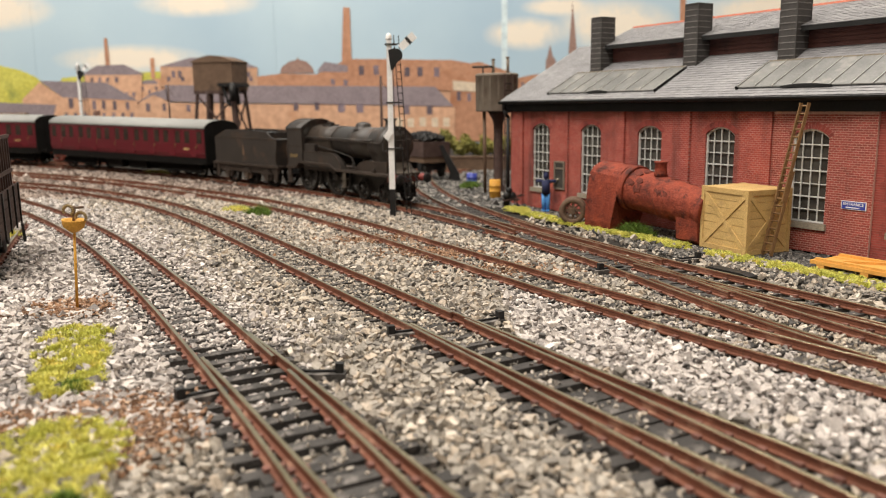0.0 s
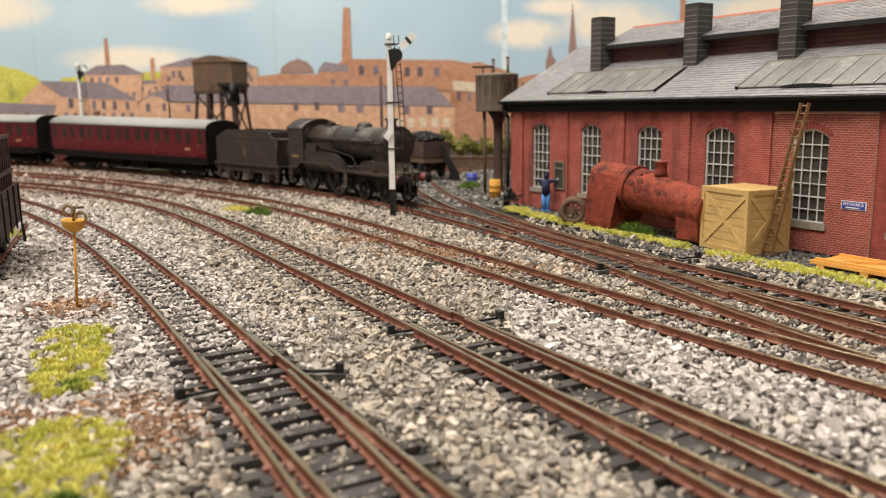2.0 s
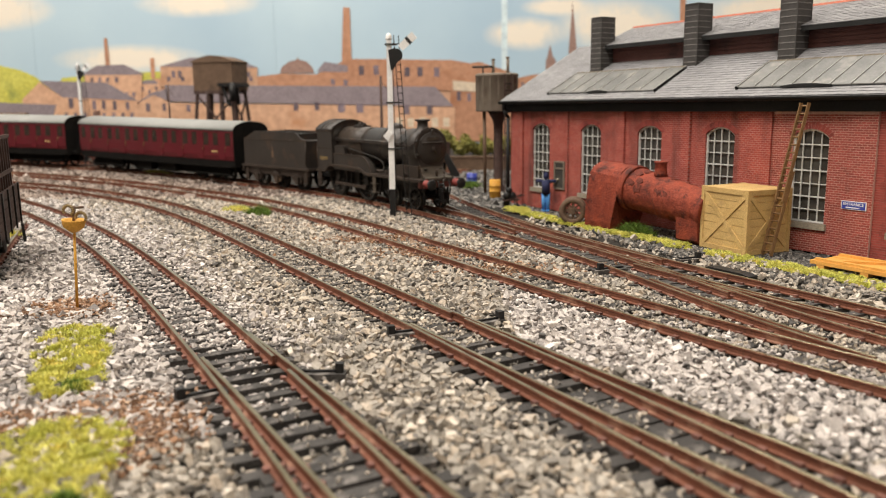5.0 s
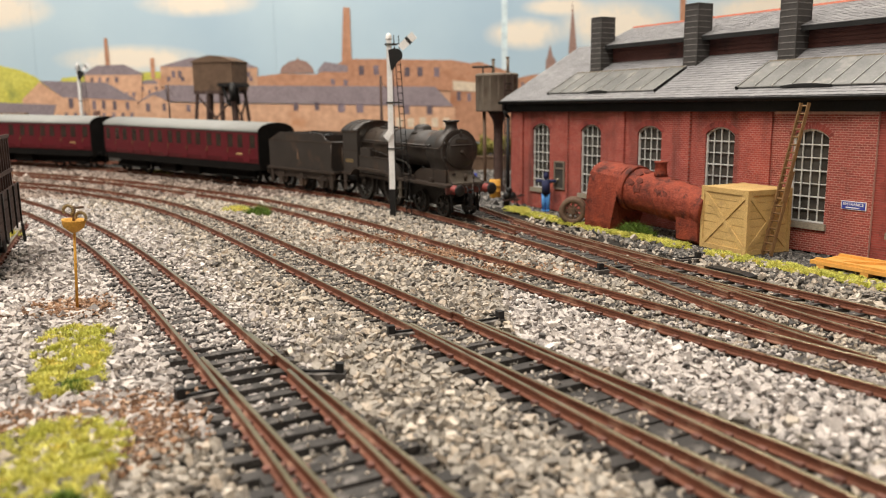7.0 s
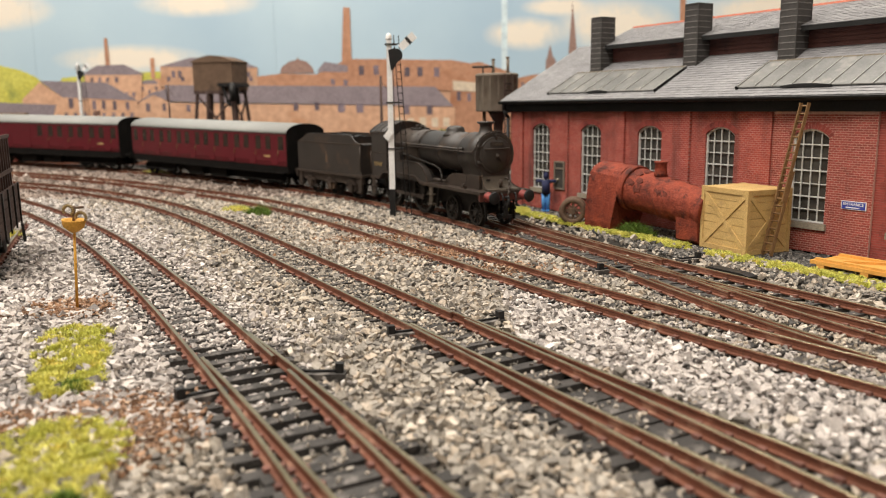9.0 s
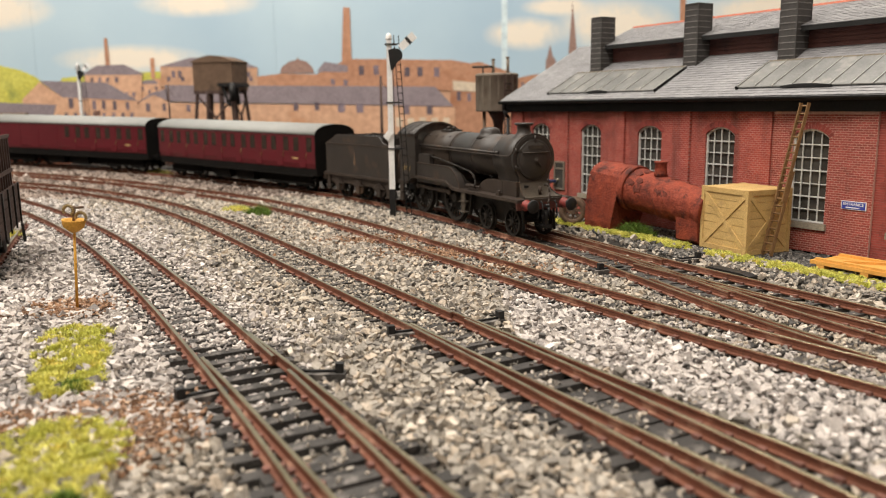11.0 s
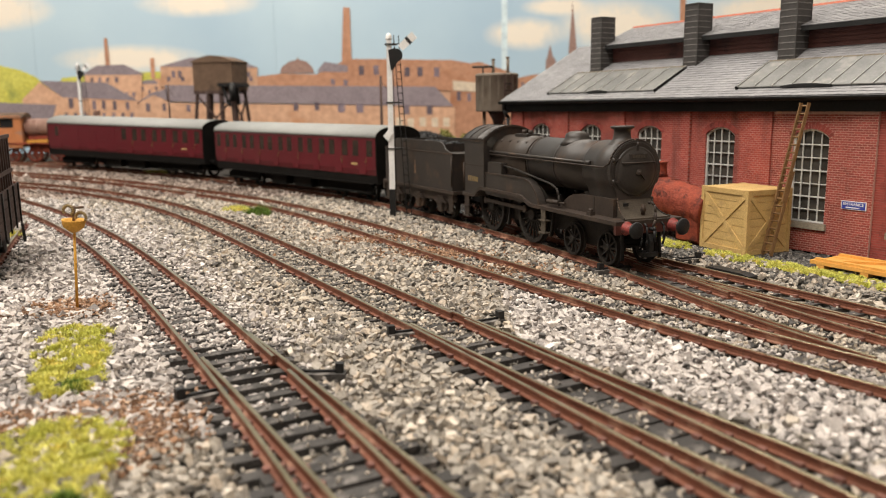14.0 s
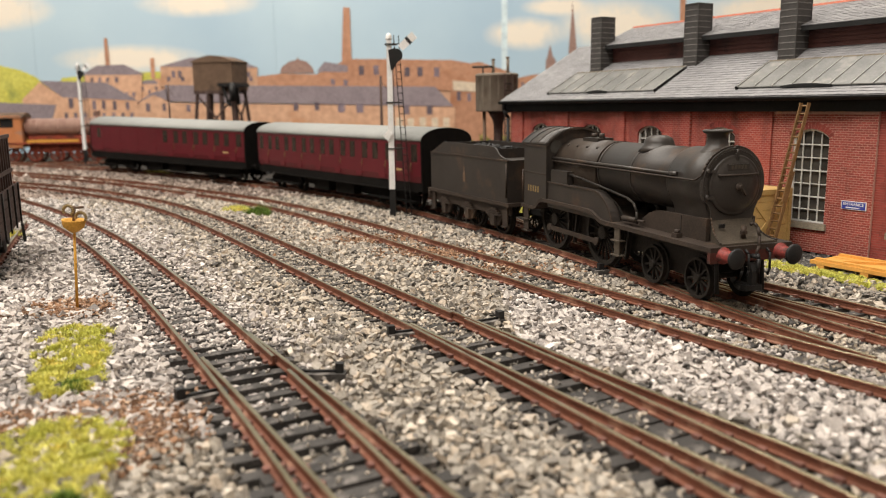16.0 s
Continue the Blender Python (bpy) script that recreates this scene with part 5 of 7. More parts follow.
def backdrop_board():
    bm = bmesh.new()
    box(bm, -1100, -629, BACK_Y, BACK_Y + 6, -18, 420)
    b = tagged(part("backdrop", bm, M_sky), "printed paper backdrop of sky over a mill town", "backdrop", "", "structure")
    bm = bmesh.new()
    box(bm, 99.6, 840, BACK_Y, BACK_Y + 6, -18, 420)
    part("backdrop_sheet", bm, M_sky, b, "second backdrop sheet with brighter sky")
    for x0, x1 in ((-628.7, -255.5), (-255.2, 99.3)):
        bm = bmesh.new()
        box(bm, x0, x1, BACK_Y, BACK_Y + 6, -18, 420)
        part("backdrop_sheet", bm, M_sky, b)
    bm = bmesh.new()
    box(bm, 95, 104, BACK_Y - 0.2, BACK_Y - 0.05, 60, 420)
    part("joint_strip", bm, M_joint, b, "pale strip over the joint of two backdrop sheets")
    return b


BACKDROP = backdrop_board()


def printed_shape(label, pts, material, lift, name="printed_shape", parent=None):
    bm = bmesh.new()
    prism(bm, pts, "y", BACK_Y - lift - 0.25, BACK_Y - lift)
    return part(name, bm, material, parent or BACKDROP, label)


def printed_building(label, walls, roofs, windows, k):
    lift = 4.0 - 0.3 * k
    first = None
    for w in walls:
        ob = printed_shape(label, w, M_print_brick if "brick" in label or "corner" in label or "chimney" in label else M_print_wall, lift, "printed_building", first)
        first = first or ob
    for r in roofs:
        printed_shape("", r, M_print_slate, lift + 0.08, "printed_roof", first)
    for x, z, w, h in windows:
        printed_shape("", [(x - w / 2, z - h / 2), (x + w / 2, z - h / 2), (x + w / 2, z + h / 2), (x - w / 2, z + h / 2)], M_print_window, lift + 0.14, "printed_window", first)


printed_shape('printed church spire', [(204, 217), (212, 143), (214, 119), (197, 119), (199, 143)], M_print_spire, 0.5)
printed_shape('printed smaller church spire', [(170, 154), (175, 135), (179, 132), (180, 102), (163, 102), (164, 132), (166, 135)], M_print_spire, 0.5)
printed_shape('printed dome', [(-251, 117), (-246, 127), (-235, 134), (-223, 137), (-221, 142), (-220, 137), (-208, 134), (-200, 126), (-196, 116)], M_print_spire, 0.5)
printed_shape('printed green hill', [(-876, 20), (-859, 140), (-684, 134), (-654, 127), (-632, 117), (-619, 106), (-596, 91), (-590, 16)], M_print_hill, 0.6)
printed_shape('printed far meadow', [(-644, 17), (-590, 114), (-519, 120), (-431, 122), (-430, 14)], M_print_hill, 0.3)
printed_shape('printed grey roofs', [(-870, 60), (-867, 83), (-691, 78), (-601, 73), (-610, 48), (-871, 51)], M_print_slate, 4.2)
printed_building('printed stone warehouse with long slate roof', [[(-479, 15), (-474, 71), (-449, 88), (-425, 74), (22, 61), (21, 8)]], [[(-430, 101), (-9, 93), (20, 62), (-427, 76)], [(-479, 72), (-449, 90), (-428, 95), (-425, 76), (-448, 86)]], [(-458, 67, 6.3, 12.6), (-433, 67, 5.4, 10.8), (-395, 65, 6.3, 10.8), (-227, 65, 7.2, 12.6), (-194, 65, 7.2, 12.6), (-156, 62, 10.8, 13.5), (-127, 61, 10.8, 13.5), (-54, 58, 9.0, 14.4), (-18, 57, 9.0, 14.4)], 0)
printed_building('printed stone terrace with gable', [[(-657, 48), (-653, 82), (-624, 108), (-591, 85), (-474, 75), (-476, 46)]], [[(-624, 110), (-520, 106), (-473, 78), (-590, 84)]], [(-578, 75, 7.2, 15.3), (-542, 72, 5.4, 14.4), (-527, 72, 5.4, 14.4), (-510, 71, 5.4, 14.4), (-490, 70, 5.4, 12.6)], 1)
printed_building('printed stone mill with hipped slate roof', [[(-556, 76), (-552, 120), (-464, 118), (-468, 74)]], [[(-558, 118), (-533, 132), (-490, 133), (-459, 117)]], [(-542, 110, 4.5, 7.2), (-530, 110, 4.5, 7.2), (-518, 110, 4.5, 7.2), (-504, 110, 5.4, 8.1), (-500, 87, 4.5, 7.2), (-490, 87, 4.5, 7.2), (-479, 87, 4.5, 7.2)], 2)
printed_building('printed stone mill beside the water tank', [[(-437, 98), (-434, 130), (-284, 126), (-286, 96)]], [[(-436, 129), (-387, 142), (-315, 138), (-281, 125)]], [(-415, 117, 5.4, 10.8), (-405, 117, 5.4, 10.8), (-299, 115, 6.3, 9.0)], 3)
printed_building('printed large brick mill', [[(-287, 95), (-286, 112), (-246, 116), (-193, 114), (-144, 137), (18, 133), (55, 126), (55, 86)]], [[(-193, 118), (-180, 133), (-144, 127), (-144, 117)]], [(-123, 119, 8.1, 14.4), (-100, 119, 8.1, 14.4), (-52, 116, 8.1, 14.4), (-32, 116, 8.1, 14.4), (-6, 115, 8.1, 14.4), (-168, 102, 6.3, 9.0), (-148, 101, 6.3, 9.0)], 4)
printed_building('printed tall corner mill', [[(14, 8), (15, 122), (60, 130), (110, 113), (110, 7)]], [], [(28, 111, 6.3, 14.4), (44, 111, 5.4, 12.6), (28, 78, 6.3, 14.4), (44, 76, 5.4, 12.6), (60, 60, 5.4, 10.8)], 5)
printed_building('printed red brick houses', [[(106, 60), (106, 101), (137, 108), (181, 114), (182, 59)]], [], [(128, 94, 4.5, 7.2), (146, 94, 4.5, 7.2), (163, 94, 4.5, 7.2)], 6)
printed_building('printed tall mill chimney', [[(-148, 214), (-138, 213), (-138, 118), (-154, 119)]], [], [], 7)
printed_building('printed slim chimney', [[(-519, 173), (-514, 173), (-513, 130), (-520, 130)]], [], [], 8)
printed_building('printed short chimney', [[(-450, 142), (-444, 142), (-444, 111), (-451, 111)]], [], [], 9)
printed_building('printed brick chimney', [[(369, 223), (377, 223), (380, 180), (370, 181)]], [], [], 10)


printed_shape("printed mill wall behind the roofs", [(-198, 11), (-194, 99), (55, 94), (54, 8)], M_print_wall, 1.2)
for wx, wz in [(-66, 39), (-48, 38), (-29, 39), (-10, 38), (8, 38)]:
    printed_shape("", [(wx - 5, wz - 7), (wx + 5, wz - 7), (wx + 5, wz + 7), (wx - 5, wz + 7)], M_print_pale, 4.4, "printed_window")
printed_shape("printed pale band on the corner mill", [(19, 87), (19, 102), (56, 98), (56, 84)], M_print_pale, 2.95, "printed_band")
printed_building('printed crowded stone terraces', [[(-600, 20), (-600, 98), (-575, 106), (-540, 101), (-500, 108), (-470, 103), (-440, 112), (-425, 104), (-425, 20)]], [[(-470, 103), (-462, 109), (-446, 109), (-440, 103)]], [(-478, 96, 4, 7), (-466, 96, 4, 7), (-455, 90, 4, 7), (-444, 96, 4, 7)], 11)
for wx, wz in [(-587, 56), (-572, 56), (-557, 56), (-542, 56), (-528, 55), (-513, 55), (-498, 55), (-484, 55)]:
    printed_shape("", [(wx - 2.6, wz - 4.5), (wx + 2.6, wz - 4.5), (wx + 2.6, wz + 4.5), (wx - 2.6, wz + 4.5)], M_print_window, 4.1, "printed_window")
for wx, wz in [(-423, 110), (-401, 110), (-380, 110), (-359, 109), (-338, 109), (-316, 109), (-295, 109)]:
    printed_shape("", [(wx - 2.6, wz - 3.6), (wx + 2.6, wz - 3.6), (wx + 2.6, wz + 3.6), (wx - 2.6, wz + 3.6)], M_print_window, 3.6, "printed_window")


# ---- the room round the layout ----
def room():
    M_plaster = paint("room_plaster", (0.36, 0.33, 0.3), (0.44, 0.41, 0.37), 300, 20, 0.8, bump=0.2)
    M_ceiling = paint("ceiling_white", (0.6, 0.58, 0.54), (0.68, 0.66, 0.62), 300, 20, 0.8, bump=0.2)
    M_carpet = paint("room_floor", (0.16, 0.13, 0.11), (0.22, 0.18, 0.15), 200, 10, 0.9)
    x0, x1, y0, y1, z0, z1 = -1250, 950, -700, 1330, -420, 1420
    for name, bx, mt in (("wall_back", (x0, x1, y1, y1 + 60, z0, z1), M_plaster), ("wall_front", (x0, x1, y0 - 60, y0, z0, z1), M_plaster), ("wall_left", (x0 - 60, x0, y0, y1, z0, z1), M_plaster), ("wall_right", (x1, x1 + 60, y0, y1, z0, z1), M_plaster), ("ceiling", (x0, x1, y0, y1, z1, z1 + 60), M_ceiling), ("floor", (x0, x1, y0, y1, z0 - 60, z0), M_carpet)):
        bm = bmesh.new()
        box(bm, *bx)
        tagged(part(name, bm, mt), "plain room surface round the layout", name.split("_")[0], "", "structure")


room()


def baseboard():
    """The timber frame that carries the layout."""
    M_ply = paint("plywood", (0.4, 0.28, 0.16), (0.52, 0.38, 0.23), 60, 3, 0.7)
    t = tagged(new("baseboard"), "plywood baseboard that carries the layout", "baseboard", "", "structure")
    bm = bmesh.new()
    box(bm, -1100, 510, -100, 1270, -30, -12)
    part("top_sheet", bm, M_ply, t)
    for x, y in ((-1060, -60), (470, -60), (-1060, 1220), (470, 1220), (-300, -60), (-300, 1220)):
        bm = bmesh.new()
        box(bm, x - 22, x + 22, y - 22, y + 22, -420, -30)
        part("leg", bm, M_ply, t)


baseboard()


# ---- signals ----
def signal(name, x, y, turn, top, label, rich=True):
    sg = thing(name, pose(x, y, 0, 0, 0, turn), label, "railway signal", "semaphore signals")
    w0, w1, black = 1.75, 1.35, 17.0

    def post(z0, z1, mat, nm, lab):
        bm = bmesh.new()
        a, b = [w0 + (w1 - w0) * z / top for z in (z0, z1)]
        v = [bm.verts.new((sx * r, sy * r, z)) for r, z in ((a, z0), (b, z1)) for sx, sy in ((-1, -1), (1, -1), (1, 1), (-1, 1))]
        for q in ((0, 1, 5, 4), (1, 2, 6, 5), (2, 3, 7, 6), (3, 0, 4, 7), (0, 3, 2, 1), (4, 5, 6, 7)):
            bm.faces.new([v[i] for i in q])
        return part(nm, bm, mat, sg, lab, 0.2)
    post(0, black, M_black, "post_base", "black foot of the post")
    post(black, top - 3.2, M_white, "post", "white square post")
    bm = bmesh.new()
    lathe(bm, [(1.9, top - 3.2), (2.0, top - 2.6), (1.6, top - 2.0), (1.7, top - 1.0), (1.0, top), (0.2, top + 0.5)], (0, 0, 0), "z", 14)
    part("finial", bm, M_white, sg, "white cap")
    bm = bmesh.new()
    box(bm, -2.2, 4.6, -2.4, 2.4, top - 6.2, top - 5.5)
    part("platform", bm, M_black, sg)
    for z in (0.385 * top, 0.635 * top):
        bm = bmesh.new()
        box(bm, -2.1, 7.0, -2.1, 2.1, z - 0.4, z + 0.4)
        part("bracket", bm, M_black, sg)
    # ladder on the lee side
    lx0, lx1, zt = 7.4, 4.2, top - 1.0
    for sy in (-1, 1):
        bm = bmesh.new()
        beam(bm, (lx0 + 2.6 * (sy > 0) + 0.8, 1.5 * sy, 0), (lx1 + 2.6 * (sy > 0) - 1.4, 1.5 * sy, zt), 0.5, 0.5)
        part("ladder_stile", bm, M_black, sg)
    for k in range(int(zt / 3.9)):
        z = 1.5 + k * 3.9
        f = z / zt
        bm = bmesh.new()
        beam(bm, (lx0 + 0.8 + (lx1 - lx0 - 2.2) * f, -1.5, z), (lx0 + 3.4 + (lx1 - lx0 - 2.2) * f, 1.5, z), 0.35, 0.35)
        part("rung", bm, M_black, sg)
    # raised arm with spectacle
    ang = radians(42)
    d = Vector((math.cos(ang), 0, math.sin(ang)))
    o = Vector((3.4, -2.6, top - 11.0))
    nrm = Vector((-d.z, 0, d.x))

    def plate(a, b, h0, h1, mat, nm, th=0.35, lift=0.0, parent=sg, lab=""):
        bm = bmesh.new()
        q = [o + d * a - nrm * h0, o + d * b - nrm * h1, o + d * b + nrm * h1, o + d * a + nrm * h0]
        v = [bm.verts.new(p + Vector((0, yy, 0))) for yy in (-lift, -lift - th) for p in q]
        for f in ((0, 1, 2, 3), (7, 6, 5, 4), (0, 4, 5, 1), (1, 5, 6, 2), (2, 6, 7, 3), (3, 7, 4, 0)):
            bm.faces.new([v[i] for i in f])
        return part(nm, bm, mat, parent, lab)
    arm = plate(4.2, 15.0, 2.0, 2.3, M_white, "signal_arm", lab="white raised signal arm")
    plate(9.5, 11.2, 2.25, 2.3, M_black, "arm_stripe", 0.1, 0.38, arm, "black stripe")
    bm = bmesh.new()
    prism(bm, [(-0.4, top - 9), (3.5, top - 8), (6.8, top - 9.4), (7.7, top - 11.4), (7.4, top - 13.8), (5.4, top - 15.2), (3.8, top - 17.2), (2.2, top - 20), (0.8, top - 20.2)], "y", -2.5, -1.5)
    part("spectacle", bm, M_black, sg, "black spectacle plate")
    if rich:
        bm = bmesh.new()
        prism(bm, [(-4.4, 47.6), (-1.6, 51.0), (1.5, 49.0), (-1.6, 44.6)], "y", -2.6, -1.6)
        part("lamp_bracket", bm, M_white, sg, "small white bracket")
    bm = bmesh.new()
    rod(bm, (2.2, -2.4, top - 20), (2.4, -2.2, 4), 0.22)
    part("pull_wire", bm, M_black, sg)
    return sg


signal("signal_post", -28.9, 459.0, 0, 104.5, "white and black semaphore signal post with raised arm")
signal("signal_post", -431.5, 965.0, 0, 119.0, "distant white semaphore signal post with ladder", False)


# ---- water tanks ----
def round_water_tank():
    t = thing("water_tower", pose(41, 590, 0), "round riveted brown water tank on an iron column", "water tower")
    bm = bmesh.new()
    lathe(bm, [(15.0, 59.5), (15.3, 60.5), (15.3, 84.0), (15.8, 84.4), (15.8, 86.2), (14.6, 86.6), (14.4, 84.5), (0.5, 84.3)], seg=44)
    tank = part("tank", bm, M_iron, t, "weathered grey-brown round tank")
    for k in range(16):
        a = 2 * math.pi * k / 16
        bm = bmesh.new()
        box(bm, 15.2, 15.5, -0.35, 0.35, 60.5, 84, Matrix.Rotation(a, 4, "Z"))
        part("seam_strap", bm, M_iron, tank)
    bm = bmesh.new()
    lathe(bm, [(5.0, 0), (4.6, 3), (3.6, 5), (3.4, 50), (4.6, 54), (8.0, 59.4)], (1, 0, 0), seg=20)
    part("column", bm, M_wood_dark, t, "dark brown iron column")
    bm = bmesh.new()
    rod(bm, (-9, -3, 0), (-9.5, -3, 59.5), 1.2, 1.4)
    part("feed_pipe", bm, M_tank, t, "pale rusty feed pipe")
    for k in range(16):
        bm = bmesh.new()
        beam(bm, (4.5, -16.4, 4 + k * 5), (9.5, -15.0, 4 + k * 5), 0.8, 0.8)
        part("rung", bm, M_black, t)
    for x in (4.5, 9.5):
        bm = bmesh.new()
        beam(bm, (x, -16.4 + (x - 4.5) * 0.28, 0), (x, -16.4 + (x - 4.5) * 0.28, 86), 0.9, 0.9)
        part("ladder_stile", bm, M_wood_dark, t)
    for x, y, h in ((-2.5, 2, 96.5), (8, 0, 97.5)):
        bm = bmesh.new()
        rod(bm, (x, y, 84.2), (x, y, h), 1.1)
        rod(bm, (x, y, h), (x, y, h + 0.8), 1.5)
        part("vent_pipe", bm, M_iron, t)
    bm = bmesh.new()
    rod(bm, (-18, 0, 91.5), (-3, 0, 91.5), 0.8)
    rod(bm, (-10, 0, 86), (-10, 0, 91.5), 0.6)
    part("valve_arm", bm, M_black, t)


round_water_tank()


def timber_water_tank():
    t = thing("timber_water_tower", pose(-232, 900, 0, 0, 0, -14), "brown timber-clad water tank on a splayed trestle", "water tower")
    bm = bmesh.new()
    box(bm, -48, 0, 0, 36, 84, 116)
    tank = part("tank", bm, M_tank, t, "brown plank-clad tank", 0.4)
    for k in range(12):
        bm = bmesh.new()
        box(bm, -48 + k * 4.0, -48 + k * 4.0 + 3.7, -0.4, 0.1, 84, 116)
        part("plank", bm, M_tank, tank)
    for k in range(9):
        bm = bmesh.new()
        box(bm, -0.1, 0.4, k * 4.0, k * 4.0 + 3.7, 84, 116)
        part("plank", bm, M_tank, tank)
    bm = bmesh.new()
    pts = [(-49.5 + 51 * i / 12, 116 + 6.5 * math.sin(math.pi * i / 12)) for i in range(13)]
    prism(bm, pts + [(1.5, 115), (-49.5, 115)], "y", -1.5, 37.5, True)
    part("roof", bm, M_tank, t, "low curved roof")
    for x in (-45, -31, -16, -2):
        for y in (2, 32):
            bm = bmesh.new()
            beam(bm, (x + (x + 23) * 0.32, y + (y - 18) * 0.32, 0), (x, y, 82), 3.6, 3.6)
            part("trestle_leg", bm, M_wood_dark, t)
    for y in (0, 15, 30):
        bm = bmesh.new()
        box(bm, -48, 1, y - 1.4, y + 1.4, 80.5, 84)
        part("bearer", bm, M_wood_dark, t)
    for a, b in (((-44, -3, 30), (0, 0, 76)), ((0, -3, 30), (-42, 0, 76)), ((2, -2, 30), (0, 30, 76)), ((2, 32, 30), (0, 0, 76))):
        bm = bmesh.new()
        beam(bm, a, b, 1.6, 1.6)
        part("brace", bm, M_wood_dark, t)
    bm = bmesh.new()
    box(bm, -15, 3, -7, -0.4, 88, 92)
    box(bm, 0.5, 5, -7, 30, 88, 92)
    beam(bm, (-10, -4, 88), (-3, -2, 66), 3.0, 3.0)
    beam(bm, (3, 4, 88), (1, 10, 68), 4.0, 4.0)
    rod(bm, (2, -5, 92), (2, -5, 72), 3.4)
    part("delivery_gear", bm, M_black, t, "dark delivery pipe")


timber_water_tank()


def telegraph_pole(x, y, h):
    p = thing("telegraph_pole", pose(x, y, 0), "thin dark telegraph pole behind the line", "pole", "telegraph poles")
    bm = bmesh.new()
    rod(bm, (0, 0, 0), (0, 0, h), 1.5, 1.0)
    part("pole", bm, M_wood_dark, p)
    bm = bmesh.new()
    rod(bm, (0, 0, h - 4), (6, 0, h - 12), 0.3)
    part("stay", bm, M_wood_dark, p)


telegraph_pole(-52, 700, 90)
telegraph_pole(-304, 900, 91)


# ---- in front of the shed (local to the shed) ----
def at_shed(a, y, z=0, rz=0):
    return SHED @ pose(a, y, z, 0, 0, rz)


def scrap_boiler():
    b = thing("scrap_boiler", at_shed(5.5, -20), "rust-red scrap locomotive boiler lying by the shed", "boiler")
    def rough(v, k):
        """Uneven plates: small steps and dents over the metal."""
        a, c, e = math.sin(v.x * 0.9 + v.z * 0.6), math.sin(v.z * 1.3 - v.y * 0.8), math.sin(v.x * 2.3 + v.y * 1.9 + v.z)
        return k * (0.5 * a + 0.35 * c + 0.3 * e)

    bm = bmesh.new()
    sec = [(10.6, 4), (10.9, 14), (10.9, 22), (10.7, 26), (9.9, 29.6), (8.2, 32.2), (5.4, 33.9), (2.0, 34.5)]
    sec = sec + [(-y, z) for y, z in reversed(sec)] + [(-10.2, 1.4), (-9.6, 0), (9.6, 0), (10.2, 1.4)]
    rows = []
    for i in range(9):
        f = i / 8
        row = []
        for y, z in sec:
            p = Vector((95.5 + 18.5 * f + 6.5 * f * min(1, z / 20) + 0.13 * z * (1 - f), y, z - (1.6 * f if z > 20 else 0)))
            row.append(p + Vector((0, y, z - 16)).normalized() * rough(p, 0.35) * (1 if z > 1 else 0))
        rows.append(row)
    lofted(bm, rows)
    part("firebox", bm, M_red_rust, b, "leaning rusty firebox with dented plates", 0.25)
    ctr0, ctr1 = Vector((119.5, 0, 22.4)), Vector((169.5, 0, 15.2))
    ax = (ctr1 - ctr0).normalized()
    up = Vector((0, 1, 0)).cross(ax) * -1

    def drum(x0, x1, r0, r1, n, k):
        bm = bmesh.new()
        rows = []
        for i in range(n + 1):
            f = i / n
            c = ctr0 + ax * (x0 + (x1 - x0) * f)
            row = []
            for q in range(40):
                a = 2 * math.pi * q / 40
                d = Vector((0, math.cos(a), 0)) + up * math.sin(a)
                p = c + d * (r0 + (r1 - r0) * f)
                row.append(p + d * rough(p, k))
            rows.append(row)
        lofted(bm, rows)
        for f in bm.faces:
            f.smooth = len(f.verts) == 4
        return bm
    part("flange", drum(0.5, 4.0, 11.6, 11.4, 3, 0.2), M_red_rust, b, "dark riveted flange")
    part("barrel", drum(3.5, 24, 10.5, 9.6, 14, 0.35), M_red_rust, b, "tapering rusty barrel with peeling patches")
    part("barrel_ring", drum(23.5, 50.2, 9.9, 8.8, 18, 0.4), M_red_rust, b, "overlapping front barrel ring")
    part("end_rim", drum(48.5, 50.8, 9.2, 9.1, 2, 0.1), M_red_rust, b)
    r = random.Random(21)
    for k in range(16):
        f, a, w = r.uniform(5, 46), r.uniform(0.2, 2.9), r.uniform(1.2, 2.6)
        d = Vector((0, -math.cos(a), 0)) + up * math.sin(a)
        tang = ax.cross(d)
        c = ctr0 + ax * f + d * (10.5 - 0.036 * f + 0.05)
        bm = bmesh.new()
        ring = []
        for q in range(9):
            g, rr = 2 * math.pi * q / 9, w * r.uniform(0.6, 1.2)
            ring.append(c + ax * rr * math.cos(g) + tang * rr * math.sin(g) - d * (rr * math.sin(g)) ** 2 / 20)
        lofted(bm, [[p - d * 0.4 for p in ring], [p + d * 0.3 for p in ring]])
        part("rust_scab", bm, M_rust_scab, b, "flaking rust" if k == 0 else "")
    bm = bmesh.new()
    prism(bm, [(-8, 12), (-7.5, 2), (-5, 0), (5, 0), (7.5, 2), (8, 12)], "x", 156.0, 168.6)
    part("saddle", bm, M_red_rust, b, "rusty saddle", 0.4)
    bm = bmesh.new()
    lathe(bm, [(3.6, 29), (3.0, 31), (2.9, 35.4), (3.4, 35.8), (3.3, 36.4), (2.4, 36.4), (2.2, 33)], (138.2, 0, 0), "z", 20)
    part("dome_stub", bm, M_red_rust, b, "short rusty stub")


scrap_boiler()


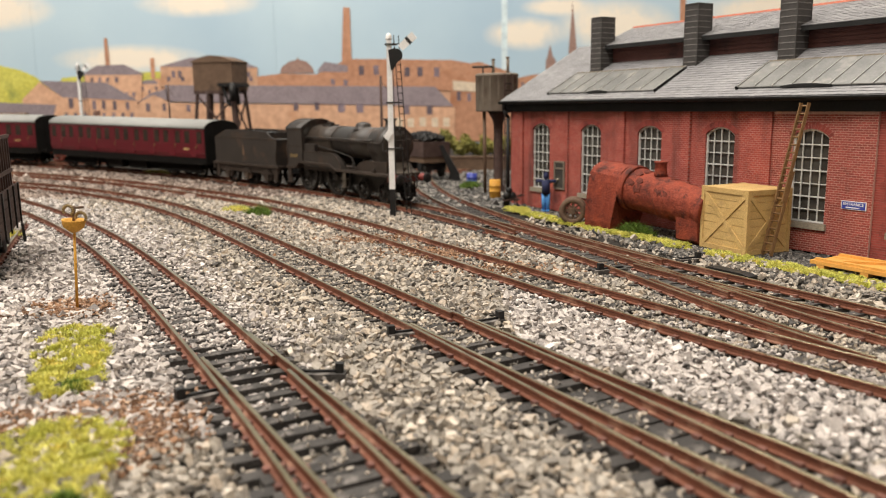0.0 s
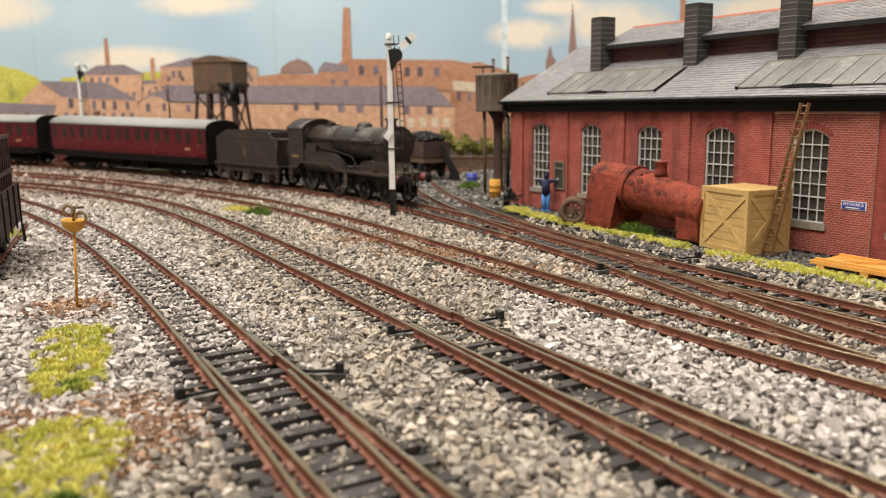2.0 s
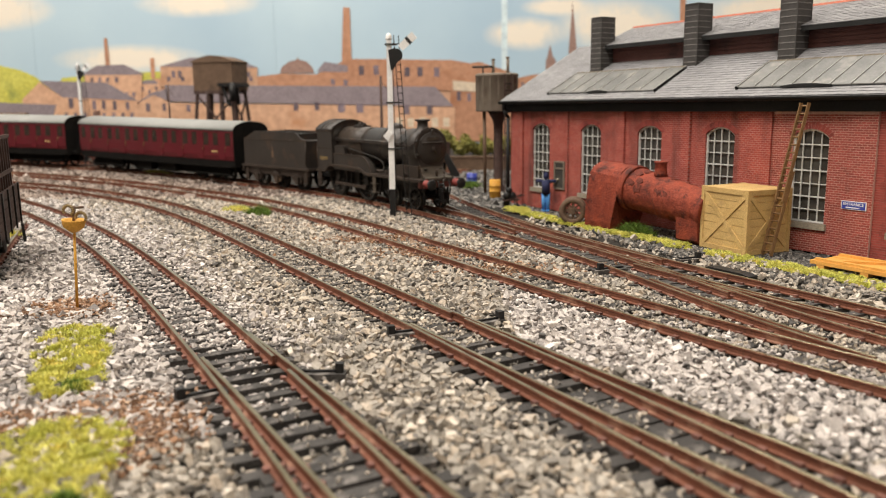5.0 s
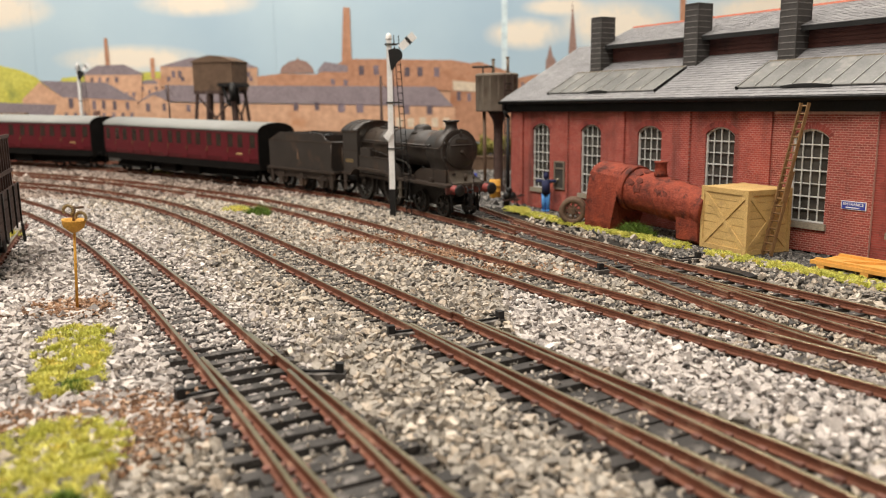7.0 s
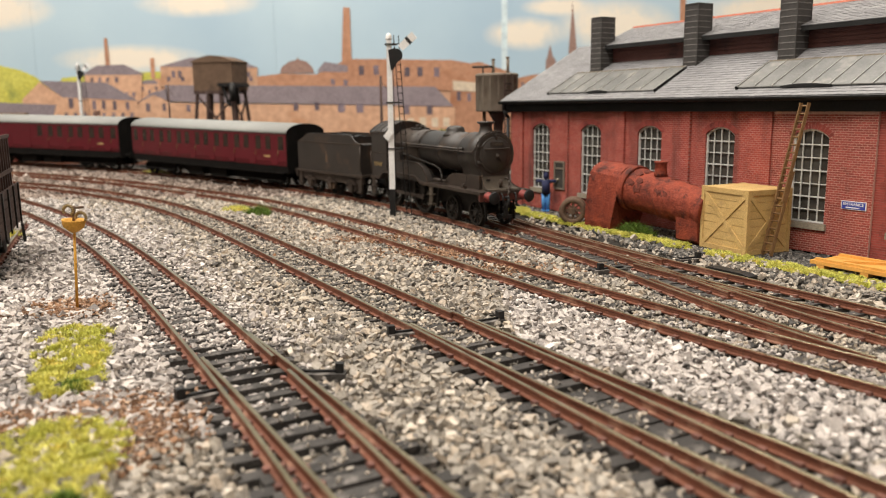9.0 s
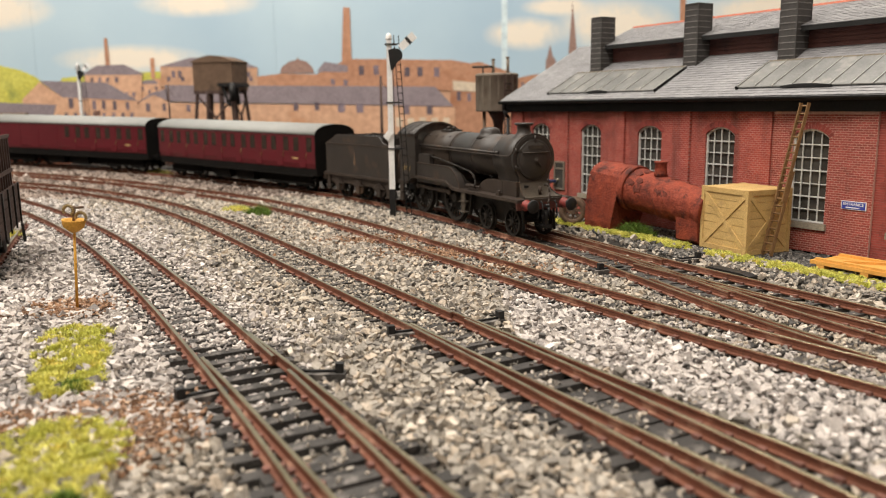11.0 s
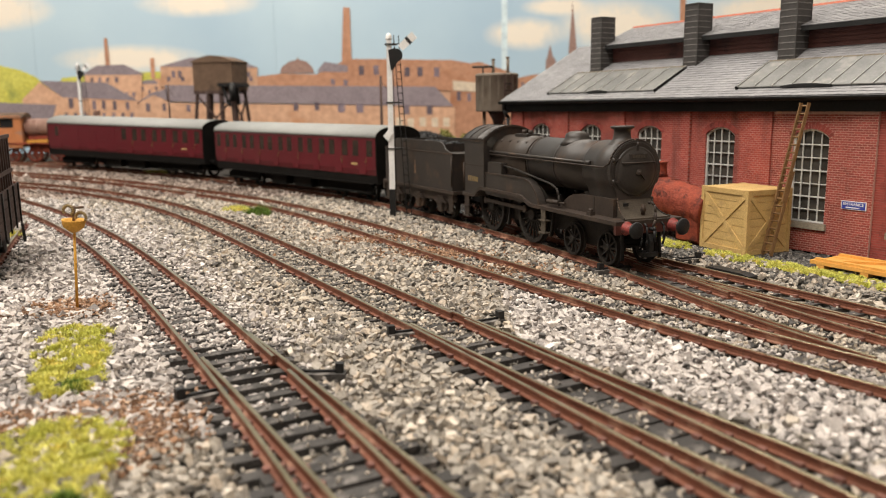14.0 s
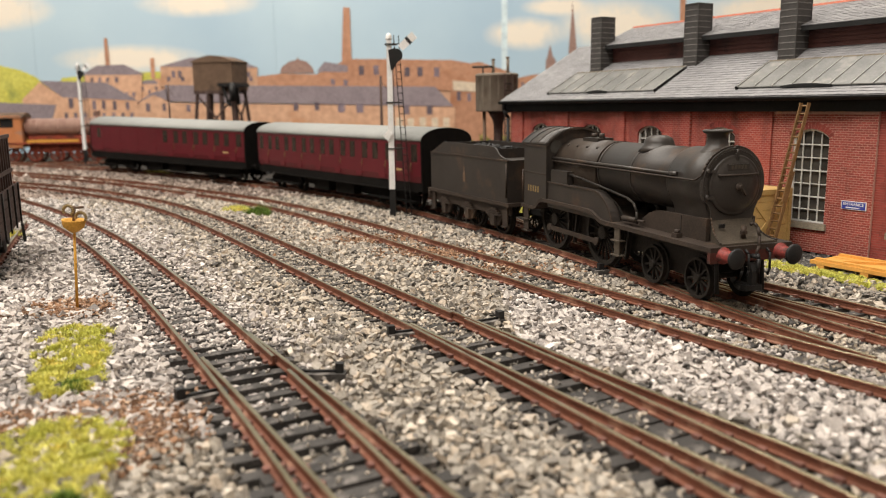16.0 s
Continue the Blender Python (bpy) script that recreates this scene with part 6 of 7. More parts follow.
def loose_wheel():
    w = thing("loose_wheel_set", at_shed(88.5, -27.5, 7.3, 44), "rusty brown loose wheel set by the boiler", "wheel set")
    for y in (-3.5, 3.5):
        bm = bmesh.new()
        lathe(bm, [(4.6, y - 1.2), (7.2, y - 1.2), (7.2, y + 1.1), (4.8, y + 1.1), (4.4, y + 0.4), (4.4, y - 0.6)], (0, 0, 0), "y", 30, caps=False)
        wheel = part("wheel", bm, M_tank, w, "rusty wheel tyre")
        bm = bmesh.new()
        lathe(bm, [(1.6, y - 1.3), (1.6, y + 1.2)], (0, 0, 0), "y", 14)
        part("hub", bm, M_tank, wheel)
        for k in range(8):
            a = math.pi * k / 4
            bm = bmesh.new()
            beam(bm, (1.2 * math.sin(a), y, 1.2 * math.cos(a)), (5.0 * math.sin(a), y, 5.0 * math.cos(a)), 0.8, 0.7, (0, 1, 0))
            part("spoke", bm, M_tank, wheel)
    bm = bmesh.new()
    rod(bm, (0, -4, 0), (0, 4, 0), 0.9)
    part("axle", bm, M_tank, w)


loose_wheel()


def crate():
    c = thing("wooden_crate", at_shed(190.4, -16.4, 0, -8), "large yellow pine packing crate with crossed braces", "crate")
    hx, hy, h = 13.7, 12.0, 27.6
    bm = bmesh.new()
    box(bm, -hx + 0.6, hx - 0.6, -hy + 0.6, hy - 0.6, 0.2, h - 0.5)
    part("core", bm, M_crate, c)
    n = 7
    for sd in (-1, 1):
        for k in range(n):
            z0, z1 = 1.6 + k * (h - 3.2) / n, 1.6 + (k + 1) * (h - 3.2) / n - 0.22
            bm = bmesh.new()
            box(bm, -hx + 0.4, hx - 0.4, sd * (hy - 0.6), sd * (hy - 0.15), z0, z1)
            part("board", bm, M_crate, c)
            bm = bmesh.new()
            box(bm, sd * (hx - 0.6), sd * (hx - 0.15), -hy + 0.4, hy - 0.4, z0, z1)
            part("board", bm, M_crate, c)
        for s2 in (-1, 1):
            bm = bmesh.new()
            box(bm, sd * hx - 1.3 if sd > 0 else -hx - 0.35, hx + 0.35 if sd > 0 else -hx + 1.3, s2 * hy - 1.3 if s2 > 0 else -hy - 0.35, hy + 0.35 if s2 > 0 else -hy + 1.3, 0, h)
            part("corner_post", bm, M_crate, c, bevel=0.15)
            z = (0.1, 2.2) if s2 < 0 else (h - 2.2, h - 0.1)
            bm = bmesh.new()
            box(bm, -hx + 1.2, hx - 1.2, sd * hy - 0.3, sd * hy + 0.3, *z)
            part("rail", bm, M_crate, c, bevel=0.12)
            bm = bmesh.new()
            box(bm, sd * hx - 0.3, sd * hx + 0.3, -hy + 1.2, hy - 1.2, *z)
            part("rail", bm, M_crate, c, bevel=0.12)
            bm = bmesh.new()
            beam(bm, (-hx + 1.4, sd * (hy - 0.0 + 0.04 * s2), 2.4 if s2 > 0 else h - 2.4), (hx - 1.4, sd * (hy - 0.0 + 0.04 * s2), h - 2.4 if s2 > 0 else 2.4), 0.6, 1.9, (0, 0, 1))
            part("brace", bm, M_crate, c)
            bm = bmesh.new()
            beam(bm, (sd * (hx + 0.04 * s2), -hy + 1.4, 2.4 if s2 > 0 else h - 2.4), (sd * (hx + 0.04 * s2), hy - 1.4, h - 2.4 if s2 > 0 else 2.4), 0.6, 1.9, (0, 0, 1))
            part("brace", bm, M_crate, c)
    for k in range(8):
        bm = bmesh.new()
        box(bm, -hx + k * hx / 4 + 0.1, -hx + (k + 1) * hx / 4 - 0.1, -hy + 0.1, hy - 0.1, h - 0.6, h - 0.05)
        part("lid_board", bm, M_crate, c)


crate()


def ladder():
    t = thing("wooden_ladder", SHED, "long varnished extension ladder leaning on the eaves", "ladder")
    a, b = Vector((206.4, -21.6, 0)), Vector((211.8, -9.0, 63.5))
    d = (b - a)
    for sx in (-1.75, 1.75):
        for f0, f1, out in ((0.0, 0.56, 0.0), (0.36, 1.0, -0.9)):
            bm = bmesh.new()
            k = sx * (1.0 if out else 1.2)
            beam(bm, a + d * f0 + Vector((k, out, 0)), a + d * f1 + Vector((k, out, 0)), 0.7, 1.3)
            part("stile", bm, M_ladder, t)
    for i in range(20):
        q = a + d * (0.03 + i * 0.05)
        bm = bmesh.new()
        yo = -0.9 if i > 6 else 0
        rod(bm, q + Vector((-1.9, yo, 0)), q + Vector((1.9, yo, 0)), 0.4, seg=8)
        part("rung", bm, M_ladder, t)


ladder()


def timber_stack():
    t = thing("timber_pallet", at_shed(233.0, -20.0, 0, -2), "low stack of orange stained timber planks", "timber")
    for y0, z0, x0, x1 in ((-6.0, 1.5, -1.5, 44), (0.2, 1.5, 0, 45), (6.2, 1.5, -0.5, 43)):
        bm = bmesh.new()
        box(bm, x0, x1, y0 - 2.7, y0 + 2.7, z0, z0 + 1.5)
        part("plank", bm, M_plank, t, bevel=0.15)
    for x in (3, 21, 39):
        bm = bmesh.new()
        box(bm, x - 1.6, x + 1.6, -8.6, 8.6, 0, 1.5)
        part("bearer", bm, M_plank, t, bevel=0.15)
    for y in (-7.4, 7.2):
        bm = bmesh.new()
        box(bm, 0.4, 42.5, y - 0.9, y + 0.9, 3.0, 4.0)
        part("batten", bm, M_plank, t, bevel=0.15)
    bm = bmesh.new()
    beam(bm, (8, -6.6, 3.5), (22, 6.4, 3.5), 1.6, 0.9)
    part("batten", bm, M_plank, t)


timber_stack()


def entrance_sign():
    t = thing("wall_sign", at_shed(231.0, -1.45, 22.1), "small blue enamel sign on the brick wall reading ENTRANCE", "sign")
    bm = bmesh.new()
    box(bm, -5.3, 5.3, -0.35, 0.12, -1.75, 1.75)
    part("rim", bm, M_white, t, "thin white rim", 0.1)
    bm = bmesh.new()
    box(bm, -5.0, 5.0, -0.45, -0.3, -1.5, 1.5)
    part("plate", bm, M_blue, t, "blue enamel plate")
    cu = bpy.data.curves.new("letters", "FONT")
    cu.body, cu.size, cu.align_x, cu.extrude = "ENTRANCE", 1.75 * MM, "CENTER", 0.05 * MM
    tmp = new("letters", cu)
    me = bpy.data.meshes.new_from_object(tmp)
    bpy.data.objects.remove(tmp)
    me.materials.append(M_white)
    ob = new("letters", me)
    ob.parent = t
    ob.matrix_basis = Matrix.Translation((0, -0.52 * MM, -0.05 * MM)) @ Matrix.Rotation(radians(90), 4, "X")
    bm = bmesh.new()
    box(bm, -2.6, 2.6, -0.58, -0.44, -1.05, -0.7)
    prism(bm, [(-3.4, -0.87), (-2.4, -0.45), (-2.4, -1.3)], "y", -0.58, -0.44)
    part("arrow", bm, M_white, t)


entrance_sign()


def notice_case():
    t = thing("notice_board", at_shed(45.4, -1.35, 21.9), "narrow grey-framed dark notice board on the wall", "notice board")
    bm = bmesh.new()
    for x in (-4.3, 4.3):
        box(bm, x - 0.5, x + 0.5, -0.9, 0.05, -8.4, 8.4)
    for z in (-8.0, 4.2, 8.0):
        box(bm, -4.3, 4.3, -0.85, 0.05, z - 0.5, z + 0.5)
    part("frame", bm, M_iron, t)
    bm = bmesh.new()
    box(bm, -4, 4, -0.4, 0.05, -8, 8)
    part("panel", bm, M_glass, t)


notice_case()


def worker_figure():
    """A small painted figurine: one plain mesh."""
    bm = bmesh.new()
    for sd in (-1, 1):
        rod(bm, (sd * 1.0, 0, 0.2), (sd * 1.0, 0, 8.6), 0.95, 1.15)
        box(bm, sd * 1.0 - 0.8, sd * 1.0 + 0.8, -1.7, 0.9, 0, 0.8)
    lower = len(bm.faces)
    for sd in (-1, 1):
        rod(bm, (sd * 1.6, 0, 14.4), (sd * 4.8, 0.5, 14.6), 0.85, 0.7)
    rod(bm, (0, 0, 8.2), (0, 0, 15.2), 1.9, 2.1, 14)
    body = len(bm.faces)
    for sd in (-1, 1):
        rod(bm, (sd * 4.7, 0.5, 14.5), (sd * 6.0, 0.8, 15.8), 0.65, 0.6)
    arms = len(bm.faces)
    lathe(bm, [(0.5, 15.2), (1.2, 16.2), (1.35, 17.4), (0.9, 18.6), (0.2, 19.0)], seg=14)
    bm.faces.ensure_lookup_table()
    for i, f in enumerate(bm.faces):
        f.material_index = 0 if i < lower else 2 if body <= i < arms else 1
    ob = part("figurine", bm, [M_bluecloth, M_navy, M_sill])
    m = at_shed(39.5, -7.2, 0, 42) @ Matrix.Scale(1.26, 4)
    m.translation *= MM
    ob.matrix_basis = m
    tagged(ob, "tiny figurine in blue trousers and navy jacket", "figurine")


worker_figure()


def oil_drum(x, y, material, label, h=10.5, r=3.6):
    t = thing("oil_drum", pose(x, y, 0), label, "drum", "drums by the shed")
    bm = bmesh.new()
    lathe(bm, [(r - 0.3, 0), (r, 0.3), (r, h * 0.33), (r + 0.3, h * 0.35), (r, h * 0.37), (r, h * 0.65), (r + 0.3, h * 0.67), (r, h * 0.69), (r, h - 0.3), (r - 0.4, h), (r - 0.5, h - 0.5)], seg=24)
    part("drum_body", bm, material, t)
    bm = bmesh.new()
    lathe(bm, [(0.8, h - 0.5), (0.8, h)], (1.4, 0, 0), seg=10)
    part("bung", bm, M_black, t)


oil_drum(24.2, 640, M_blue, "small blue oil drum beside the water tower", 10, 4.2)
oil_drum(37.2, 556, M_yellow, "ochre yellow oil drum by the shed corner", 12.5, 4.0)


def barrow():
    t = thing("sack_barrow", at_shed(9.3, -11.0, 0, 78), "dark loaded hand barrow by the shed corner", "barrow")
    bm = bmesh.new()
    box(bm, -5.5, 5.5, -2.5, 2.5, 4.0, 4.8)
    part("bed", bm, M_wood_dark, t)
    bm = bmesh.new()
    lathe(bm, [(2.2, -0.5), (2.2, 0.5)], (-3.5, 0, 2.2), "y", 16)
    part("wheel", bm, M_black, t)
    for sd in (-1, 1):
        bm = bmesh.new()
        beam(bm, (-5, sd * 2, 4.4), (8.5, sd * 2, 7.2), 0.6, 0.6)
        part("handle", bm, M_wood_dark, t)
        bm = bmesh.new()
        beam(bm, (3, sd * 2, 4.4), (3.4, sd * 2, 0), 0.6, 0.6)
        part("leg", bm, M_black, t)
    for x, r, z in ((-3.2, 2.6, 7.2), (0.8, 2.4, 7.0), (-1.6, 2.1, 10.4)):
        bm = bmesh.new()
        lathe(bm, [(0.3, z - r), (r * 0.8, z - r * 0.8), (r, z), (r * 0.8, z + r * 0.7), (0.3, z + r)], (x, 0, 0), "z", 12)
        part("sack", bm, M_black, t)


barrow()


# ---- wagons and stock standing about ----
def side_wagon():
    w = thing("open_wagon", pose(-194, 361, RAIL_Z + 0.6, 0, 0, -68.3), "weathered dark wooden wagon with a tall slatted load", "wagon")
    # x runs towards the viewer along the near side, y is to the outer side
    ln, wd = 72.0, -32.0
    bm = bmesh.new()
    box(bm, 0.4, ln - 0.4, wd + 0.4, -0.4, 12.0, 29.0)
    part("body", bm, M_wood_dark, w)
    for k in range(5):
        z = 12.0 + k * 3.5
        for y0, y1 in ((-0.5, 0.1), (wd - 0.1, wd + 0.5)):
            bm = bmesh.new()
            box(bm, 0, ln, y0, y1, z, z + 3.2)
            part("side_plank", bm, M_wood_dark, w)
        bm = bmesh.new()
        box(bm, -0.1, 0.5, wd, 0, z, z + 3.2)
        part("end_plank", bm, M_wood_dark, w)
    for x in (1.2, 18, 36, 54, 70.8):
        bm = bmesh.new()
        box(bm, x - 0.8, x + 0.8, 0.1, 0.8, 11, 29.6)
        part("strap", bm, M_black, w)
    bm = bmesh.new()
    box(bm, 4.5, ln - 4, wd + 3, -2.2, 29, 51)
    load = part("load", bm, M_wood_dark, w, "tall dark slatted load", 0.3)
    for k in range(9):
        x = 4.5 + k * 7.2
        bm = bmesh.new()
        box(bm, x, x + 1.6, -2.3, -1.2, 29, 51.4)
        part("batten", bm, M_wood_dark, load)
    for z in (35, 50):
        bm = bmesh.new()
        box(bm, 4.0, ln - 3.4, -1.4, -0.6, z, z + 1.5)
        part("band", bm, M_wood_dark, load)
    bm = bmesh.new()
    box(bm, 1, ln - 1, wd + 4, -4, 9.4, 12)
    part("underframe", bm, M_black, w)
    for x in (16, 56):
        for y in (-16 - 9.5, -16 + 9.5):
            bm = bmesh.new()
            lathe(bm, [(5.0, y - 1.1), (6.2, y - 1.1), (6.2, y + 1.1), (5.0, y + 1.1)], (x, 0, 6.2), "y", 26)
            part("wheel", bm, M_wheel, w)
        bm = bmesh.new()
        prism(bm, [(x - 5, 10), (x + 5, 10), (x + 2, 4), (x - 2, 4)], "y", -4.6, -3.6)
        part("axle_guard", bm, M_black, w)
    bm = bmesh.new()
    rod(bm, (0, -5, 12), (-5, -5, 12), 1.2)
    rod(bm, (-5, -5, 12), (-6, -5, 12), 2.5)
    part("buffer", bm, M_black, w)
    bm = bmesh.new()
    beam(bm, (4, 0.8, 11), (7, 1.6, 3), 1.2, 0.6)
    part("brake_lever", bm, M_black, w)
    return w


track("wagon_siding", spline([(180, -17), (264, 6.5), (409, 46), (500, 70)]), "short siding under the parked wagon", [(-HALF, 0, BIG), (HALF, 0, BIG)], split=0)
side_wagon()
far_track()


def coal_wagon():
    w = thing("coal_wagon", pose(-15, 707, RAIL_Z, 0, 0, 118), "dark brown coal wagon standing on the shed road", "wagon")
    bm = bmesh.new()
    box(bm, -23, 23, -13, 13, 18, 31)
    part("body", bm, M_wood_dark, w, bevel=0.4)
    bm = bmesh.new()
    box(bm, -22, 22, -12, 12, 13, 18)
    part("solebar", bm, M_tank, w, "pale dusty solebar")
    rnd = random.Random(8)
    bm = bmesh.new()
    for k in range(160):
        x, y = rnd.uniform(-20, 20), rnd.uniform(-10.5, 10.5)
        r = rnd.uniform(1.2, 2.4)
        z = 32 + 5 * (1 - (x / 24) ** 2) * (1 - (y / 16) ** 2)
        box(bm, -r, r, -r, r, -r * 0.8, r * 0.8, Matrix.Translation((x, y, z)) @ Euler((rnd.random() * 6, rnd.random() * 6, 0)).to_matrix().to_4x4())
    part("coal", bm, M_black, w, "heaped coal")["kind"] = "stuff"
    for x in (-13, 13):
        for y in (-9, 9):
            bm = bmesh.new()
            lathe(bm, [(4.8, y - 1.1), (6.5, y - 1.1), (6.5, y + 1.1), (4.8, y + 1.1)], (x, 0, 6.5), "y", 24)
            lathe(bm, [(4.9, y - 0.3), (4.9, y + 0.3)], (x, 0, 6.5), "y", 24)
            part("wheel", bm, M_wheel, w)
        bm = bmesh.new()
        box(bm, x - 4, x + 4, -12, 12, 6, 13)
        part("axle_guard", bm, M_black, w)


coal_wagon()


def coal_chute():
    w = thing("coal_chute", pose(7, 690, 0, 0, 0, 0), "dark sloping timber chute beside the shed road", "chute")
    bm = bmesh.new()
    prism(bm, [(-9, 30), (-6, 31), (8, 6), (9, 0), (-2, 0), (0, 6)], "y", -5, 8)
    part("ramp", bm, M_black, w, bevel=0.3)


coal_chute()


def rusty_locomotive():
    """Stands still on the far siding behind the main line."""
    w = thing("tank_locomotive", pose(-484, 985, RAIL_Z, 0, 0, 6), "rusty orange tank locomotive parked on the far siding", "locomotive")
    bm = bmesh.new()
    lathe(bm, [(10.5, -24), (10.5, 52), (11.2, 52.2), (11.2, 66), (9, 67.5), (0.5, 68)], (0, 0, 42), "x", 30)
    part("boiler", bm, M_pink_grey, w, "pinkish grey weathered boiler")
    for x in (-10, 14, 38, 52):
        bm = bmesh.new()
        lathe(bm, [(10.4, x), (10.9, x), (10.9, x + 1.2), (10.4, x + 1.2)], (0, 0, 42), "x", 30)
        part("boiler_band", bm, M_pink_grey, w)
    bm = bmesh.new()
    box(bm, -27, -25, -15, 15, 18, 56)
    part("cab_front", bm, M_orange_rust, w)
    bm = bmesh.new()
    box(bm, -62, -60, -15, 15, 18, 40)
    part("cab_back", bm, M_orange_rust, w)
    for sd in (-1, 1):
        bm = bmesh.new()
        y0, y1 = (14.2, 15.2) if sd > 0 else (-15.2, -14.2)
        box(bm, -62, -25, y0, y1, 18, 42)
        box(bm, -62, -50, y0, y1, 42, 56)
        box(bm, -34, -25, y0, y1, 42, 56)
        box(bm, -50, -34, y0, y1, 53, 56)
        part("cab_side", bm, M_orange_rust, w, "orange rusty cab side with window opening")
    bm = bmesh.new()
    prism(bm, arc_pts(24, 0, 36, 48, 132, 14) + [(-15, 55), (15, 55)], "x", -64, -23)
    part("cab_roof", bm, M_tank, w, "dull brown cab roof")
    # Solid near-black block stands for the shade inside the cab.
    bm = bmesh.new()
    box(bm, -60, -28, -13, 13, 40, 55)
    part("cab_shade_block", bm, M_shade, w)
    bm = bmesh.new()
    box(bm, -64, 72, -16, 16, 22, 24)
    part("footplate", bm, M_red_rust, w)
    bm = bmesh.new()
    box(bm, -20, 60, -9, 9, 12, 32)
    part("frame", bm, M_red_rust, w)
    for sd in (-1, 1):
        bm = bmesh.new()
        box(bm, -20, 40, sd * 13, sd * 15.5, 24, 27)
        part("pipe_run", bm, M_yellow, w, "dull yellow pipe")
    for x in (-40, -14, 12, 36, 58):
        for y in (-9, 9):
            bm = bmesh.new()
            lathe(bm, [(6.6, y - 1.2), (8.8, y - 1.2), (8.8, y + 1.2), (6.6, y + 1.2)], (x, 0, 8.8), "y", 28, caps=False)
            for k in range(5):
                a = math.pi * k / 5
                beam(bm, (-7 * math.sin(a) + x, y, 8.8 - 7 * math.cos(a)), (7 * math.sin(a) + x, y, 8.8 + 7 * math.cos(a)), 0.9, 0.9, (0, 1, 0))
            part("wheel", bm, M_red_rust, w)
    bm = bmesh.new()
    lathe(bm, [(4, 51), (3.4, 54), (3.6, 60), (4.2, 61)], (60, 0, 0), "z", 18)
    part("chimney", bm, M_pink_grey, w)


rusty_locomotive()


def lamp_stand():
    t = thing("yellow_post", pose(-120.8, 253.3, 0, 0, 4.6, 0), "thin ochre post with a yellow dish and curled black ironwork", "post")
    bm = bmesh.new()
    rod(bm, (0, 0, -0.8), (-0.6, 0, 26.4), 0.48, 0.4)
    part("stem", bm, M_yellow, t)
    bm = bmesh.new()
    lathe(bm, [(0.5, 25.6), (1.6, 26.2), (3.2, 27.6), (3.6, 29.4), (3.7, 30.0), (3.3, 29.8), (2.6, 28.2), (0.3, 27.4)], (-0.7, 0, 0), "z", 24)
    part("dish", bm, M_yellow, t, "chipped yellow dish")

    def curl(cx, cz, r, a0, a1):
        bm = bmesh.new()
        pts = [(cx + r * math.cos(radians(a0 + (a1 - a0) * i / 12)), -0.3, cz + r * math.sin(radians(a0 + (a1 - a0) * i / 12))) for i in range(13)]
        for a, b in zip(pts, pts[1:]):
            rod(bm, a, b, 0.5, seg=8)
        part("curl", bm, M_dull_gold, t, "dark brass-edged curl")
    curl(-2.3, 32.8, 1.6, -60, 220)
    curl(1.7, 30.8, 1.7, -30, 200)
    bm = bmesh.new()
    rod(bm, (-0.7, 0, 28), (-0.6, 0, 34.4), 0.5)
    rod(bm, (-0.6, 0, 33.8), (2.6, 0, 34.2), 0.4)
    part("spindle", bm, M_tank, t)


lamp_stand()


def point_motor(x, y, rz, ln, cube):
    t = thing("point_timber", pose(x, y, 0.55, 0, 0, rz), "dark timber with a small black block beside the turnout", "point lever", "turnout timbers")
    bm = bmesh.new()
    box(bm, 0, ln, -1.9, 1.9, -2, 0.6)
    part("timber", bm, M_sleeper, t, bevel=0.2)
    bm = bmesh.new()
    box(bm, cube - 1.0, cube + 1.0, -1.0, 1.0, 0.6, 3.0)
    part("block", bm, M_black, t, bevel=0.25)
    bm = bmesh.new()
    rod(bm, (1, 0, 1.0), (ln - 1, 0, 1.0), 0.35)
    part("tie_bar", bm, M_black, t)


point_motor(-60, 167, 33, 12, 1.2)
point_motor(-37, 184, 0, 13, 11.5)
point_motor(-16, 216, 20, 12, 1.0)
point_motor(8, 226, 28, 11, 10.0)
point_motor(58, 299, 18, 14, 3.0)
point_motor(18, 400, 20, 12, 5.0)
point_motor(96, 318, 15, 11, 9.5)


def trackside_box():
    t = thing("cable_trough", pose(102, 297, 0, 0, 0, -63), "flat black trough beside the shed road", "trough")
    bm = bmesh.new()
    prism(bm, [(0, 0), (21, 0), (21, 2.4), (18, 3.0), (2, 3.0), (0, 2.2)], "y", -2.4, 2.4)
    part("trough", bm, M_black, t, bevel=0.2)


trackside_box()


def low_wall():
    bm = bmesh.new()
    box(bm, 0, 75, 790, 796, 0, 12.5)
    box(bm, -1, 76, 789, 797, 12.5, 14)
    tagged(part("retaining_wall", bm, M_tank, None, "", 0.4), "low dark retaining wall behind the yard", "wall", "", "structure")


low_wall()


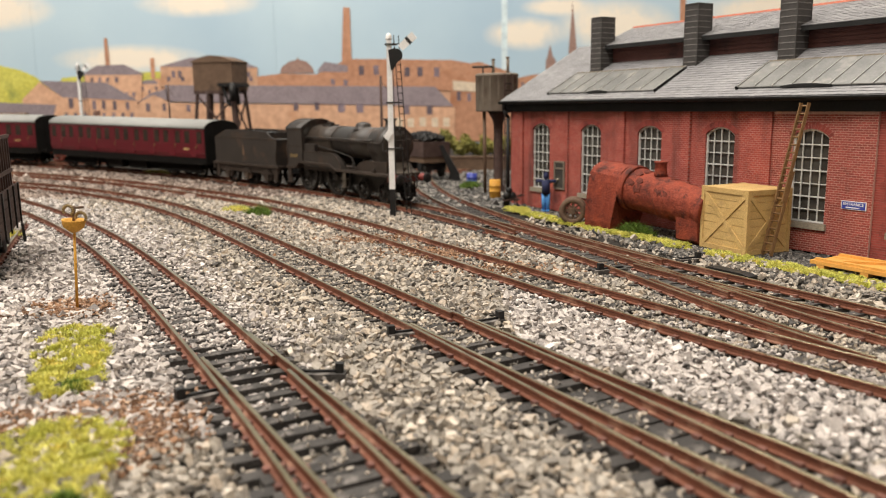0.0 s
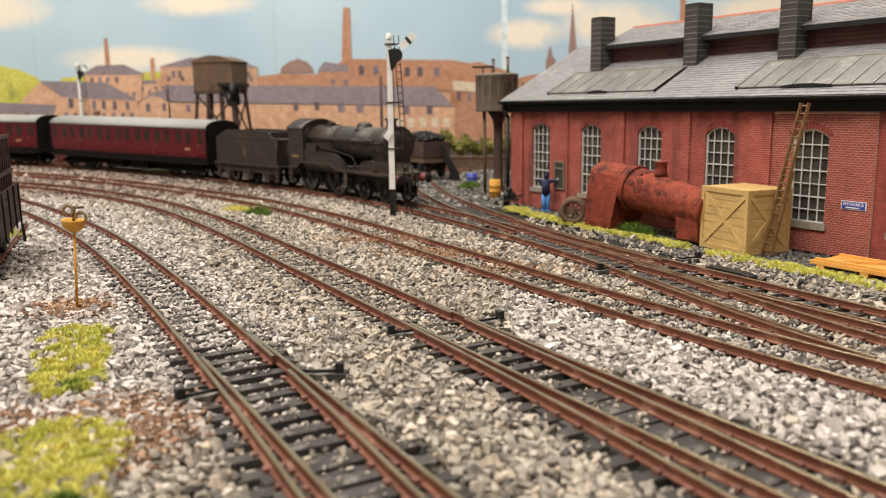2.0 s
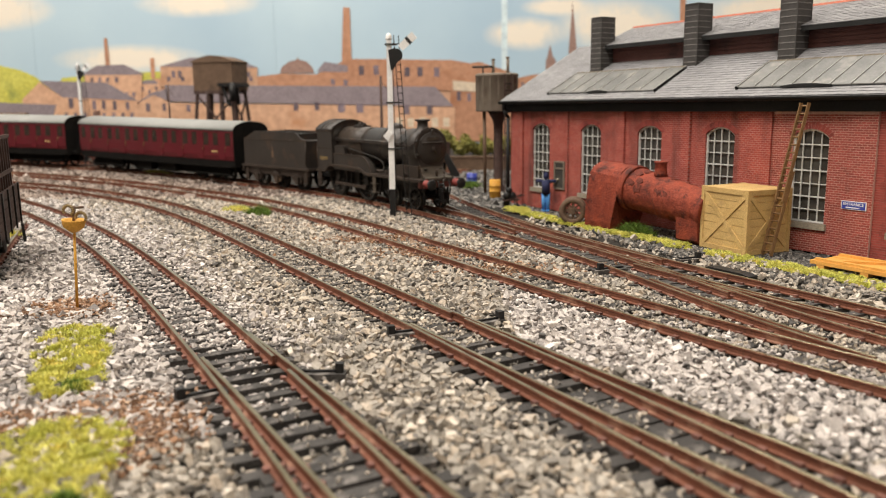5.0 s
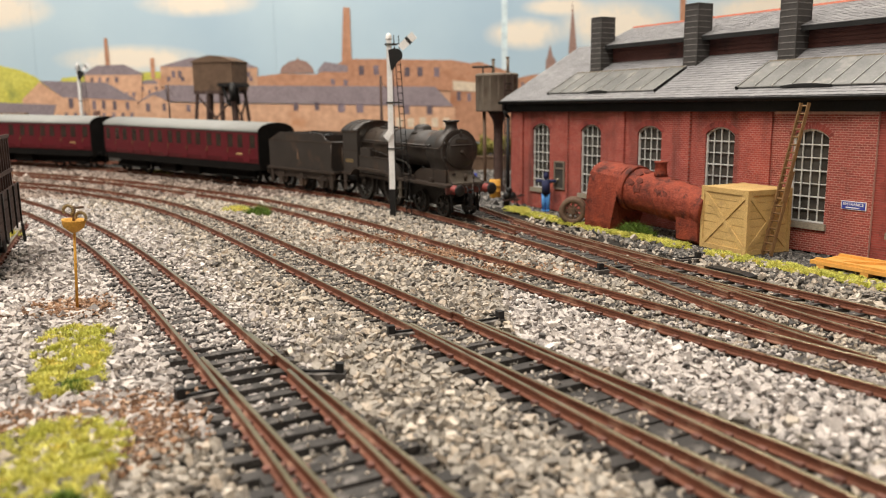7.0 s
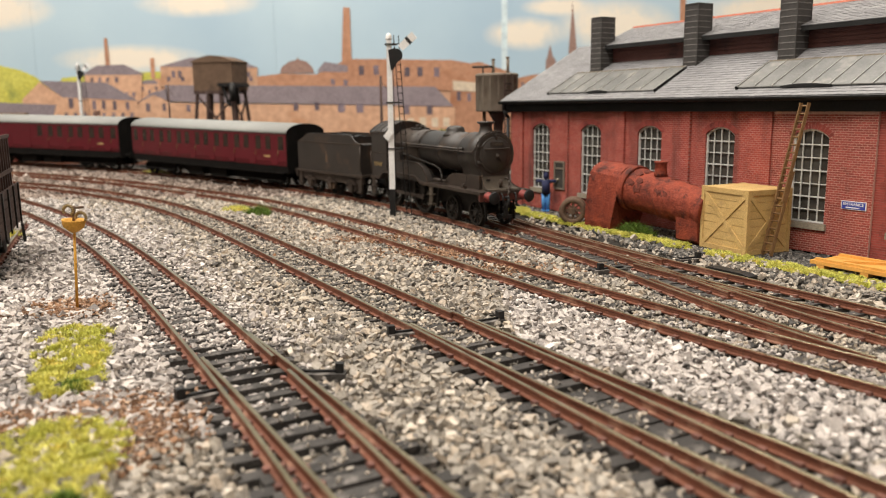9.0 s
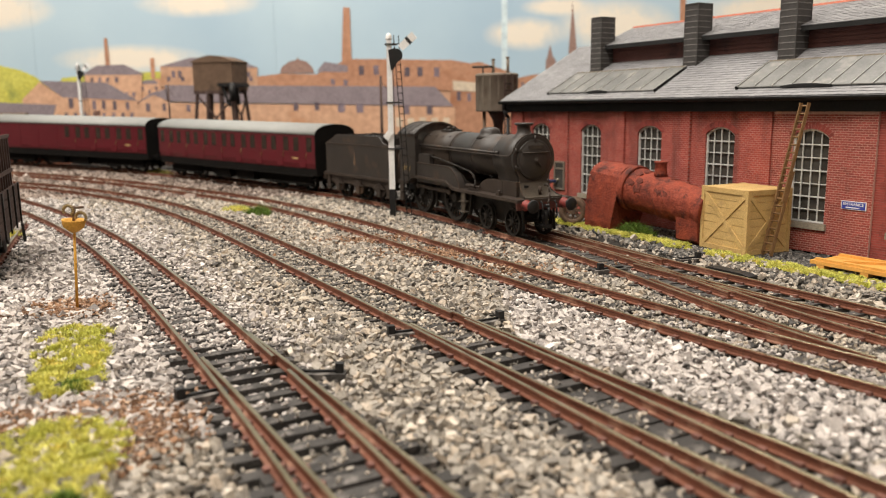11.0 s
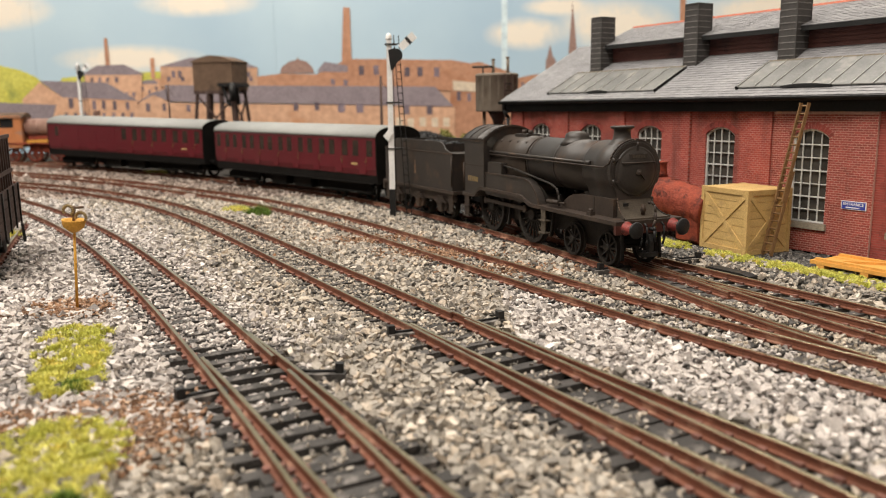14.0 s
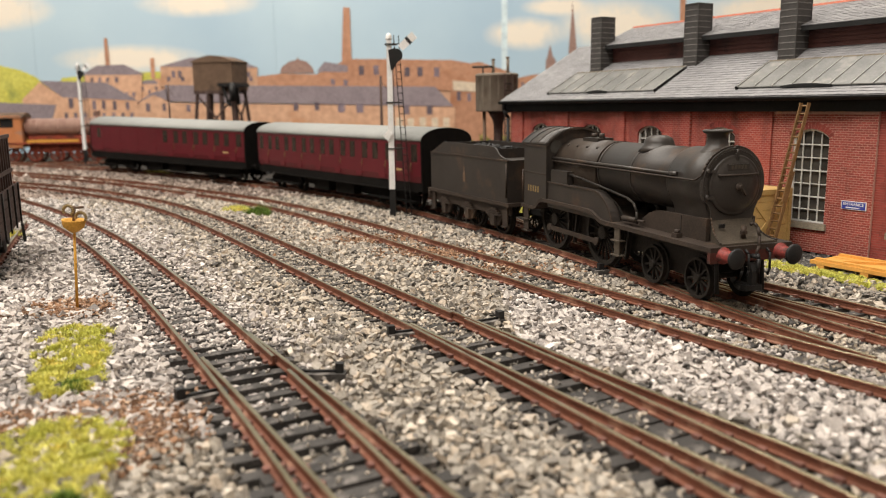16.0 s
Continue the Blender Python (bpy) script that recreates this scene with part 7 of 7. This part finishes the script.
# ---- grass, bushes and ballast ----
def grass(name, patches, material, label, seed, blade=(1.6, 4.0), wide=0.5, mound=2.2):
    """patches: centre x, y, half sizes along the two axes, turn in degrees, blades."""
    r = np.random.RandomState(seed)
    vs, fs, base = [], [], 0
    for cx, cy, ax, ay, turn, n in patches:
        a = r.rand(n) * 2 * np.pi
        q = np.sqrt(r.rand(n)) * (0.82 + 0.18 * np.sin(3 * a + seed) + 0.12 * np.sin(7 * a))
        x, y = q * np.cos(a) * ax, q * np.sin(a) * ay
        c, s = math.cos(radians(turn)), math.sin(radians(turn))
        px, py = cx + x * c - y * s, cy + x * s + y * c
        h = r.uniform(blade[0], blade[1], n) * (1.05 - 0.5 * q)
        t = r.rand(n) * 2 * np.pi
        w = wide * r.uniform(0.6, 1.3, n)
        lean = r.normal(0, 0.6, (n, 2)) * h[:, None]
        z0 = -0.1 + mound * (1 - q) + rise(px, py)
        v = np.empty((n, 3, 3))
        v[:, 0] = np.c_[px - np.cos(t) * w / 2, py - np.sin(t) * w / 2, z0]
        v[:, 1] = np.c_[px + np.cos(t) * w / 2, py + np.sin(t) * w / 2, z0]
        v[:, 2] = np.c_[px + lean[:, 0], py + lean[:, 1], z0 + h]
        vs.append(v.reshape(-1, 3))
        fs.append(np.arange(base, base + 3 * n).reshape(-1, 3))
        base += 3 * n
    loose(name, np.vstack(vs), np.vstack(fs), material, label, "grass", "stuff")


def shed_pt(a, y):
    v = SHED @ Vector((a, y, 0))
    return v.x, v.y


def clumps(mains, seed):
    """Breaks each oval into many small uneven clumps."""
    r, out = random.Random(seed), []
    for cx, cy, ax, ay, turn, n in mains:
        k = max(10, int(ax * ay / 2.2))
        c, s = math.cos(radians(turn)), math.sin(radians(turn))
        for _ in range(k):
            a, q = r.uniform(0, 2 * math.pi), math.sqrt(r.random())
            x, y = q * ax * math.cos(a), q * ay * math.sin(a)
            size = r.uniform(1.6, 3.6) * (1.15 - 0.4 * q)
            out.append((cx + x * c - y * s, cy + x * s + y * c, size * r.uniform(0.8, 1.3), size, r.uniform(0, 180), int(n * 1.9 / k)))
    return out


strip = []
for a, y, hw in ((20, -15, 4.0), (30, -21, 4.5), (46, -23, 4.5), (62, -26, 4.5), (78, -28.5, 4.2), (92, -30, 4.2), (108, -31, 4.2), (124, -31.5, 4.4), (140, -32, 4.6), (154, -33, 4.6), (168, -34, 4.4), (196, -37, 4.0), (208, -37.5, 4.8), (222, -37.5, 5.0), (236, -38, 5.0), (250, -38.5, 5.0), (264, -40, 4.6), (280, -41, 4.6)):
    strip.append((*shed_pt(a, y), 10.5, hw + 0.8, -58.7, 2300))
grass("grass_strip", clumps(strip, 3), M_grass, "strip of yellow-green grass along the shed", 5, (0.6, 1.4), 0.45, 0.8)
grass("grass_tuft", clumps([(-106, 219, 9, 12, 10, 4200), (-99, 201, 9, 13, 20, 5200), (-92, 184, 8, 12, 25, 5000), (-75, 142, 15, 15, 10, 9500), (-70, 126, 12, 9, 0, 4600)], 4), M_grass, "bright yellow-green grass tufts in the ballast", 6, (0.7, 1.9), 0.4, 1.1)
grass("moss_tuft", [(-63, 121, 4, 3, 0, 700), (-88, 177, 5, 5, 0, 260)], M_grass_dark, "deep green moss at the edge of the grass tufts", 9, (0.8, 2.0), 0.42, 2.2)
grass("weed_patch", [(-128, 492, 16, 10, -50, 900), (-262, 735, 26, 8, -30, 700), (-221, 402, 7, 6, 0, 300)], M_grass, "small green weed patches between the tracks", 7, (1.2, 3.0))
grass("dark_weed", [(-111, 474, 10, 9, -50, 900), (*shed_pt(132, -24), 13, 6, -58.7, 1200), (22, 625, 10, 10, 0, 900)], M_grass_dark, "darker green weeds", 8, (2.0, 5.5))


def bushes():
    r = np.random.RandomState(11)
    vs, fs, base = [], [], 0
    for cx, cy, cz, rad, n in ((-14, 806, 24, 13, 1400), (6, 812, 28, 14, 1500), (26, 808, 24, 13, 1300), (46, 812, 22, 14, 1300), (66, 815, 22, 14, 1000)):
        d = r.normal(size=(n, 3))
        d /= np.linalg.norm(d, axis=1)[:, None]
        c = np.array([cx, cy, cz]) + d * rad * (r.rand(n, 1) ** 0.4) * (0.75 + 0.35 * np.sin(4 * d[:, :1] + 3 * d[:, 2:])) * np.array([1.1, 0.9, 0.85])
        c[:, 2] = np.maximum(c[:, 2], 0.5)
        tri = r.normal(0, 1.5, (n, 3, 3))
        vs.append((c[:, None, :] + tri).reshape(-1, 3))
        fs.append(np.arange(base, base + 3 * n).reshape(-1, 3))
        base += 3 * n
    loose("bush_row", np.vstack(vs), np.vstack(fs), M_bush, "yellow-green bushes behind the low wall", "bush", "stuff")


M_bush = paint("bush_foliage", (0.09, 0.12, 0.03), (0.3, 0.26, 0.07), 16, 2, 0.8, spread=0.4, island=True)
bushes()

SL = np.array(SLEEPER_AT)


def stones(name, pts, size, z, material, label, r, flat=0.75):
    """Chips of stone: skewed blocks with random turns."""
    n = len(pts)
    corner = np.array([(a, b, c) for a in (-1, 1) for b in (-1, 1) for c in (-1, 1)], float)
    v = corner[None] * r.uniform(0.6, 1.1, (n, 8, 3)) + r.normal(0, 0.16, (n, 8, 3))
    sc = np.c_[r.uniform(0.8, 1.35, n), r.uniform(0.55, 0.95, n), r.uniform(0.38, 0.7, n) * flat / 0.75] * (size * 0.5)[:, None]
    v *= sc[:, None, :]
    q = r.normal(size=(n, 4)) * np.array([1.0, 0.32, 0.32, 1.0])
    q /= np.linalg.norm(q, axis=1)[:, None]
    w, x, y, k = q.T
    rot = np.stack([1 - 2 * (y * y + k * k), 2 * (x * y - k * w), 2 * (x * k + y * w), 2 * (x * y + k * w), 1 - 2 * (x * x + k * k), 2 * (y * k - x * w), 2 * (x * k - y * w), 2 * (y * k + x * w), 1 - 2 * (x * x + y * y)], 1).reshape(n, 3, 3)
    v = np.einsum("nij,nkj->nki", rot, v) + np.c_[pts, z][:, None, :]
    quad = np.array([(0, 1, 3, 2), (4, 6, 7, 5), (0, 4, 5, 1), (2, 3, 7, 6), (0, 2, 6, 4), (1, 5, 7, 3)])
    f = (np.arange(n)[:, None, None] * 8 + quad[None]).reshape(-1, 4)
    loose(name, v.reshape(-1, 3), f, material, label, "gravel", "stuff")


def scatter(r, y0, y1, step):
    """Jittered points over the wedge that the layout's front opens on."""
    ys = np.arange(y0, y1, step)
    out = []
    for y in ys:
        xs = np.arange(-0.6 * y - 60, min(0.6 * y + 60, 420), step)
        out.append(np.c_[xs + r.uniform(-0.6, 0.6, len(xs)) * step, np.full(len(xs), y) + r.uniform(-0.6, 0.6, len(xs)) * step])
    return np.vstack(out)


def lay_ballast():
    r = np.random.RandomState(3)
    for name, y0, y1, step, size in (("ballast", 88, 300, 1.14, 1.6), ("ballast", 300, 560, 1.3, 1.75), ("far_ballast", 560, 1020, 2.4, 2.7)):
        p = scatter(r, y0, y1, step)
        # shed's ground: only ash there
        rel = p - np.array([48.75, 517.43])
        sy = rel[:, 0] * 0.85488 + rel[:, 1] * 0.51882
        sx = rel[:, 0] * 0.51882 - rel[:, 1] * 0.85488
        p = p[(sy < -16 - 20 * np.clip((sx - 30) / 80, 0, 1) + r.normal(0, 1.2, len(sy))) & ((p @ np.array(AC) < np.interp(p @ np.array(AX), ST_D, OF_D) + 18) | (p @ np.array(AX) < 330))]
        past = p @ np.array(AC) > np.interp(p @ np.array(AX), ST_E, OF_E) + 15
        p = p[~past | (r.rand(len(p)) < np.where(p[:, 1] < 330, 0.45, 0.12))]
        keep = np.ones(len(p), bool)
        z = r.uniform(-1.7, 0.65, len(p)) + 0.3 * np.sin(p[:, 0] / 13.0 + np.sin(p[:, 1] / 19.0) * 2)
        sz = size * np.exp(r.normal(0, 0.28, len(p)))
        for i in range(0, len(p), 4000):
            q = p[i:i + 4000]
            d = q[:, None, :] - SL[None, :, :2]
            a = d[..., 0] * SL[None, :, 2] + d[..., 1] * SL[None, :, 3]
            b = -d[..., 0] * SL[None, :, 3] + d[..., 1] * SL[None, :, 2]
            inside = (np.abs(a) < 15.0) & (np.abs(b) < 4.2)
            on = ((np.abs(a) < 14.5) & (np.abs(b) < 1.7)).any(1)
            rail = (inside & (np.abs(np.abs(a) - 8.6) < 1.9)).any(1)
            ins = inside.any(1)
            dark = ((q[:, 1] < 208) & (q @ np.array(AC) < 152)) | (q @ np.array(AC) > 226)
            k = keep[i:i + 4000]
            k[rail] = False
            k[on & (r.rand(len(q)) < np.where(dark, 0.84, 0.3))] = False
            zz, ss = z[i:i + 4000], sz[i:i + 4000]
            zz[ins] = np.minimum(zz[ins] + 0.3, r.uniform(-0.9, -0.05, ins.sum()))
            zz[on] = 0.3
            point = ins & dark & ~on
            k[point & (r.rand(len(q)) < 0.45)] = False
            zz[point] -= 0.7
            ss[ins] *= 0.8
            ss[on] *= 0.7
        z += rise(p[:, 0], p[:, 1])
        # paler stone on the siding's side of the yard
        side = p @ np.array(AC) + r.normal(0, 9, len(p)) < np.interp(p @ np.array(AX), [0, 100, 200, 400, 800], [20, 52, 96, 128, 120])
        side &= p[:, 1] > 150
        # and a pale stretch between the yard track and the loop
        of = p @ np.array(AC) + r.normal(0, 5, len(p))
        side |= (of > 138) & (of < 190) & (p[:, 1] < 300 + r.normal(0, 25, len(p))) & (p[:, 0] > 20)
        far = name == "far_ballast"
        stones(name, p[keep & ~side], sz[keep & ~side], z[keep & ~side], M_stone_far if far else M_stone, "brown dusty ballast far along the line" if far else "grey and buff angular stone ballast between the tracks", r)
        stones(name, p[keep & side], sz[keep & side] * 1.05, z[keep & side], M_stone_far if far else M_stone_pale, "pale grey stone ballast along the siding", r, 0.62)
    # ash by the shed
    a = r.uniform(-30, 330, 34000)
    y = r.uniform(-56, -1, 34000)
    c, s = math.cos(radians(-58.746)), math.sin(radians(-58.746))
    p = np.c_[48.75 + a * c - y * s, 517.43 + a * s + y * c][(y > -18 - 36 * np.clip((a - 30) / 160, 0, 1))]
    stones("ash_ground", p, 1.15 * np.exp(r.normal(0, 0.3, len(p))), r.uniform(-1.2, -0.4, len(p)), M_cinder, "dark ash and cinders along the shed wall", r)
    p = np.c_[r.uniform(-75, 75, 9000), r.uniform(505, 790, 9000)]
    p = p[p @ np.array(AC) > np.interp(p @ np.array(AX), ST_D, OF_D) + 20]
    stones("ash_yard", p, 2.4 * np.exp(r.normal(0, 0.3, len(p))), r.uniform(-1.3, -0.5, len(p)), M_cinder, "dark ash between the shed road and the water tower", r)
    # rusty earth crumbs round the grass and in the six-foot
    pts = []
    for cx, cy, rx, ry, n in ((-124, 256, 13, 12, 700), (-84, 160, 14, 8, 900), (-71, 166, 12, 9, 800), (-60, 150, 9, 14, 700), (-2, 345, 34, 16, 900), (-40, 385, 34, 14, 900), (30, 310, 24, 14, 500), (-75, 430, 34, 14, 700), (-110, 500, 34, 16, 500)):
        n = int(n * 1.7)
        t, q = r.rand(n) * 2 * np.pi, r.rand(n) ** 0.7 * (1 + 0.35 * r.normal(0, 1, n))
        pts.append(np.c_[cx + rx * q * np.cos(t), cy + ry * q * np.sin(t)])
    p = np.vstack(pts)
    stones("earth_crumbs", p, 0.85 * np.exp(r.normal(0, 0.35, len(p))), r.uniform(-0.1, 0.6, len(p)), M_rubble, "rusty brown earth crumbs round the grass", r)


lay_ballast()

motions()
